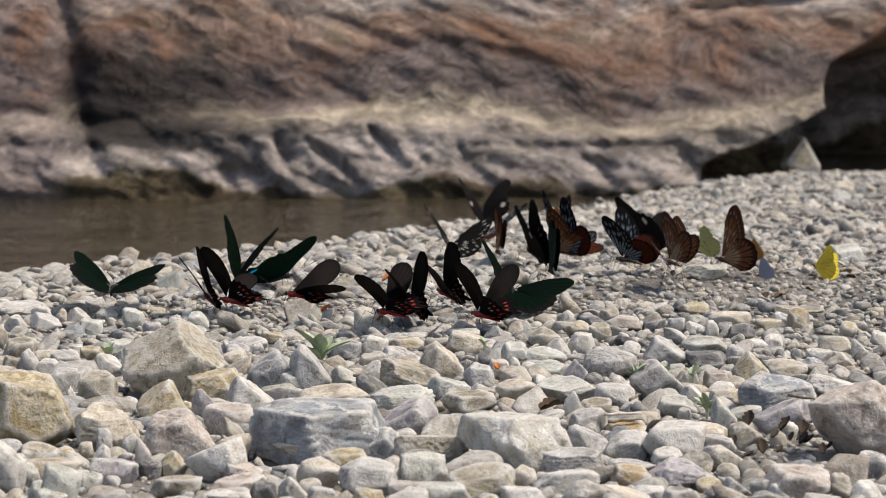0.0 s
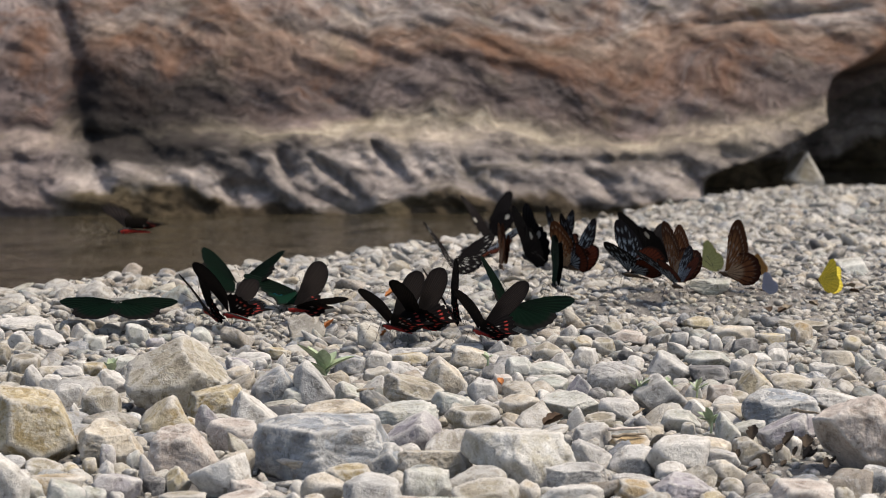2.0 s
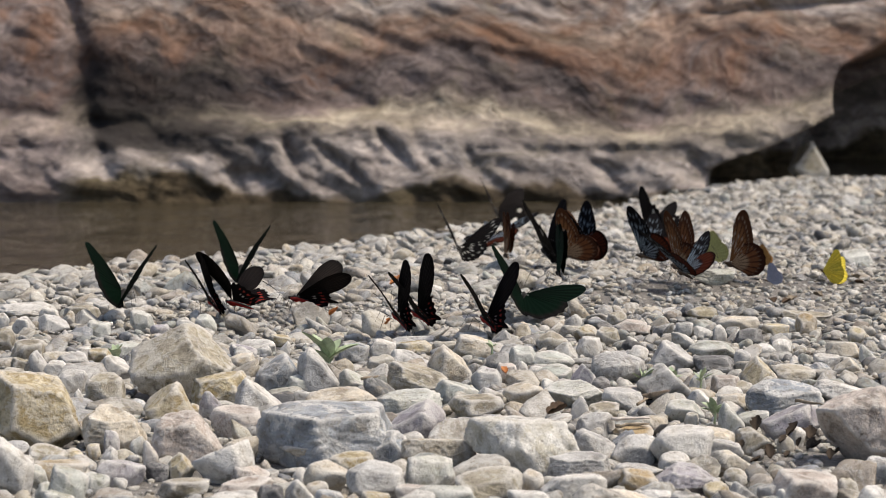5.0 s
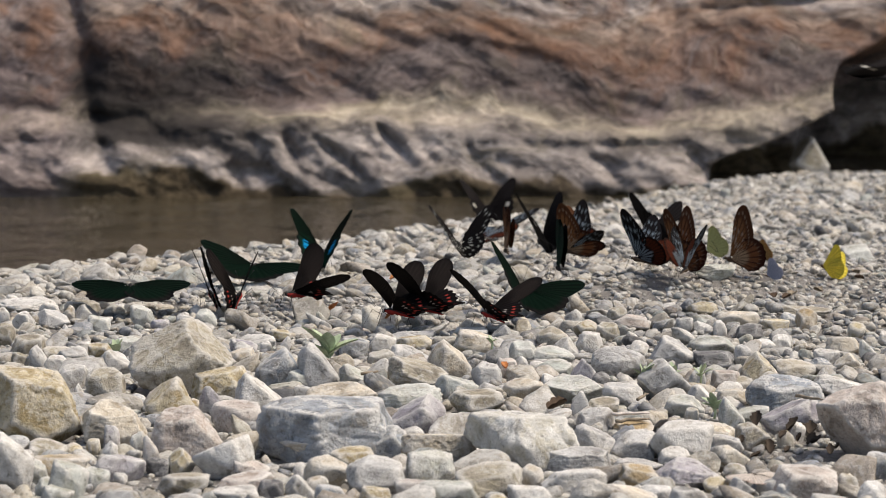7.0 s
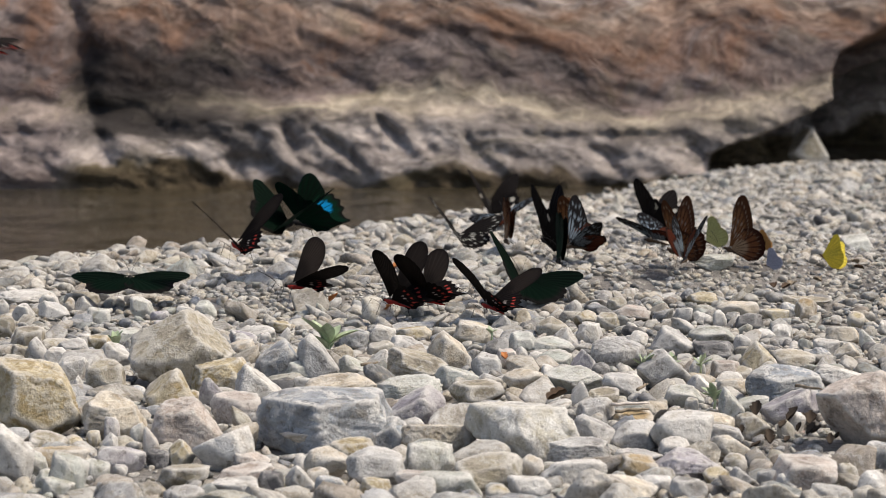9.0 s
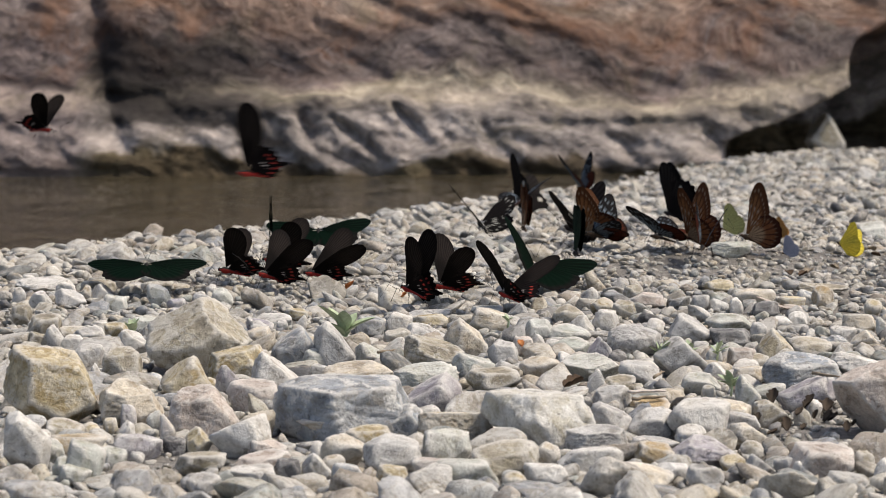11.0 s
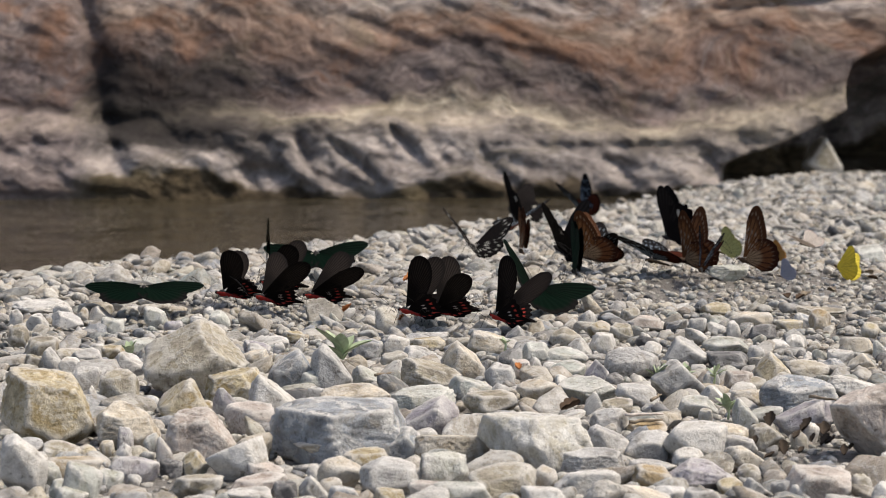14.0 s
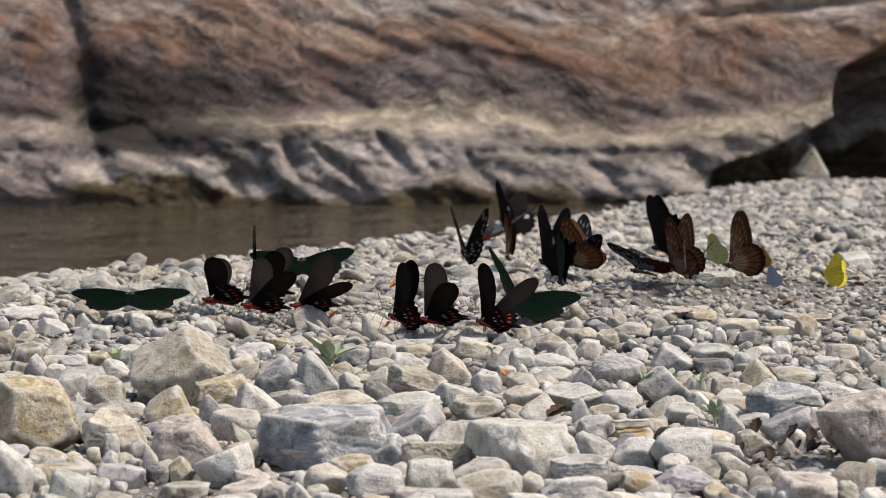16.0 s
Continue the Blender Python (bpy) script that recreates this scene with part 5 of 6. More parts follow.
butterfly("peacock", [
    (0.00, -0.173, 3.217, 0.007, 31, 9, 0, 8, 44, 1),
    (1.50, -0.161, 3.194, 0.007, 75, 10, -1, 26, 40, 44),
    (3.00, -0.161, 3.194, 0.007, 75, 10, -1, 26, 40, 44),
    (3.50, -0.177, 3.176, 0.007, 34, 10, 0, 18, 51, 7),
    (4.00, -0.197, 3.237, 0.007, 62, -3, -4, 32, 92, -22),
    (4.40, -0.197, 3.237, 0.007, 62, -3, -4, 32, 92, -22),
    (4.50, -0.216, 3.100, 0.085, 90, 10, 0, 6, 6, 0),
    (4.60, -0.216, 3.100, 0.110, 95, 25, 0, 68, 68, 0),
    (4.70, -0.216, 3.100, 0.152, 100, 20, 0, 65, 65, 0),
    (4.80, -0.191, 3.125, 0.225, 95, 15, 0, 68, 68, 0),
    (4.90, -0.167, 3.150, 0.298, 90, 10, 0, 2, 2, 0),
    (5.00, -0.142, 3.175, 0.371, 85, 5, 0, 68, 68, 0),
    (5.10, -0.118, 3.200, 0.445, 80, 0, 0, 40, 40, 0),
    (5.65, -0.086, 3.200, 0.442, 140, 0, 0, 40, 40, 0),
    (6.20, -0.054, 3.200, 0.440, 200, 0, 0, 40, 40, 0),
    (6.30, -0.068, 3.223, 0.368, 178, 1, 0, 68, 68, 1),
    (6.40, -0.081, 3.246, 0.295, 156, 3, -1, 2, 2, 3),
    (6.50, -0.095, 3.269, 0.223, 135, 5, -1, 68, 68, 5),
    (6.60, -0.109, 3.292, 0.151, 113, 6, -2, 2, 2, 7),
    (6.70, -0.123, 3.315, 0.079, 92, 8, -3, 68, 68, 9),
    (6.80, -0.148, 3.440, 0.007, 84, 25, -2, 58, 52, 8),
    (7.00, -0.148, 3.440, 0.007, 84, 25, -2, 58, 52, 8),
    (7.50, -0.150, 3.450, 0.007, 84, 26, 0, 68, 56, 8),
    (8.00, -0.152, 3.440, 0.007, 86, 26, 0, 72, 46, 4),
    (8.20, -0.152, 3.440, 0.007, 86, 26, 0, 72, 46, 4),
    (8.75, -0.160, 3.297, 0.036, 128, 11, 0, 55, 58, 10),
    (9.30, -0.175, 3.200, 0.065, 180, 10, 0, 40, 40, 0),
    (9.80, -0.198, 3.233, 0.036, 128, 3, -3, 62, 66, -10),
    (10.30, -0.221, 3.267, 0.007, 94, 4, 0, 90, 90, 34),
    (14.50, -0.221, 3.267, 0.007, 94, 4, 0, 90, 90, 34),
    (16.00, -0.221, 3.267, 0.007, 94, 4, 0, 90, 90, 34),
])
butterfly("green", [
    (0.00, -0.226, 3.274, 0.014, 84, 16, 2, 74, 48, 27),
    (0.50, -0.226, 3.274, 0.014, 84, 16, 2, 74, 48, 27),
    (1.50, -0.230, 3.223, 0.014, 83, 15, -4, 36, 23, -20),
    (2.50, -0.230, 3.223, 0.014, 83, 15, -4, 36, 23, -20),
    (3.50, -0.240, 3.273, 0.014, 88, 16, 4, 63, 62, 26),
    (4.70, -0.240, 3.273, 0.014, 88, 16, 4, 63, 62, 26),
    (6.80, -0.219, 3.232, 0.014, 76, 16, -3, 29, -5, 22),
    (7.00, -0.219, 3.232, 0.014, 76, 16, -3, 29, -5, 22),
    (7.50, -0.219, 3.232, 0.014, 76, 16, -3, 29, -5, 22),
    (8.00, -0.225, 3.242, 0.014, 82, 16, 1, 53, 14, 31),
    (8.20, -0.225, 3.242, 0.014, 82, 16, 1, 53, 14, 31),
    (9.30, -0.162, 3.200, 0.065, 60, 10, 0, 40, 40, 0),
    (9.80, -0.159, 3.256, 0.039, 117, 14, 0, 40, 31, 25),
    (10.30, -0.170, 3.360, 0.016, 92, 22, 0, -6, -2, -4),
    (14.50, -0.170, 3.360, 0.016, 92, 22, 0, -6, -2, -4),
    (16.00, -0.170, 3.360, 0.016, 92, 22, 0, -6, -2, -4),
])
butterfly("rose", [
    (0.00, -0.050, 2.890, 0.007, 158, 5, 0, 35, 35, -2),
    (1.50, -0.049, 2.894, 0.007, 157, 5, 0, 34, 34, -2),
    (3.50, -0.047, 2.878, 0.007, 111, 17, -5, 56, 92, 22),
    (4.70, -0.047, 2.878, 0.007, 111, 17, -5, 56, 92, 22),
    (7.00, -0.051, 2.877, 0.007, 154, 6, 0, 40, 37, 0),
    (8.20, -0.051, 2.877, 0.007, 154, 6, 0, 40, 37, 0),
    (10.50, -0.055, 2.913, 0.007, 140, 16, 0, 83, 92, 22),
    (11.00, -0.053, 2.886, 0.007, 139, 13, -1, 66, 92, 21),
    (12.50, -0.050, 2.861, 0.007, 146, 13, 0, 70, 83, 20),
    (14.50, -0.051, 2.899, 0.007, 170, 11, 0, 60, 42, 13),
    (16.00, -0.049, 2.896, 0.007, 134, 14, -6, 80, 92, 22),
])
butterfly("rose", [
    (0.00, -0.027, 2.936, 0.007, 120, 17, -3, 50, 92, 22),
    (1.50, -0.023, 2.916, 0.007, 158, 6, 0, 43, 37, 0),
    (3.50, -0.027, 2.900, 0.007, 119, 13, -4, 51, 92, 20),
    (4.70, -0.027, 2.900, 0.007, 119, 13, -4, 51, 92, 20),
    (7.00, -0.020, 2.900, 0.007, 148, 4, 0, 44, 37, -4),
    (8.20, -0.020, 2.900, 0.007, 148, 4, 0, 44, 37, -4),
    (11.00, -0.019, 2.908, 0.007, 196, 9, 0, 39, 42, 10),
    (12.50, -0.021, 2.861, 0.007, 195, 10, 0, 43, 55, 14),
    (14.50, -0.019, 2.899, 0.007, 188, 10, 0, 38, 45, 15),
    (16.00, -0.017, 2.873, 0.007, 189, 9, 0, 38, 48, 13),
])
butterfly("rose", [
    (0.00, 0.011, 3.058, 0.007, 128, 17, -14, 54, 92, 22),
    (1.50, 0.013, 3.035, 0.007, 100, 18, 0, 58, 90, 22),
    (3.50, 0.009, 3.018, 0.007, 117, 22, -11, 58, 92, 22),
    (4.20, 0.009, 3.018, 0.007, 117, 22, -11, 58, 92, 22),
    (4.30, 0.029, 3.012, 0.146, 98, 24, -7, 2, 2, 14),
    (4.40, 0.050, 3.006, 0.284, 79, 27, -3, 68, 68, 7),
    (4.50, 0.070, 3.000, 0.423, 60, 30, 0, 30, 30, 0),
    (6.95, 0.039, 3.050, 0.428, 130, 15, 0, 35, 35, 0),
    (9.40, 0.007, 3.100, 0.434, 200, 0, 0, 40, 40, 0),
    (9.50, -0.019, 3.100, 0.377, 200, 0, 0, 2, 2, 0),
    (9.60, -0.044, 3.100, 0.321, 200, 0, 0, 68, 68, 0),
    (9.70, -0.070, 3.100, 0.265, 200, 0, 0, 2, 2, 0),
    (9.80, -0.096, 3.100, 0.208, 200, 0, 0, 68, 68, 0),
    (9.90, -0.121, 3.100, 0.152, 200, 0, 0, 40, 40, 0),
    (10.00, -0.144, 3.109, 0.116, 194, 3, 0, 68, 68, 5),
    (10.10, -0.167, 3.118, 0.079, 188, 7, 0, 2, 2, 11),
    (10.20, -0.190, 3.128, 0.043, 182, 11, 0, 68, 68, 16),
    (10.30, -0.213, 3.137, 0.007, 176, 14, 0, 49, 42, 22),
    (14.50, -0.213, 3.137, 0.007, 176, 14, 0, 49, 42, 22),
    (16.00, -0.213, 3.137, 0.007, 176, 14, 0, 49, 42, 22),
])
butterfly("rose", [
    (0.00, 0.047, 2.864, 0.007, 144, 7, 0, 51, 37, 3),
    (1.50, 0.044, 2.844, 0.007, 143, 8, 0, 41, 35, 7),
    (3.50, 0.043, 2.851, 0.007, 114, 14, 0, 54, 76, 22),
    (4.70, 0.043, 2.851, 0.007, 114, 14, 0, 54, 76, 22),
    (7.00, 0.047, 2.855, 0.007, 129, 7, 0, 42, 25, 6),
    (8.20, 0.047, 2.855, 0.007, 129, 7, 0, 42, 25, 6),
    (10.50, 0.048, 2.839, 0.007, 129, 8, 0, 53, 27, 6),
    (11.00, 0.048, 2.839, 0.007, 129, 8, 0, 53, 27, 6),
    (12.50, 0.043, 2.838, 0.007, 134, 10, 1, 71, 38, 13),
    (14.50, 0.042, 2.846, 0.007, 140, 12, 0, 77, 38, 17),
    (16.00, 0.042, 2.849, 0.007, 136, 11, 1, 69, 38, 15),
])
butterfly("green", [
    (0.00, 0.084, 3.010, 0.014, 94, 25, 1, 58, 3, 10),
    (1.50, 0.080, 3.000, 0.014, 92, 25, 0, 58, -1, 10),
    (3.50, 0.086, 3.000, 0.014, 94, 25, 1, 58, 5, 10),
    (4.70, 0.088, 3.000, 0.014, 92, 25, 0, 58, 1, 10),
    (7.00, 0.088, 3.000, 0.014, 95, 25, -2, 58, -3, 10),
    (8.20, 0.088, 3.000, 0.014, 95, 25, -2, 58, -3, 10),
    (10.30, 0.084, 3.020, 0.014, 93, 25, 0, 58, -5, 10),
    (12.50, 0.084, 3.020, 0.014, 93, 25, 0, 58, -5, 10),
    (14.50, 0.086, 3.020, 0.014, 93, 25, 0, 58, -7, 10),
    (16.00, 0.084, 3.010, 0.014, 93, 25, 0, 58, -7, 10),
])
butterfly("green", [
    (0.00, 0.136, 3.261, 0.007, 95, -1, 3, 92, 87, -20),
    (7.00, 0.136, 3.282, 0.007, 95, -2, 3, 92, 87, -22),
    (12.50, 0.134, 3.192, 0.007, 95, -6, 4, 92, 87, -22),
    (14.50, 0.139, 3.270, 0.007, 96, -1, 2, 92, 87, -20),
    (16.00, 0.136, 3.215, 0.007, 95, -2, 2, 92, 87, -21),
])
butterfly("striped", [
    (0.00, 0.022, 3.640, -0.003, 104, 24, 0, 52, 22, -4),
    (1.50, 0.018, 3.610, -0.002, 104, 24, 1, 50, 26, 0),
    (3.50, 0.024, 3.700, -0.008, 106, 26, 0, 48, 18, -4),
    (4.50, 0.020, 3.640, -0.001, 104, 24, 4, 58, 28, 4),
    (7.00, 0.020, 3.600, 0.001, 106, 26, 0, 48, 46, 0),
    (8.00, 0.020, 3.600, 0.001, 106, 26, 0, 50, 24, 0),
    (10.50, 0.026, 3.630, -0.003, 112, 18, 0, 46, 10, 7),
    (11.00, 0.028, 3.600, -0.001, 112, 18, -3, 52, 20, -8),
    (12.50, 0.024, 3.620, -0.002, 106, 26, -1, 34, 20, -4),
    (13.50, 0.022, 3.600, -0.001, 106, 24, -1, 40, 22, -3),
    (14.50, 0.022, 3.620, -0.002, 108, 20, 0, 58, 34, 0),
    (15.50, 0.028, 3.700, -0.008, 110, 20, 0, 70, 58, 8),
    (16.00, 0.027, 3.640, -0.004, 106, 20, -2, 74, 60, 10),
])
butterfly("tiger", [
    (0.00, 0.089, 4.145, -0.035, 68, 22, -19, -5, 8, -4),
    (7.00, 0.090, 4.204, -0.039, 73, 22, -17, -5, 0, 1),
    (8.20, 0.090, 4.204, -0.039, 73, 22, -17, -5, 0, 1),
    (10.30, 0.102, 4.432, -0.051, 49, 25, -5, -5, 22, 0),
    (12.50, 0.102, 4.432, -0.051, 49, 25, -5, -5, 22, 0),
    (14.50, 0.105, 4.469, -0.053, 53, 24, -12, -5, 15, 5),
    (16.00, 0.106, 4.484, -0.054, 49, 24, -11, -5, 15, 5),
])
butterfly("brown", [
    (0.00, 0.080, 3.543, -0.001, 97, -1, 3, 92, 85, -21),
    (7.00, 0.080, 3.543, -0.001, 97, -1, 3, 92, 85, -21),
    (12.50, 0.083, 3.561, -0.002, 97, -1, 3, 92, 85, -20),
    (16.00, 0.083, 3.561, -0.002, 97, -1, 3, 92, 85, -20),
])
butterfly("black", [
    (0.00, 0.123, 3.545, -0.001, 114, 17, -6, 69, 92, 21),
    (1.50, 0.119, 3.777, -0.015, 117, 15, 0, 80, 87, -7),
    (3.50, 0.125, 3.721, -0.011, 131, 16, 0, 54, 92, 17),
    (4.50, 0.131, 3.623, -0.006, 116, 16, 6, 58, 75, 0),
    (7.00, 0.130, 3.746, -0.013, 110, 15, 4, 57, 68, -2),
    (8.00, 0.123, 3.557, -0.002, 111, 15, 5, 76, 71, -4),
    (8.20, 0.123, 3.557, -0.002, 111, 15, 5, 76, 71, -4),
    (10.50, 0.144, 3.507, 0.001, 129, 16, 2, 52, 82, 9),
    (11.00, 0.139, 3.537, -0.001, 128, 17, 3, 45, 62, 21),
    (12.50, 0.135, 3.613, -0.005, 120, 17, 4, 60, 57, 13),
    (13.50, 0.135, 3.613, -0.005, 120, 17, 4, 60, 57, 13),
    (14.50, 0.125, 3.566, -0.002, 129, 17, 3, 54, 74, 17),
    (16.00, 0.123, 3.434, 0.005, 120, 16, 4, 79, 70, 9),
])
butterfly("tiger", [
    (0.00, 0.171, 3.561, -0.002, 131, 7, 1, 92, 13, 5),
    (1.50, 0.171, 3.563, -0.002, 119, 7, 2, 75, 56, 15),
    (3.50, 0.168, 3.514, 0.000, 138, 7, 0, 76, 61, 17),
    (4.50, 0.176, 3.598, -0.004, 136, 8, 1, 65, 81, 18),
    (7.00, 0.163, 3.543, -0.001, 200, 5, -3, 30, 79, 38),
    (8.00, 0.163, 3.463, 0.003, 200, 4, -1, 32, 56, 34),
    (10.50, 0.150, 3.418, 0.006, 200, 5, -5, 31, 76, 39),
    (11.00, 0.165, 3.419, 0.006, 184, 10, 0, 20, 46, 40),
    (14.50, 0.163, 3.448, 0.004, 188, 9, 0, 34, 36, 40),
    (16.00, 0.159, 3.452, 0.004, 192, 8, -1, 39, 63, 40),
])
butterfly("brown", [
    (0.00, 0.156, 3.562, -0.002, 172, 10, 0, 55, 43, 11),
    (7.00, 0.155, 3.543, -0.001, 170, 11, 0, 64, 48, 12),
    (12.50, 0.155, 3.423, 0.006, 171, 11, 0, 58, 44, 13),
    (16.00, 0.155, 3.423, 0.006, 171, 11, 0, 58, 44, 13),
])
butterfly("tiger", [
    (0.00, 0.166, 3.871, -0.020, 112, 6, 0, 83, 60, 2),
    (1.50, 0.166, 3.871, -0.020, 112, 6, 0, 83, 60, 2),
    (4.20, 0.166, 3.871, -0.020, 112, 6, 0, 83, 60, 2),
    (4.30, 0.201, 3.714, 0.046, 84, 10, -10, 2, 2, 1),
    (4.40, 0.237, 3.557, 0.112, 57, 15, -20, 68, 68, 0),
    (4.50, 0.273, 3.400, 0.178, 30, 20, -30, 40, 50, 0),
    (4.60, 0.365, 3.400, 0.193, 30, 20, -15, 68, 68, 0),
    (4.70, 0.458, 3.400, 0.207, 30, 20, 0, 60, 60, 0),
    (4.80, 0.517, 3.400, 0.227, 30, 15, 0, 68, 68, 0),
    (4.90, 0.577, 3.400, 0.246, 30, 10, 0, 2, 2, 0),
    (5.00, 0.637, 3.400, 0.265, 30, 5, 0, 68, 68, 0),
    (5.10, 0.696, 3.400, 0.285, 30, 0, 0, 60, 60, 0),
    (7.50, 0.732, 3.800, 0.283, 105, 0, 0, 60, 60, 0),
    (9.90, 0.767, 4.200, 0.281, 180, 0, 0, 60, 60, 0),
    (10.00, 0.717, 4.200, 0.298, 180, 0, 0, 68, 68, 0),
    (10.10, 0.667, 4.200, 0.314, 180, 0, 0, 2, 2, 0),
    (10.20, 0.617, 4.200, 0.330, 180, 0, 0, 68, 68, 0),
    (10.30, 0.567, 4.200, 0.347, 180, 0, 0, 2, 2, 0),
    (10.40, 0.517, 4.200, 0.363, 180, 0, 0, 68, 68, 0),
    (10.50, 0.467, 4.200, 0.379, 180, 0, 0, 60, 60, 0),
    (10.60, 0.382, 4.429, 0.227, 156, 2, 0, 2, 2, 1),
    (10.70, 0.296, 4.659, 0.076, 133, 4, 1, 68, 68, 2),
    (10.80, 0.211, 4.888, -0.076, 110, 7, 1, 57, 64, 3),
    (11.00, 0.211, 4.888, -0.076, 110, 7, 1, 57, 64, 3),
    (12.00, 0.242, 5.062, -0.086, 117, 2, -5, 55, 58, -7),
    (13.50, 0.242, 5.062, -0.086, 117, 2, -5, 55, 58, -7),
    (14.50, 0.193, 4.581, -0.059, 134, 11, 2, 44, 86, 16),
    (14.80, 0.193, 4.581, -0.059, 134, 11, 2, 44, 86, 16),
    (14.90, 0.219, 4.486, 0.069, 115, 8, 1, 68, 68, 12),
    (15.00, 0.244, 4.390, 0.198, 97, 5, 1, 2, 2, 8),
    (15.10, 0.270, 4.295, 0.326, 78, 2, 0, 68, 68, 4),
    (15.20, 0.295, 4.200, 0.455, 60, 0, 0, 60, 60, 0),
    (16.00, 0.295, 4.200, 0.455, 60, 0, 0, 60, 60, 0),
])
butterfly("tiger", [
    (0.00, 0.230, 3.377, 0.007, 161, 8, 0, 53, 62, 4),
    (1.50, 0.231, 3.376, 0.007, 166, 8, 0, 47, 85, 2),
    (3.50, 0.249, 3.354, 0.007, 166, 7, 0, 7, 16, -9),
    (4.50, 0.258, 3.568, -0.003, 149, 8, 0, 70, 44, 5),
    (7.00, 0.237, 3.372, 0.007, 145, 8, 1, 64, 45, 11),
    (8.00, 0.269, 3.569, -0.003, 161, 7, 0, 22, 22, -10),
    (8.20, 0.269, 3.569, -0.003, 161, 7, 0, 22, 22, -10),
    (10.50, 0.256, 3.521, 0.000, 153, 8, 0, 39, 21, 1),
    (11.00, 0.242, 3.375, 0.007, 152, 8, 0, 34, 10, 3),
    (14.50, 0.238, 3.361, 0.007, 158, 7, 0, 27, 12, -5),
    (16.00, 0.235, 3.330, 0.007, 162, 7, 0, 31, 12, -1),
])
butterfly("black", [
    (0.00, 0.277, 3.678, -0.009, 129, 5, 0, 64, 30, -6),
    (3.50, 0.282, 3.699, -0.010, 120, 4, 0, 64, 39, -7),
    (4.50, 0.302, 4.119, -0.034, 114, 5, 0, 91, 37, -2),
    (7.00, 0.284, 3.826, -0.017, 123, 9, 0, 63, 40, 9),
    (8.00, 0.291, 3.942, -0.024, 135, 10, 0, 62, 27, 10),
    (10.50, 0.286, 3.883, -0.021, 128, 7, 0, 89, 74, 2),
    (11.00, 0.297, 3.917, -0.022, 129, 6, 0, 90, 81, 0),
    (14.50, 0.296, 3.880, -0.020, 129, 6, 0, 89, 82, 0),
    (16.00, 0.293, 3.795, -0.016, 128, 6, 0, 89, 81, 0),
])
butterfly("brown", [
    (0.00, 0.283, 3.344, 0.007, 119, 1, 12, 92, 71, -11),
    (7.00, 0.279, 3.341, 0.007, 132, 13, 2, 70, 78, 12),
    (12.50, 0.275, 3.379, 0.007, 142, 16, 3, 62, 78, 18),
    (14.50, 0.274, 3.362, 0.007, 144, 17, 3, 67, 79, 18),
    (16.00, 0.274, 3.362, 0.007, 144, 17, 3, 67, 79, 18),
])
butterfly("tiger", [
    (0.00, 0.277, 3.237, 0.007, 84, -8, 2, 51, 75, -22),
    (1.50, 0.278, 3.242, 0.007, 92, -8, 2, 49, 68, -22),
    (3.50, 0.281, 3.292, 0.007, 146, 10, 1, 31, 25, 13),
    (7.00, 0.283, 3.264, 0.007, 72, -1, 4, 57, 77, -22),
    (8.00, 0.283, 3.264, 0.007, 72, -1, 4, 57, 77, -22),
    (12.50, 0.287, 3.260, 0.007, 88, -5, 0, 90, 52, -22),
    (14.50, 0.288, 3.272, 0.007, 89, -5, 1, 92, 54, -22),
    (16.00, 0.287, 3.270, 0.007, 84, -7, 1, 84, 54, -22),
])
butterfly("black", [
    (0.00, 0.083, 5.018, -0.083, 103, 40, -3, 50, 31, -10),
    (1.50, 0.089, 5.029, -0.084, 102, 40, -7, 46, 38, -11),
    (3.50, 0.088, 5.070, -0.086, 105, 40, -7, 56, 15, -15),
    (4.50, 0.097, 5.126, -0.089, 111, 40, -3, 62, 6, -15),
    (7.00, 0.077, 4.964, -0.080, 103, 40, -1, 40, 40, -8),
    (8.20, 0.077, 4.964, -0.080, 103, 40, -1, 40, 40, -8),
    (10.50, 0.083, 4.449, -0.052, 120, 40, -1, 86, -5, -22),
    (12.50, 0.100, 4.997, -0.082, 118, 40, -3, 82, 9, -22),
    (14.50, 0.093, 4.911, -0.078, 118, 40, -4, 81, 12, -22),
    (16.00, 0.099, 4.805, -0.072, 120, 40, -4, 82, 18, -18),
])
butterfly("brown", [
    (0.00, 0.348, 3.366, 0.007, 146, 16, 0, 91, 88, 20),
    (7.00, 0.348, 3.366, 0.007, 146, 16, 0, 91, 88, 20),
    (15.00, 0.348, 3.366, 0.007, 146, 16, 0, 91, 88, 20),
    (16.00, 0.349, 3.380, 0.007, 148, 15, 0, 90, 84, 18),
])
butterfly("lime", [
    (0.00, 0.346, 3.651, -0.007, 169, 15, 2, 92, 84, 19),
    (7.00, 0.346, 3.651, -0.007, 169, 15, 2, 92, 84, 19),
    (16.00, 0.346, 3.651, -0.007, 169, 15, 2, 92, 84, 19),
])
butterfly("ochre", [
    (0.00, 0.406, 3.593, -0.004, 159, 18, 2, 92, 50, 22),
    (7.00, 0.406, 3.593, -0.004, 159, 18, 2, 92, 50, 22),
    (16.00, 0.406, 3.593, -0.004, 159, 18, 2, 92, 50, 22),
])
butterfly("grey", [
    (0.00, 0.383, 3.283, 0.007, 163, 14, 1, 92, 72, 20),
    (7.00, 0.383, 3.283, 0.007, 163, 14, 1, 92, 72, 20),
    (16.00, 0.383, 3.283, 0.007, 163, 14, 1, 92, 72, 20),
])
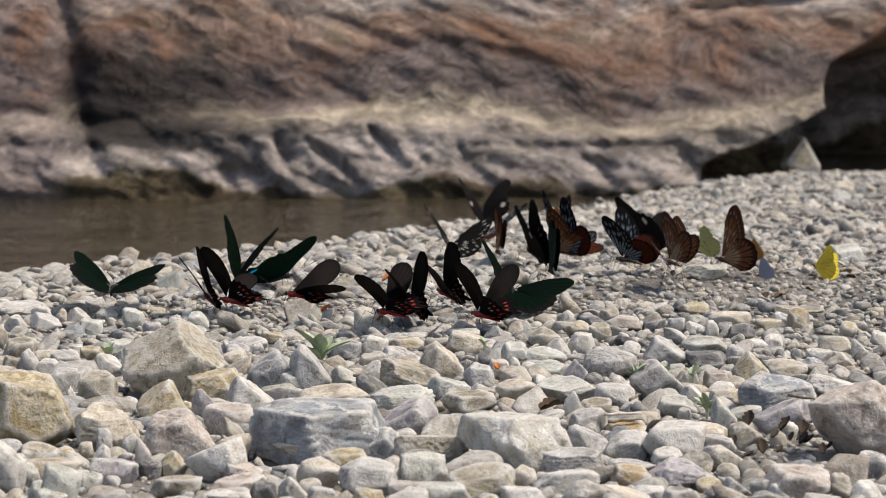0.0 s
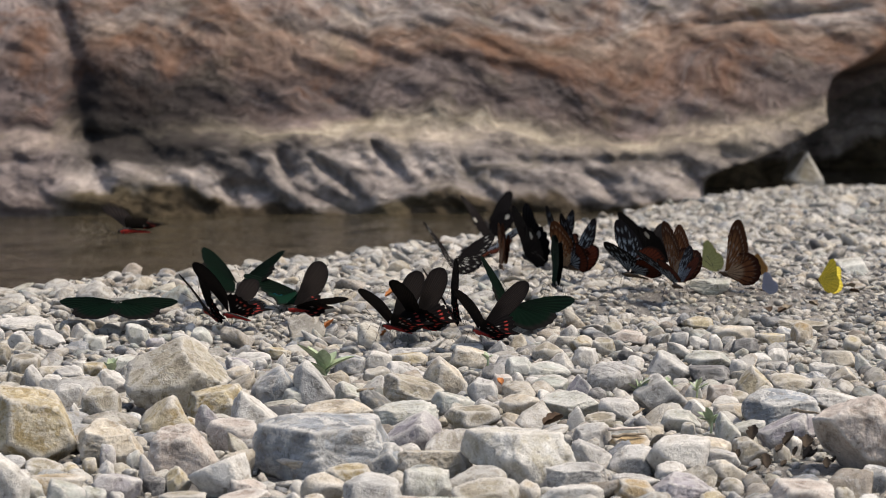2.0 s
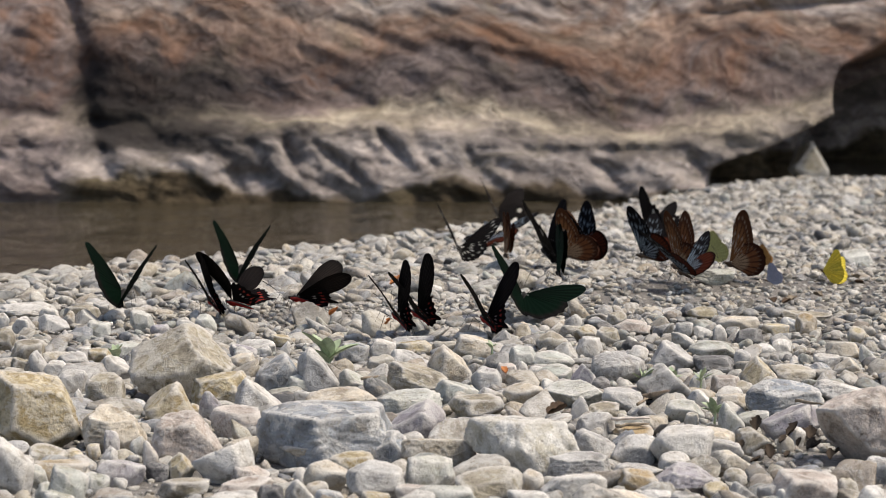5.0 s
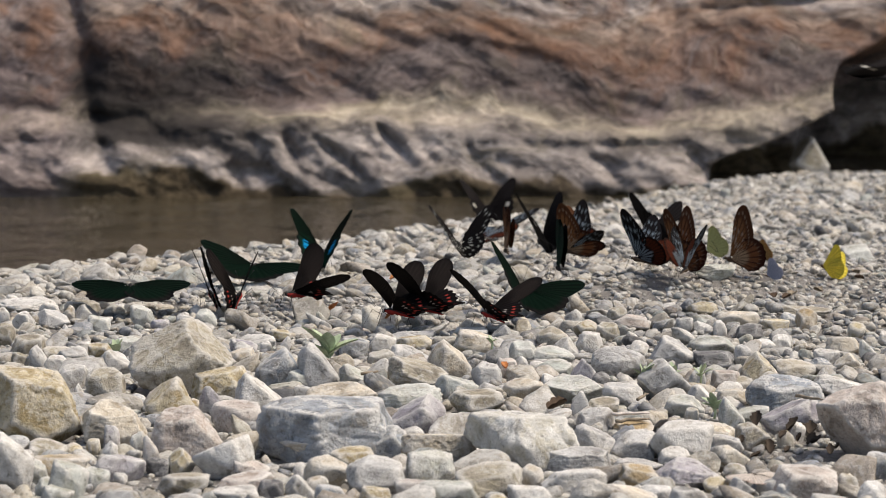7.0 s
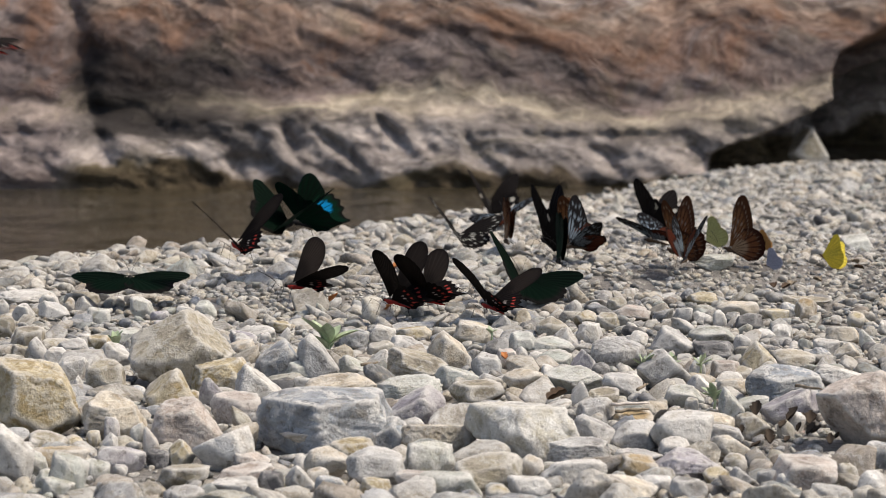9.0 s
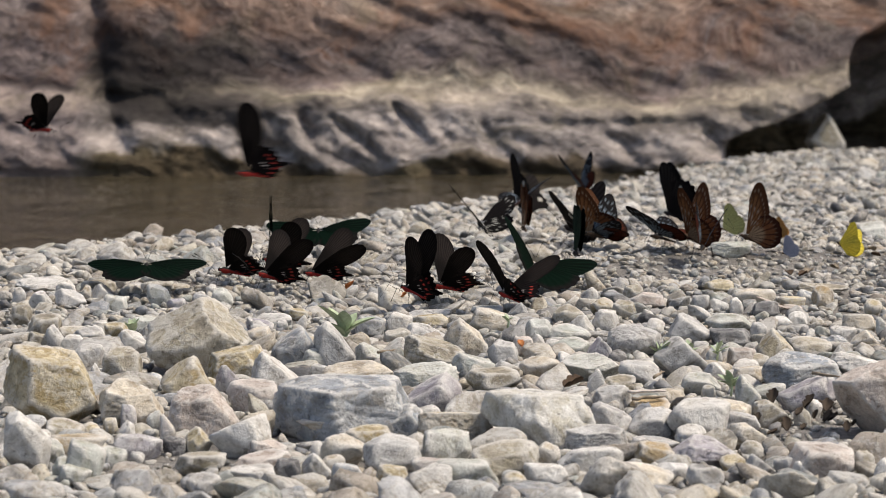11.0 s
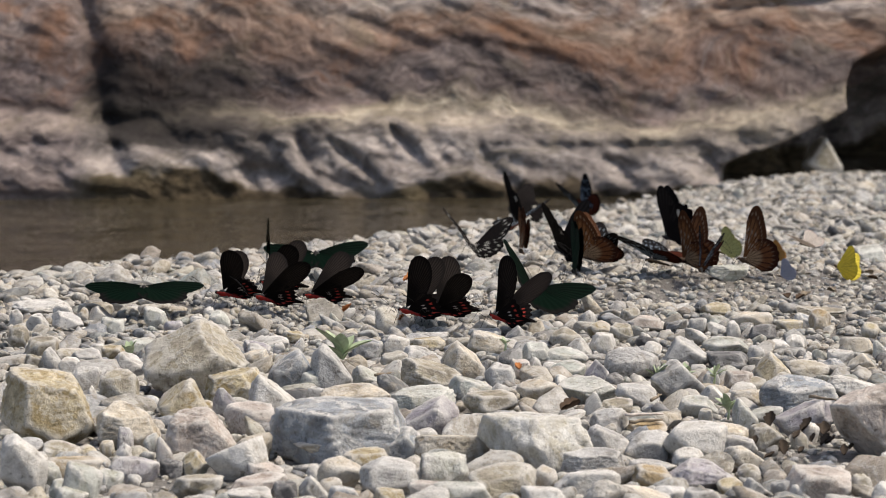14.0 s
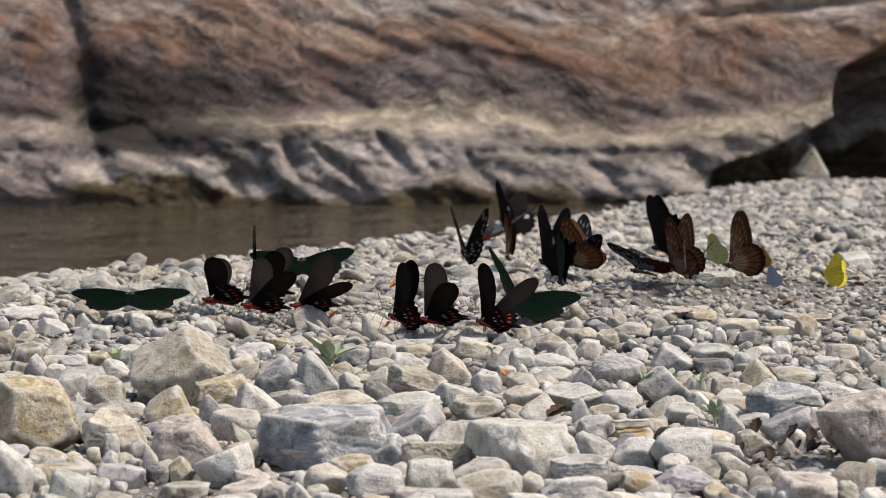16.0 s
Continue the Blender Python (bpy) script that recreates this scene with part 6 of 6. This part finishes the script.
butterfly("yellow", [
    (0.00, 0.457, 3.362, 0.007, 150, 40, 10, 78, 44, 24),
    (7.00, 0.457, 3.362, 0.007, 152, 36, 10, 76, 46, 24),
    (16.00, 0.457, 3.362, 0.007, 150, 40, 10, 78, 44, 24),
])
butterfly("rose", [
    (0.00, 0.621, 3.000, 0.501, 200, 0, 0, 40, 40, 0),
    (9.90, 0.305, 3.000, 0.488, 190, 0, 0, 40, 40, 0),
    (10.00, 0.251, 2.975, 0.447, 191, -2, 5, 68, 68, 0),
    (10.10, 0.198, 2.950, 0.405, 192, -5, 10, 2, 2, 0),
    (10.20, 0.144, 2.925, 0.364, 193, -7, 15, 68, 68, 0),
    (10.30, 0.090, 2.900, 0.322, 195, -10, 20, 40, 40, 0),
    (10.40, 0.017, 2.900, 0.285, 195, -10, 25, 68, 68, 0),
    (10.50, -0.057, 2.900, 0.249, 195, -10, 30, 35, 15, 0),
    (10.60, -0.089, 2.900, 0.224, 194, -7, 24, 2, 2, 0),
    (10.70, -0.121, 2.900, 0.200, 193, -4, 18, 68, 68, 0),
    (10.80, -0.154, 2.900, 0.176, 192, -1, 12, 2, 2, 0),
    (10.90, -0.186, 2.900, 0.152, 191, 2, 6, 68, 68, 0),
    (11.00, -0.219, 2.900, 0.127, 190, 5, 0, 82, 78, 0),
    (11.10, -0.313, 2.900, 0.135, 187, 3, 0, 68, 68, 0),
    (11.20, -0.408, 2.900, 0.144, 185, 2, 0, 2, 2, 0),
    (11.30, -0.503, 2.900, 0.152, 182, 1, 0, 68, 68, 0),
    (11.40, -0.598, 2.900, 0.160, 180, 0, 0, 40, 40, 0),
    (16.00, -0.752, 2.900, 0.218, 180, 0, 0, 40, 40, 0),
])
butterfly("rose", [
    (0.00, -0.993, 4.200, 0.052, 0, 0, 0, 40, 40, 0),
    (9.90, -0.806, 4.200, -0.073, 0, 0, 0, 40, 40, 0),
    (10.00, -0.761, 4.200, -0.068, 0, 0, 0, 68, 68, 0),
    (10.10, -0.717, 4.200, -0.063, 0, 0, 0, 2, 2, 0),
    (10.20, -0.673, 4.200, -0.057, 0, 0, 0, 68, 68, 0),
    (10.30, -0.628, 4.200, -0.052, 0, 0, 0, 40, 40, 0),
    (10.40, -0.625, 4.200, -0.053, 0, 0, 0, 68, 68, 0),
    (10.50, -0.623, 4.200, -0.053, 0, 0, 0, 30, 30, 0),
    (10.60, -0.623, 4.200, -0.027, -2, 0, 0, 2, 2, 0),
    (10.70, -0.623, 4.200, -0.001, -4, 0, 0, 68, 68, 0),
    (10.80, -0.623, 4.200, 0.026, -6, 0, 0, 2, 2, 0),
    (10.90, -0.624, 4.200, 0.052, -8, 0, 0, 68, 68, 0),
    (11.00, -0.624, 4.200, 0.079, 350, 0, 0, 40, 50, 0),
    (11.10, -0.595, 4.200, 0.084, 354, 0, 0, 2, 2, 0),
    (11.20, -0.565, 4.200, 0.090, 358, 0, 0, 68, 68, 0),
    (11.30, -0.536, 4.200, 0.096, 362, 0, 0, 2, 2, 0),
    (11.40, -0.507, 4.200, 0.102, 366, 0, 0, 68, 68, 0),
    (11.50, -0.478, 4.200, 0.107, 10, 0, 0, 5, 5, 0),
    (11.60, -0.450, 4.200, 0.115, 10, 0, 0, 2, 2, 0),
    (11.70, -0.422, 4.200, 0.123, 10, 0, 0, 68, 68, 0),
    (11.80, -0.395, 4.200, 0.131, 10, 0, 0, 2, 2, 0),
    (11.90, -0.367, 4.200, 0.139, 10, 0, 0, 68, 68, 0),
    (12.00, -0.339, 4.200, 0.147, 10, 0, 0, 20, 20, 0),
    (12.10, -0.305, 4.200, 0.138, 6, 0, 0, 2, 2, 0),
    (12.20, -0.271, 4.200, 0.128, 2, 0, 0, 68, 68, 0),
    (12.30, -0.237, 4.200, 0.119, -2, 0, 0, 2, 2, 0),
    (12.40, -0.203, 4.200, 0.110, -6, 0, 0, 68, 68, 0),
    (12.50, -0.169, 4.200, 0.100, 350, 0, 0, 55, 45, 0),
    (12.60, -0.183, 4.200, 0.122, 376, 0, 0, 2, 2, 0),
    (12.70, -0.196, 4.200, 0.143, 402, 0, 0, 68, 68, 0),
    (12.80, -0.210, 4.200, 0.165, 428, 0, 0, 2, 2, 0),
    (12.90, -0.223, 4.200, 0.187, 454, 0, 0, 68, 68, 0),
    (13.00, -0.236, 4.200, 0.209, 120, 0, 0, 5, 5, 0),
    (13.10, -0.243, 4.200, 0.255, 120, 0, 0, 68, 68, 0),
    (13.20, -0.250, 4.200, 0.302, 120, 0, 0, 2, 2, 0),
    (13.30, -0.257, 4.200, 0.348, 120, 0, 0, 68, 68, 0),
    (13.40, -0.264, 4.200, 0.395, 120, 0, 0, 40, 40, 0),
    (16.00, -0.237, 4.200, 0.563, 120, 0, 0, 40, 40, 0),
])
butterfly("black", [
    (0.00, 0.820, 3.600, 0.382, 180, 0, 0, 40, 40, 0),
    (3.10, 0.560, 3.600, 0.403, 90, 0, 0, 40, 40, 0),
    (6.20, 0.301, 3.600, 0.424, 0, 0, 0, 40, 40, 0),
    (6.30, 0.323, 3.600, 0.398, 0, 0, 0, 68, 68, 0),
    (6.40, 0.346, 3.600, 0.372, 0, 0, 0, 2, 2, 0),
    (6.50, 0.368, 3.600, 0.346, 0, 0, 0, 68, 68, 0),
    (6.60, 0.390, 3.600, 0.320, 0, 0, 0, 2, 2, 0),
    (6.70, 0.413, 3.600, 0.294, 0, 0, 0, 68, 68, 0),
    (6.80, 0.435, 3.600, 0.268, 0, 0, 0, 5, 5, 0),
    (6.90, 0.500, 3.600, 0.241, 0, 0, 0, 68, 68, 0),
    (7.00, 0.565, 3.600, 0.215, 0, 0, 0, 15, 15, 0),
    (7.10, 0.608, 3.600, 0.207, -45, 0, 0, 68, 68, 0),
    (7.20, 0.651, 3.600, 0.200, -90, 0, 0, 2, 2, 0),
    (7.30, 0.694, 3.600, 0.192, -135, 0, 0, 68, 68, 0),
    (7.40, 0.737, 3.600, 0.185, 180, 0, 0, 40, 40, 0),
    (7.50, 0.713, 3.600, 0.189, 180, 0, 0, 2, 2, 0),
    (7.60, 0.689, 3.600, 0.192, 180, 0, 0, 68, 68, 0),
    (7.70, 0.665, 3.600, 0.196, 180, 0, 0, 40, 40, 0),
    (7.80, 0.567, 3.600, 0.196, 176, 6, 0, 2, 2, 0),
    (7.90, 0.468, 3.600, 0.197, 173, 13, 0, 68, 68, 0),
    (8.00, 0.369, 3.600, 0.197, 170, 20, 0, 55, 55, 0),
    (8.10, 0.270, 3.600, 0.206, 175, 10, 0, 68, 68, 0),
    (8.20, 0.170, 3.600, 0.215, 180, 0, 0, 5, 10, 0),
    (8.30, 0.138, 3.600, 0.261, 180, 0, 0, 2, 2, 0),
    (8.40, 0.107, 3.600, 0.308, 180, 0, 0, 68, 68, 0),
    (8.50, 0.075, 3.600, 0.354, 180, 0, 0, 2, 2, 0),
    (8.60, 0.043, 3.600, 0.401, 180, 0, 0, 68, 68, 0),
    (8.70, 0.011, 3.600, 0.447, 180, 0, 0, 40, 40, 0),
    (16.00, 0.013, 3.600, 0.679, 180, 0, 0, 40, 40, 0),
])
butterfly("moth", [
    (0.00, 0.108, 2.300, -0.170, 120, 0, 0, 40, 40, 0),
    (2.20, 0.108, 2.400, -0.121, 120, 0, 0, 40, 40, 0),
    (2.30, 0.092, 2.517, -0.063, 116, 6, 0, 2, 2, 0),
    (2.40, 0.077, 2.633, -0.005, 113, 13, 0, 68, 68, 0),
    (2.50, 0.062, 2.750, 0.053, 110, 20, 0, 45, 20, 0),
    (2.60, 0.069, 2.712, 0.044, 107, 15, 0, 68, 68, 0),
    (2.70, 0.077, 2.675, 0.035, 105, 10, 0, 2, 2, 0),
    (2.80, 0.085, 2.638, 0.026, 102, 5, 0, 68, 68, 0),
    (2.90, 0.092, 2.600, 0.017, 100, 0, 0, 45, 20, 0),
    (3.00, 0.090, 2.547, 0.014, 108, 1, 0, 68, 68, 5),
    (3.10, 0.088, 2.494, 0.012, 117, 3, -1, 2, 2, 10),
    (3.20, 0.086, 2.441, 0.009, 126, 5, -1, 68, 68, 15),
    (3.30, 0.084, 2.388, 0.007, 135, 7, -2, -5, -1, 21),
    (4.00, 0.084, 2.388, 0.007, 135, 7, -2, -5, -1, 21),
    (4.10, 0.097, 2.407, 0.005, 113, 5, -1, 68, 68, 17),
    (4.20, 0.110, 2.425, 0.004, 90, 4, -1, 2, 2, 14),
    (4.30, 0.123, 2.444, 0.002, 67, 3, -1, 68, 68, 10),
    (4.40, 0.136, 2.463, 0.000, 45, 2, 0, 2, 2, 7),
    (4.50, 0.149, 2.481, -0.001, 22, 1, 0, 68, 68, 3),
    (4.60, 0.161, 2.500, -0.003, 0, 0, 0, 40, 40, 0),
    (5.70, 0.195, 2.263, 0.002, 64, 4, 2, 17, 17, 11),
    (6.80, 0.229, 2.026, 0.007, 129, 8, 4, -5, -5, 22),
    (7.50, 0.229, 2.026, 0.007, 129, 8, 4, -5, -5, 22),
    (8.20, 0.229, 2.026, 0.007, 129, 8, 4, -5, -5, 22),
    (9.50, 0.311, 2.500, -0.022, 90, 0, 0, 40, 40, 0),
    (10.50, 0.331, 2.838, 0.007, 113, 6, 7, 11, -5, 11),
    (12.50, 0.309, 2.740, 0.007, 111, 5, 7, 9, -5, 7),
    (13.20, 0.309, 2.740, 0.007, 111, 5, 7, 9, -5, 7),
    (13.30, 0.322, 2.793, 0.014, 106, 3, 5, 68, 68, 5),
    (13.40, 0.335, 2.845, 0.021, 100, 2, 3, 2, 2, 3),
    (13.50, 0.349, 2.898, 0.027, 95, 1, 1, 68, 68, 1),
    (13.60, 0.362, 2.950, 0.034, 90, 0, 0, 30, 30, 0),
    (13.70, 0.368, 2.988, 0.042, 102, 2, 0, 68, 68, 0),
    (13.80, 0.374, 3.025, 0.049, 115, 5, 0, 2, 2, 0),
    (13.90, 0.380, 3.062, 0.057, 127, 7, 0, 68, 68, 0),
    (14.00, 0.386, 3.100, 0.064, 140, 10, 0, 25, 25, 0),
    (14.10, 0.363, 3.097, 0.053, 131, 8, 0, 2, 2, 1),
    (14.20, 0.340, 3.095, 0.041, 123, 7, 0, 68, 68, 2),
    (14.30, 0.317, 3.092, 0.030, 115, 6, 1, 2, 2, 3),
    (14.40, 0.295, 3.089, 0.018, 107, 5, 1, 68, 68, 5),
    (14.50, 0.272, 3.087, 0.007, 99, 3, 2, 34, -5, 6),
    (16.00, 0.268, 3.045, 0.007, 104, 6, 2, -5, -3, 10),
])

# ---- plants and litter on the bar ----


def blade_mesh(name, length, wide, mat, curl=0.25, fold=0.25, ragged=0.0, seed=0, thick=0.0006):
    """A leaf with a midrib fold, a curl along its length and a little thickness."""
    rng = np.random.default_rng(seed)
    na, vs, fs = 12, [], []
    for layer in (0.0, -thick):
        for i in range(na):
            q = i / (na - 1)
            w = wide * 0.5 * math.sin(math.pi * min(1.0, 0.08 + q * 0.92)) ** 0.8 * (1 + ragged * rng.uniform(-1, 1))
            for s in (-1, -0.5, 0, 0.5, 1):
                vs.append((s * w, q * length, layer + curl * length * q * q + fold * abs(s) * w + ragged * 0.1 * wide * rng.uniform(-1, 1)))
    for o in (0, na * 5):
        for i in range(na - 1):
            for j in range(4):
                f = (o + i * 5 + j, o + i * 5 + j + 1, o + (i + 1) * 5 + j + 1, o + (i + 1) * 5 + j)
                fs.append(f if o == 0 else f[::-1])
    me = bpy.data.meshes.new(name)
    me.from_pydata(vs, [], fs)
    me.polygons.foreach_set("use_smooth", [True] * len(me.polygons))
    me.materials.append(mat)
    return me


def seedling(x, y, size, leaves, seed, label, mat=LEAF, narrow=0.58):
    rng = np.random.default_rng(seed)
    root = new("seedling")
    root.empty_display_size = 0.01
    root.matrix_basis = pose(x, y, ground_z(x, y) + 0.014)
    tagged(root, label, "plant", group="seedlings between the stones")
    part("stem", tube("stem", [(0, 0, -0.006), (0.001, 0, size * 0.15), (0.0, 0.001, size * 0.42)], [0.0012, 0.0010, 0.0007], mat), root)
    for k in range(leaves):
        n = size * rng.uniform(0.6, 1.0)
        leaf = part("leaf", blade_mesh("leaf", n, n * narrow, mat, rng.uniform(-0.25, 0.1), 0.3, 0.05, seed + k), root)
        leaf.matrix_basis = pose(0, 0, size * (0.10 + 0.30 * k / leaves), rng.uniform(18, 72), 0, 137 * k + rng.uniform(-20, 20))


def litter(name, x, y, z, length, wide, mat, turn, label, category, seed=0, tip=10, curl=0.5, fold=0.7, ragged=0.35):
    ob = new(name, blade_mesh(name, length, wide, mat, curl, fold, ragged, seed, 0.0012))
    ob.matrix_basis = pose(x, y, ground_z(x, y) + z, tip, 0, turn)
    tagged(ob, label, category)
    return ob


def twig(x, y, z, length, turn, mat, label, seed):
    rng = np.random.default_rng(seed)
    pts = [(q * length, 0.010 * length * rng.normal(), 0.012 * length * rng.normal()) for q in np.linspace(0, 1, 7)]
    ob = new("twig", tube("twig", pts, [0.0015, 0.0014, 0.0014, 0.0012, 0.0012, 0.0009, 0.0006], mat, 7))
    ob.matrix_basis = pose(x, y, ground_z(x, y) + z, 0, 0, turn)
    tagged(ob, label, "twig")


seedling(-0.107, 2.576, 0.036, 7, 3, "grey-green seedling with soft oval leaves between cobbles")
seedling(-0.310, 2.622, 0.016, 5, 4, "tiny green seedling between pale stones")
seedling(0.180, 2.471, 0.018, 8, 5, "small sprig with tiny dark leaves among stones", LEAF, 0.3)
seedling(0.226, 2.300, 0.015, 12, 6, "dusty sprig with small pale green leaves", LEAF, 0.45)
seedling(0.233, 2.503, 0.014, 6, 7, "small sprig with tiny dark leaves among stones", LEAF, 0.3)
seedling(0.047, 2.676, 0.010, 4, 8, "tiny green seedling between pale stones")
seedling(0.208, 2.503, 0.012, 5, 18, "tiny green seedling between pale stones")
litter("dry_leaf", -0.126, 2.992, 0.010, 0.015, 0.009, DRY_LEAF, -75, "curled orange dry leaf on the gravel", "leaf", 1)
litter("dry_leaf", -0.062, 3.253, 0.014, 0.016, 0.010, DRY_LEAF, -60, "curled orange dry leaf on the gravel", "leaf", 2)
litter("dry_leaf", 0.057, 2.517, 0.016, 0.007, 0.006, DRY_LEAF, 20, "crumb of orange dry leaf on a stone", "leaf", 3)
litter("dry_leaf", -0.069, 2.911, 0.008, 0.016, 0.010, DRY_LEAF, -80, "curled orange dry leaf on the gravel", "leaf", 9)
litter("dead_leaf", 0.086, 2.271, 0.022, 0.018, 0.016, BODY_BROWN, -70, "dark curled dead leaf on a cobble", "leaf", 4, 8, 0.2)
litter("dead_leaf", 0.380, 3.105, 0.008, 0.012, 0.010, BODY_BROWN, -60, "crumbled brown dead leaf on damp silt", "leaf", 20, 5, 0.15)
litter("dead_leaf", 0.394, 3.141, 0.008, 0.012, 0.010, TWIG, -23, "crumbled brown dead leaf on damp silt", "leaf", 21, 5, 0.15)
litter("dead_leaf", 0.372, 3.115, 0.008, 0.012, 0.010, BODY_BROWN, 14, "crumbled brown dead leaf on damp silt", "leaf", 22, 5, 0.15)
litter("dead_leaf", 0.435, 3.183, 0.008, 0.012, 0.010, TWIG, 51, "crumbled brown dead leaf on damp silt", "leaf", 23, 5, 0.15)
litter("dead_leaf", 0.501, 3.304, 0.008, 0.012, 0.010, BODY_BROWN, 88, "crumbled brown dead leaf on damp silt", "leaf", 24, 5, 0.15)
litter("dead_leaf", 0.505, 3.373, 0.008, 0.012, 0.010, TWIG, 125, "crumbled brown dead leaf on damp silt", "leaf", 25, 5, 0.15)
litter("dead_leaf", -0.015, 3.141, 0.008, 0.012, 0.010, BODY_BROWN, 162, "crumbled brown dead leaf on damp silt", "leaf", 26, 5, 0.15)
litter("dead_leaf", 0.239, 2.144, 0.005, 0.009, 0.006, HUMUS, -73, "dark crumpled dead leaf in the silt between stones", "leaf", 40, 1, 0.5)
litter("dead_leaf", 0.255, 2.259, 0.010, 0.012, 0.009, HUMUS, -34, "dark crumpled dead leaf in the silt between stones", "leaf", 41, 33, 0.5)
litter("dead_leaf", 0.269, 2.169, 0.005, 0.007, 0.005, HUMUS, -36, "dark crumpled dead leaf in the silt between stones", "leaf", 42, 1, 0.5)
litter("dead_leaf", 0.298, 2.243, 0.006, 0.012, 0.009, HUMUS, -11, "dark crumpled dead leaf in the silt between stones", "leaf", 43, 18, 0.5)
litter("dead_leaf", 0.278, 2.232, 0.011, 0.013, 0.009, HUMUS, -68, "dark crumpled dead leaf in the silt between stones", "leaf", 44, 21, 0.5)
litter("dead_leaf", 0.282, 2.201, 0.008, 0.007, 0.005, HUMUS, -68, "dark crumpled dead leaf in the silt between stones", "leaf", 45, 35, 0.5)
litter("dead_leaf", 0.299, 2.131, 0.010, 0.008, 0.006, HUMUS, -11, "dark crumpled dead leaf in the silt between stones", "leaf", 46, 32, 0.5)
litter("dead_leaf", 0.235, 2.189, 0.008, 0.008, 0.006, HUMUS, -31, "dark crumpled dead leaf in the silt between stones", "leaf", 47, 19, 0.5)
litter("dead_leaf", 0.241, 2.242, 0.008, 0.007, 0.005, HUMUS, -19, "dark crumpled dead leaf in the silt between stones", "leaf", 48, 33, 0.5)
litter("dead_leaf", 0.268, 2.196, 0.012, 0.009, 0.006, HUMUS, -40, "dark crumpled dead leaf in the silt between stones", "leaf", 49, 4, 0.5)
litter("dead_leaf", 0.256, 2.158, 0.006, 0.011, 0.008, HUMUS, 1, "dark crumpled dead leaf in the silt between stones", "leaf", 50, 27, 0.5)
litter("dead_leaf", 0.290, 2.175, 0.011, 0.010, 0.007, HUMUS, -65, "dark crumpled dead leaf in the silt between stones", "leaf", 51, 3, 0.5)
litter("dead_leaf", 0.286, 2.169, 0.011, 0.011, 0.007, HUMUS, -59, "dark crumpled dead leaf in the silt between stones", "leaf", 52, 21, 0.5)
litter("dead_leaf", 0.308, 2.171, 0.007, 0.006, 0.004, HUMUS, -69, "dark crumpled dead leaf in the silt between stones", "leaf", 53, 18, 0.5)
litter("dead_leaf", 0.288, 2.264, 0.006, 0.006, 0.004, HUMUS, -51, "dark crumpled dead leaf in the silt between stones", "leaf", 54, 26, 0.5)
litter("dead_leaf", 0.301, 2.252, 0.005, 0.011, 0.008, HUMUS, 68, "dark crumpled dead leaf in the silt between stones", "leaf", 55, 12, 0.5)
twig(0.138, 2.264, 0.018, 0.032, 6, SCRAP, "short pale dry stick lying on cobbles", 1)
twig(0.141, 2.255, 0.014, 0.030, 20, TWIG, "thin dark dry twig among cobbles", 2)
twig(0.167, 2.363, 0.015, 0.030, 70, TWIG, "thin dark dry twig among cobbles", 3)
twig(0.292, 2.286, 0.030, 0.030, -50, TWIG, "thin dark dry twig among cobbles", 4)
twig(-0.074, 2.506, 0.015, 0.025, 30, TWIG, "thin dark dry twig among cobbles", 5)


def foot_boulder(x, y, wide, high, seed):
    """A block fallen at the foot of the cliff."""
    ob = new("boulder", rock_mesh("boulder", *rock_shape(np.random.default_rng(seed), 4, "spike"), STONE["drab"]))
    ob.matrix_basis = pose(x, y, -0.27 + high * 0.5, 0, 0, 10) @ Matrix.Diagonal((wide * 0.5, wide * 0.45, high * 0.5, 1))
    tagged(ob, "drab block of rock fallen at the cliff foot", "boulder")


foot_boulder(1.060, 8.10, 0.115, 0.120, 27)


def motions():
    """Key every butterfly, and the lift of its wings."""
    for root, left, right, n, rows in SWARM:
        walk(root, [(t, pose(x, y, z) @ pose(0, 0, 0, 0, 0, head - 90) @ pose(0, 0, 0, pitch, roll, 0)) for t, x, y, z, head, pitch, roll, a, b, c in rows])
        up = 0.0155 * n / 0.06
        for side, (fore, hind) in ((-1, left), (1, right)):
            walk(fore, [(r[0], pose(side * 0.002, 0.004 * n / 0.06, up, 0, -side * r[7 if side < 0 else 8], 0) @ pose(0, 0, 0, 0, 0, -side * r[9])) for r in rows])
            walk(hind, [(r[0], pose(0, -0.0025 * n / 0.06, -0.0007, 0, 0, side * (0.75 if r[9] > 0 else 0.35) * r[9])) for r in rows])


motions()
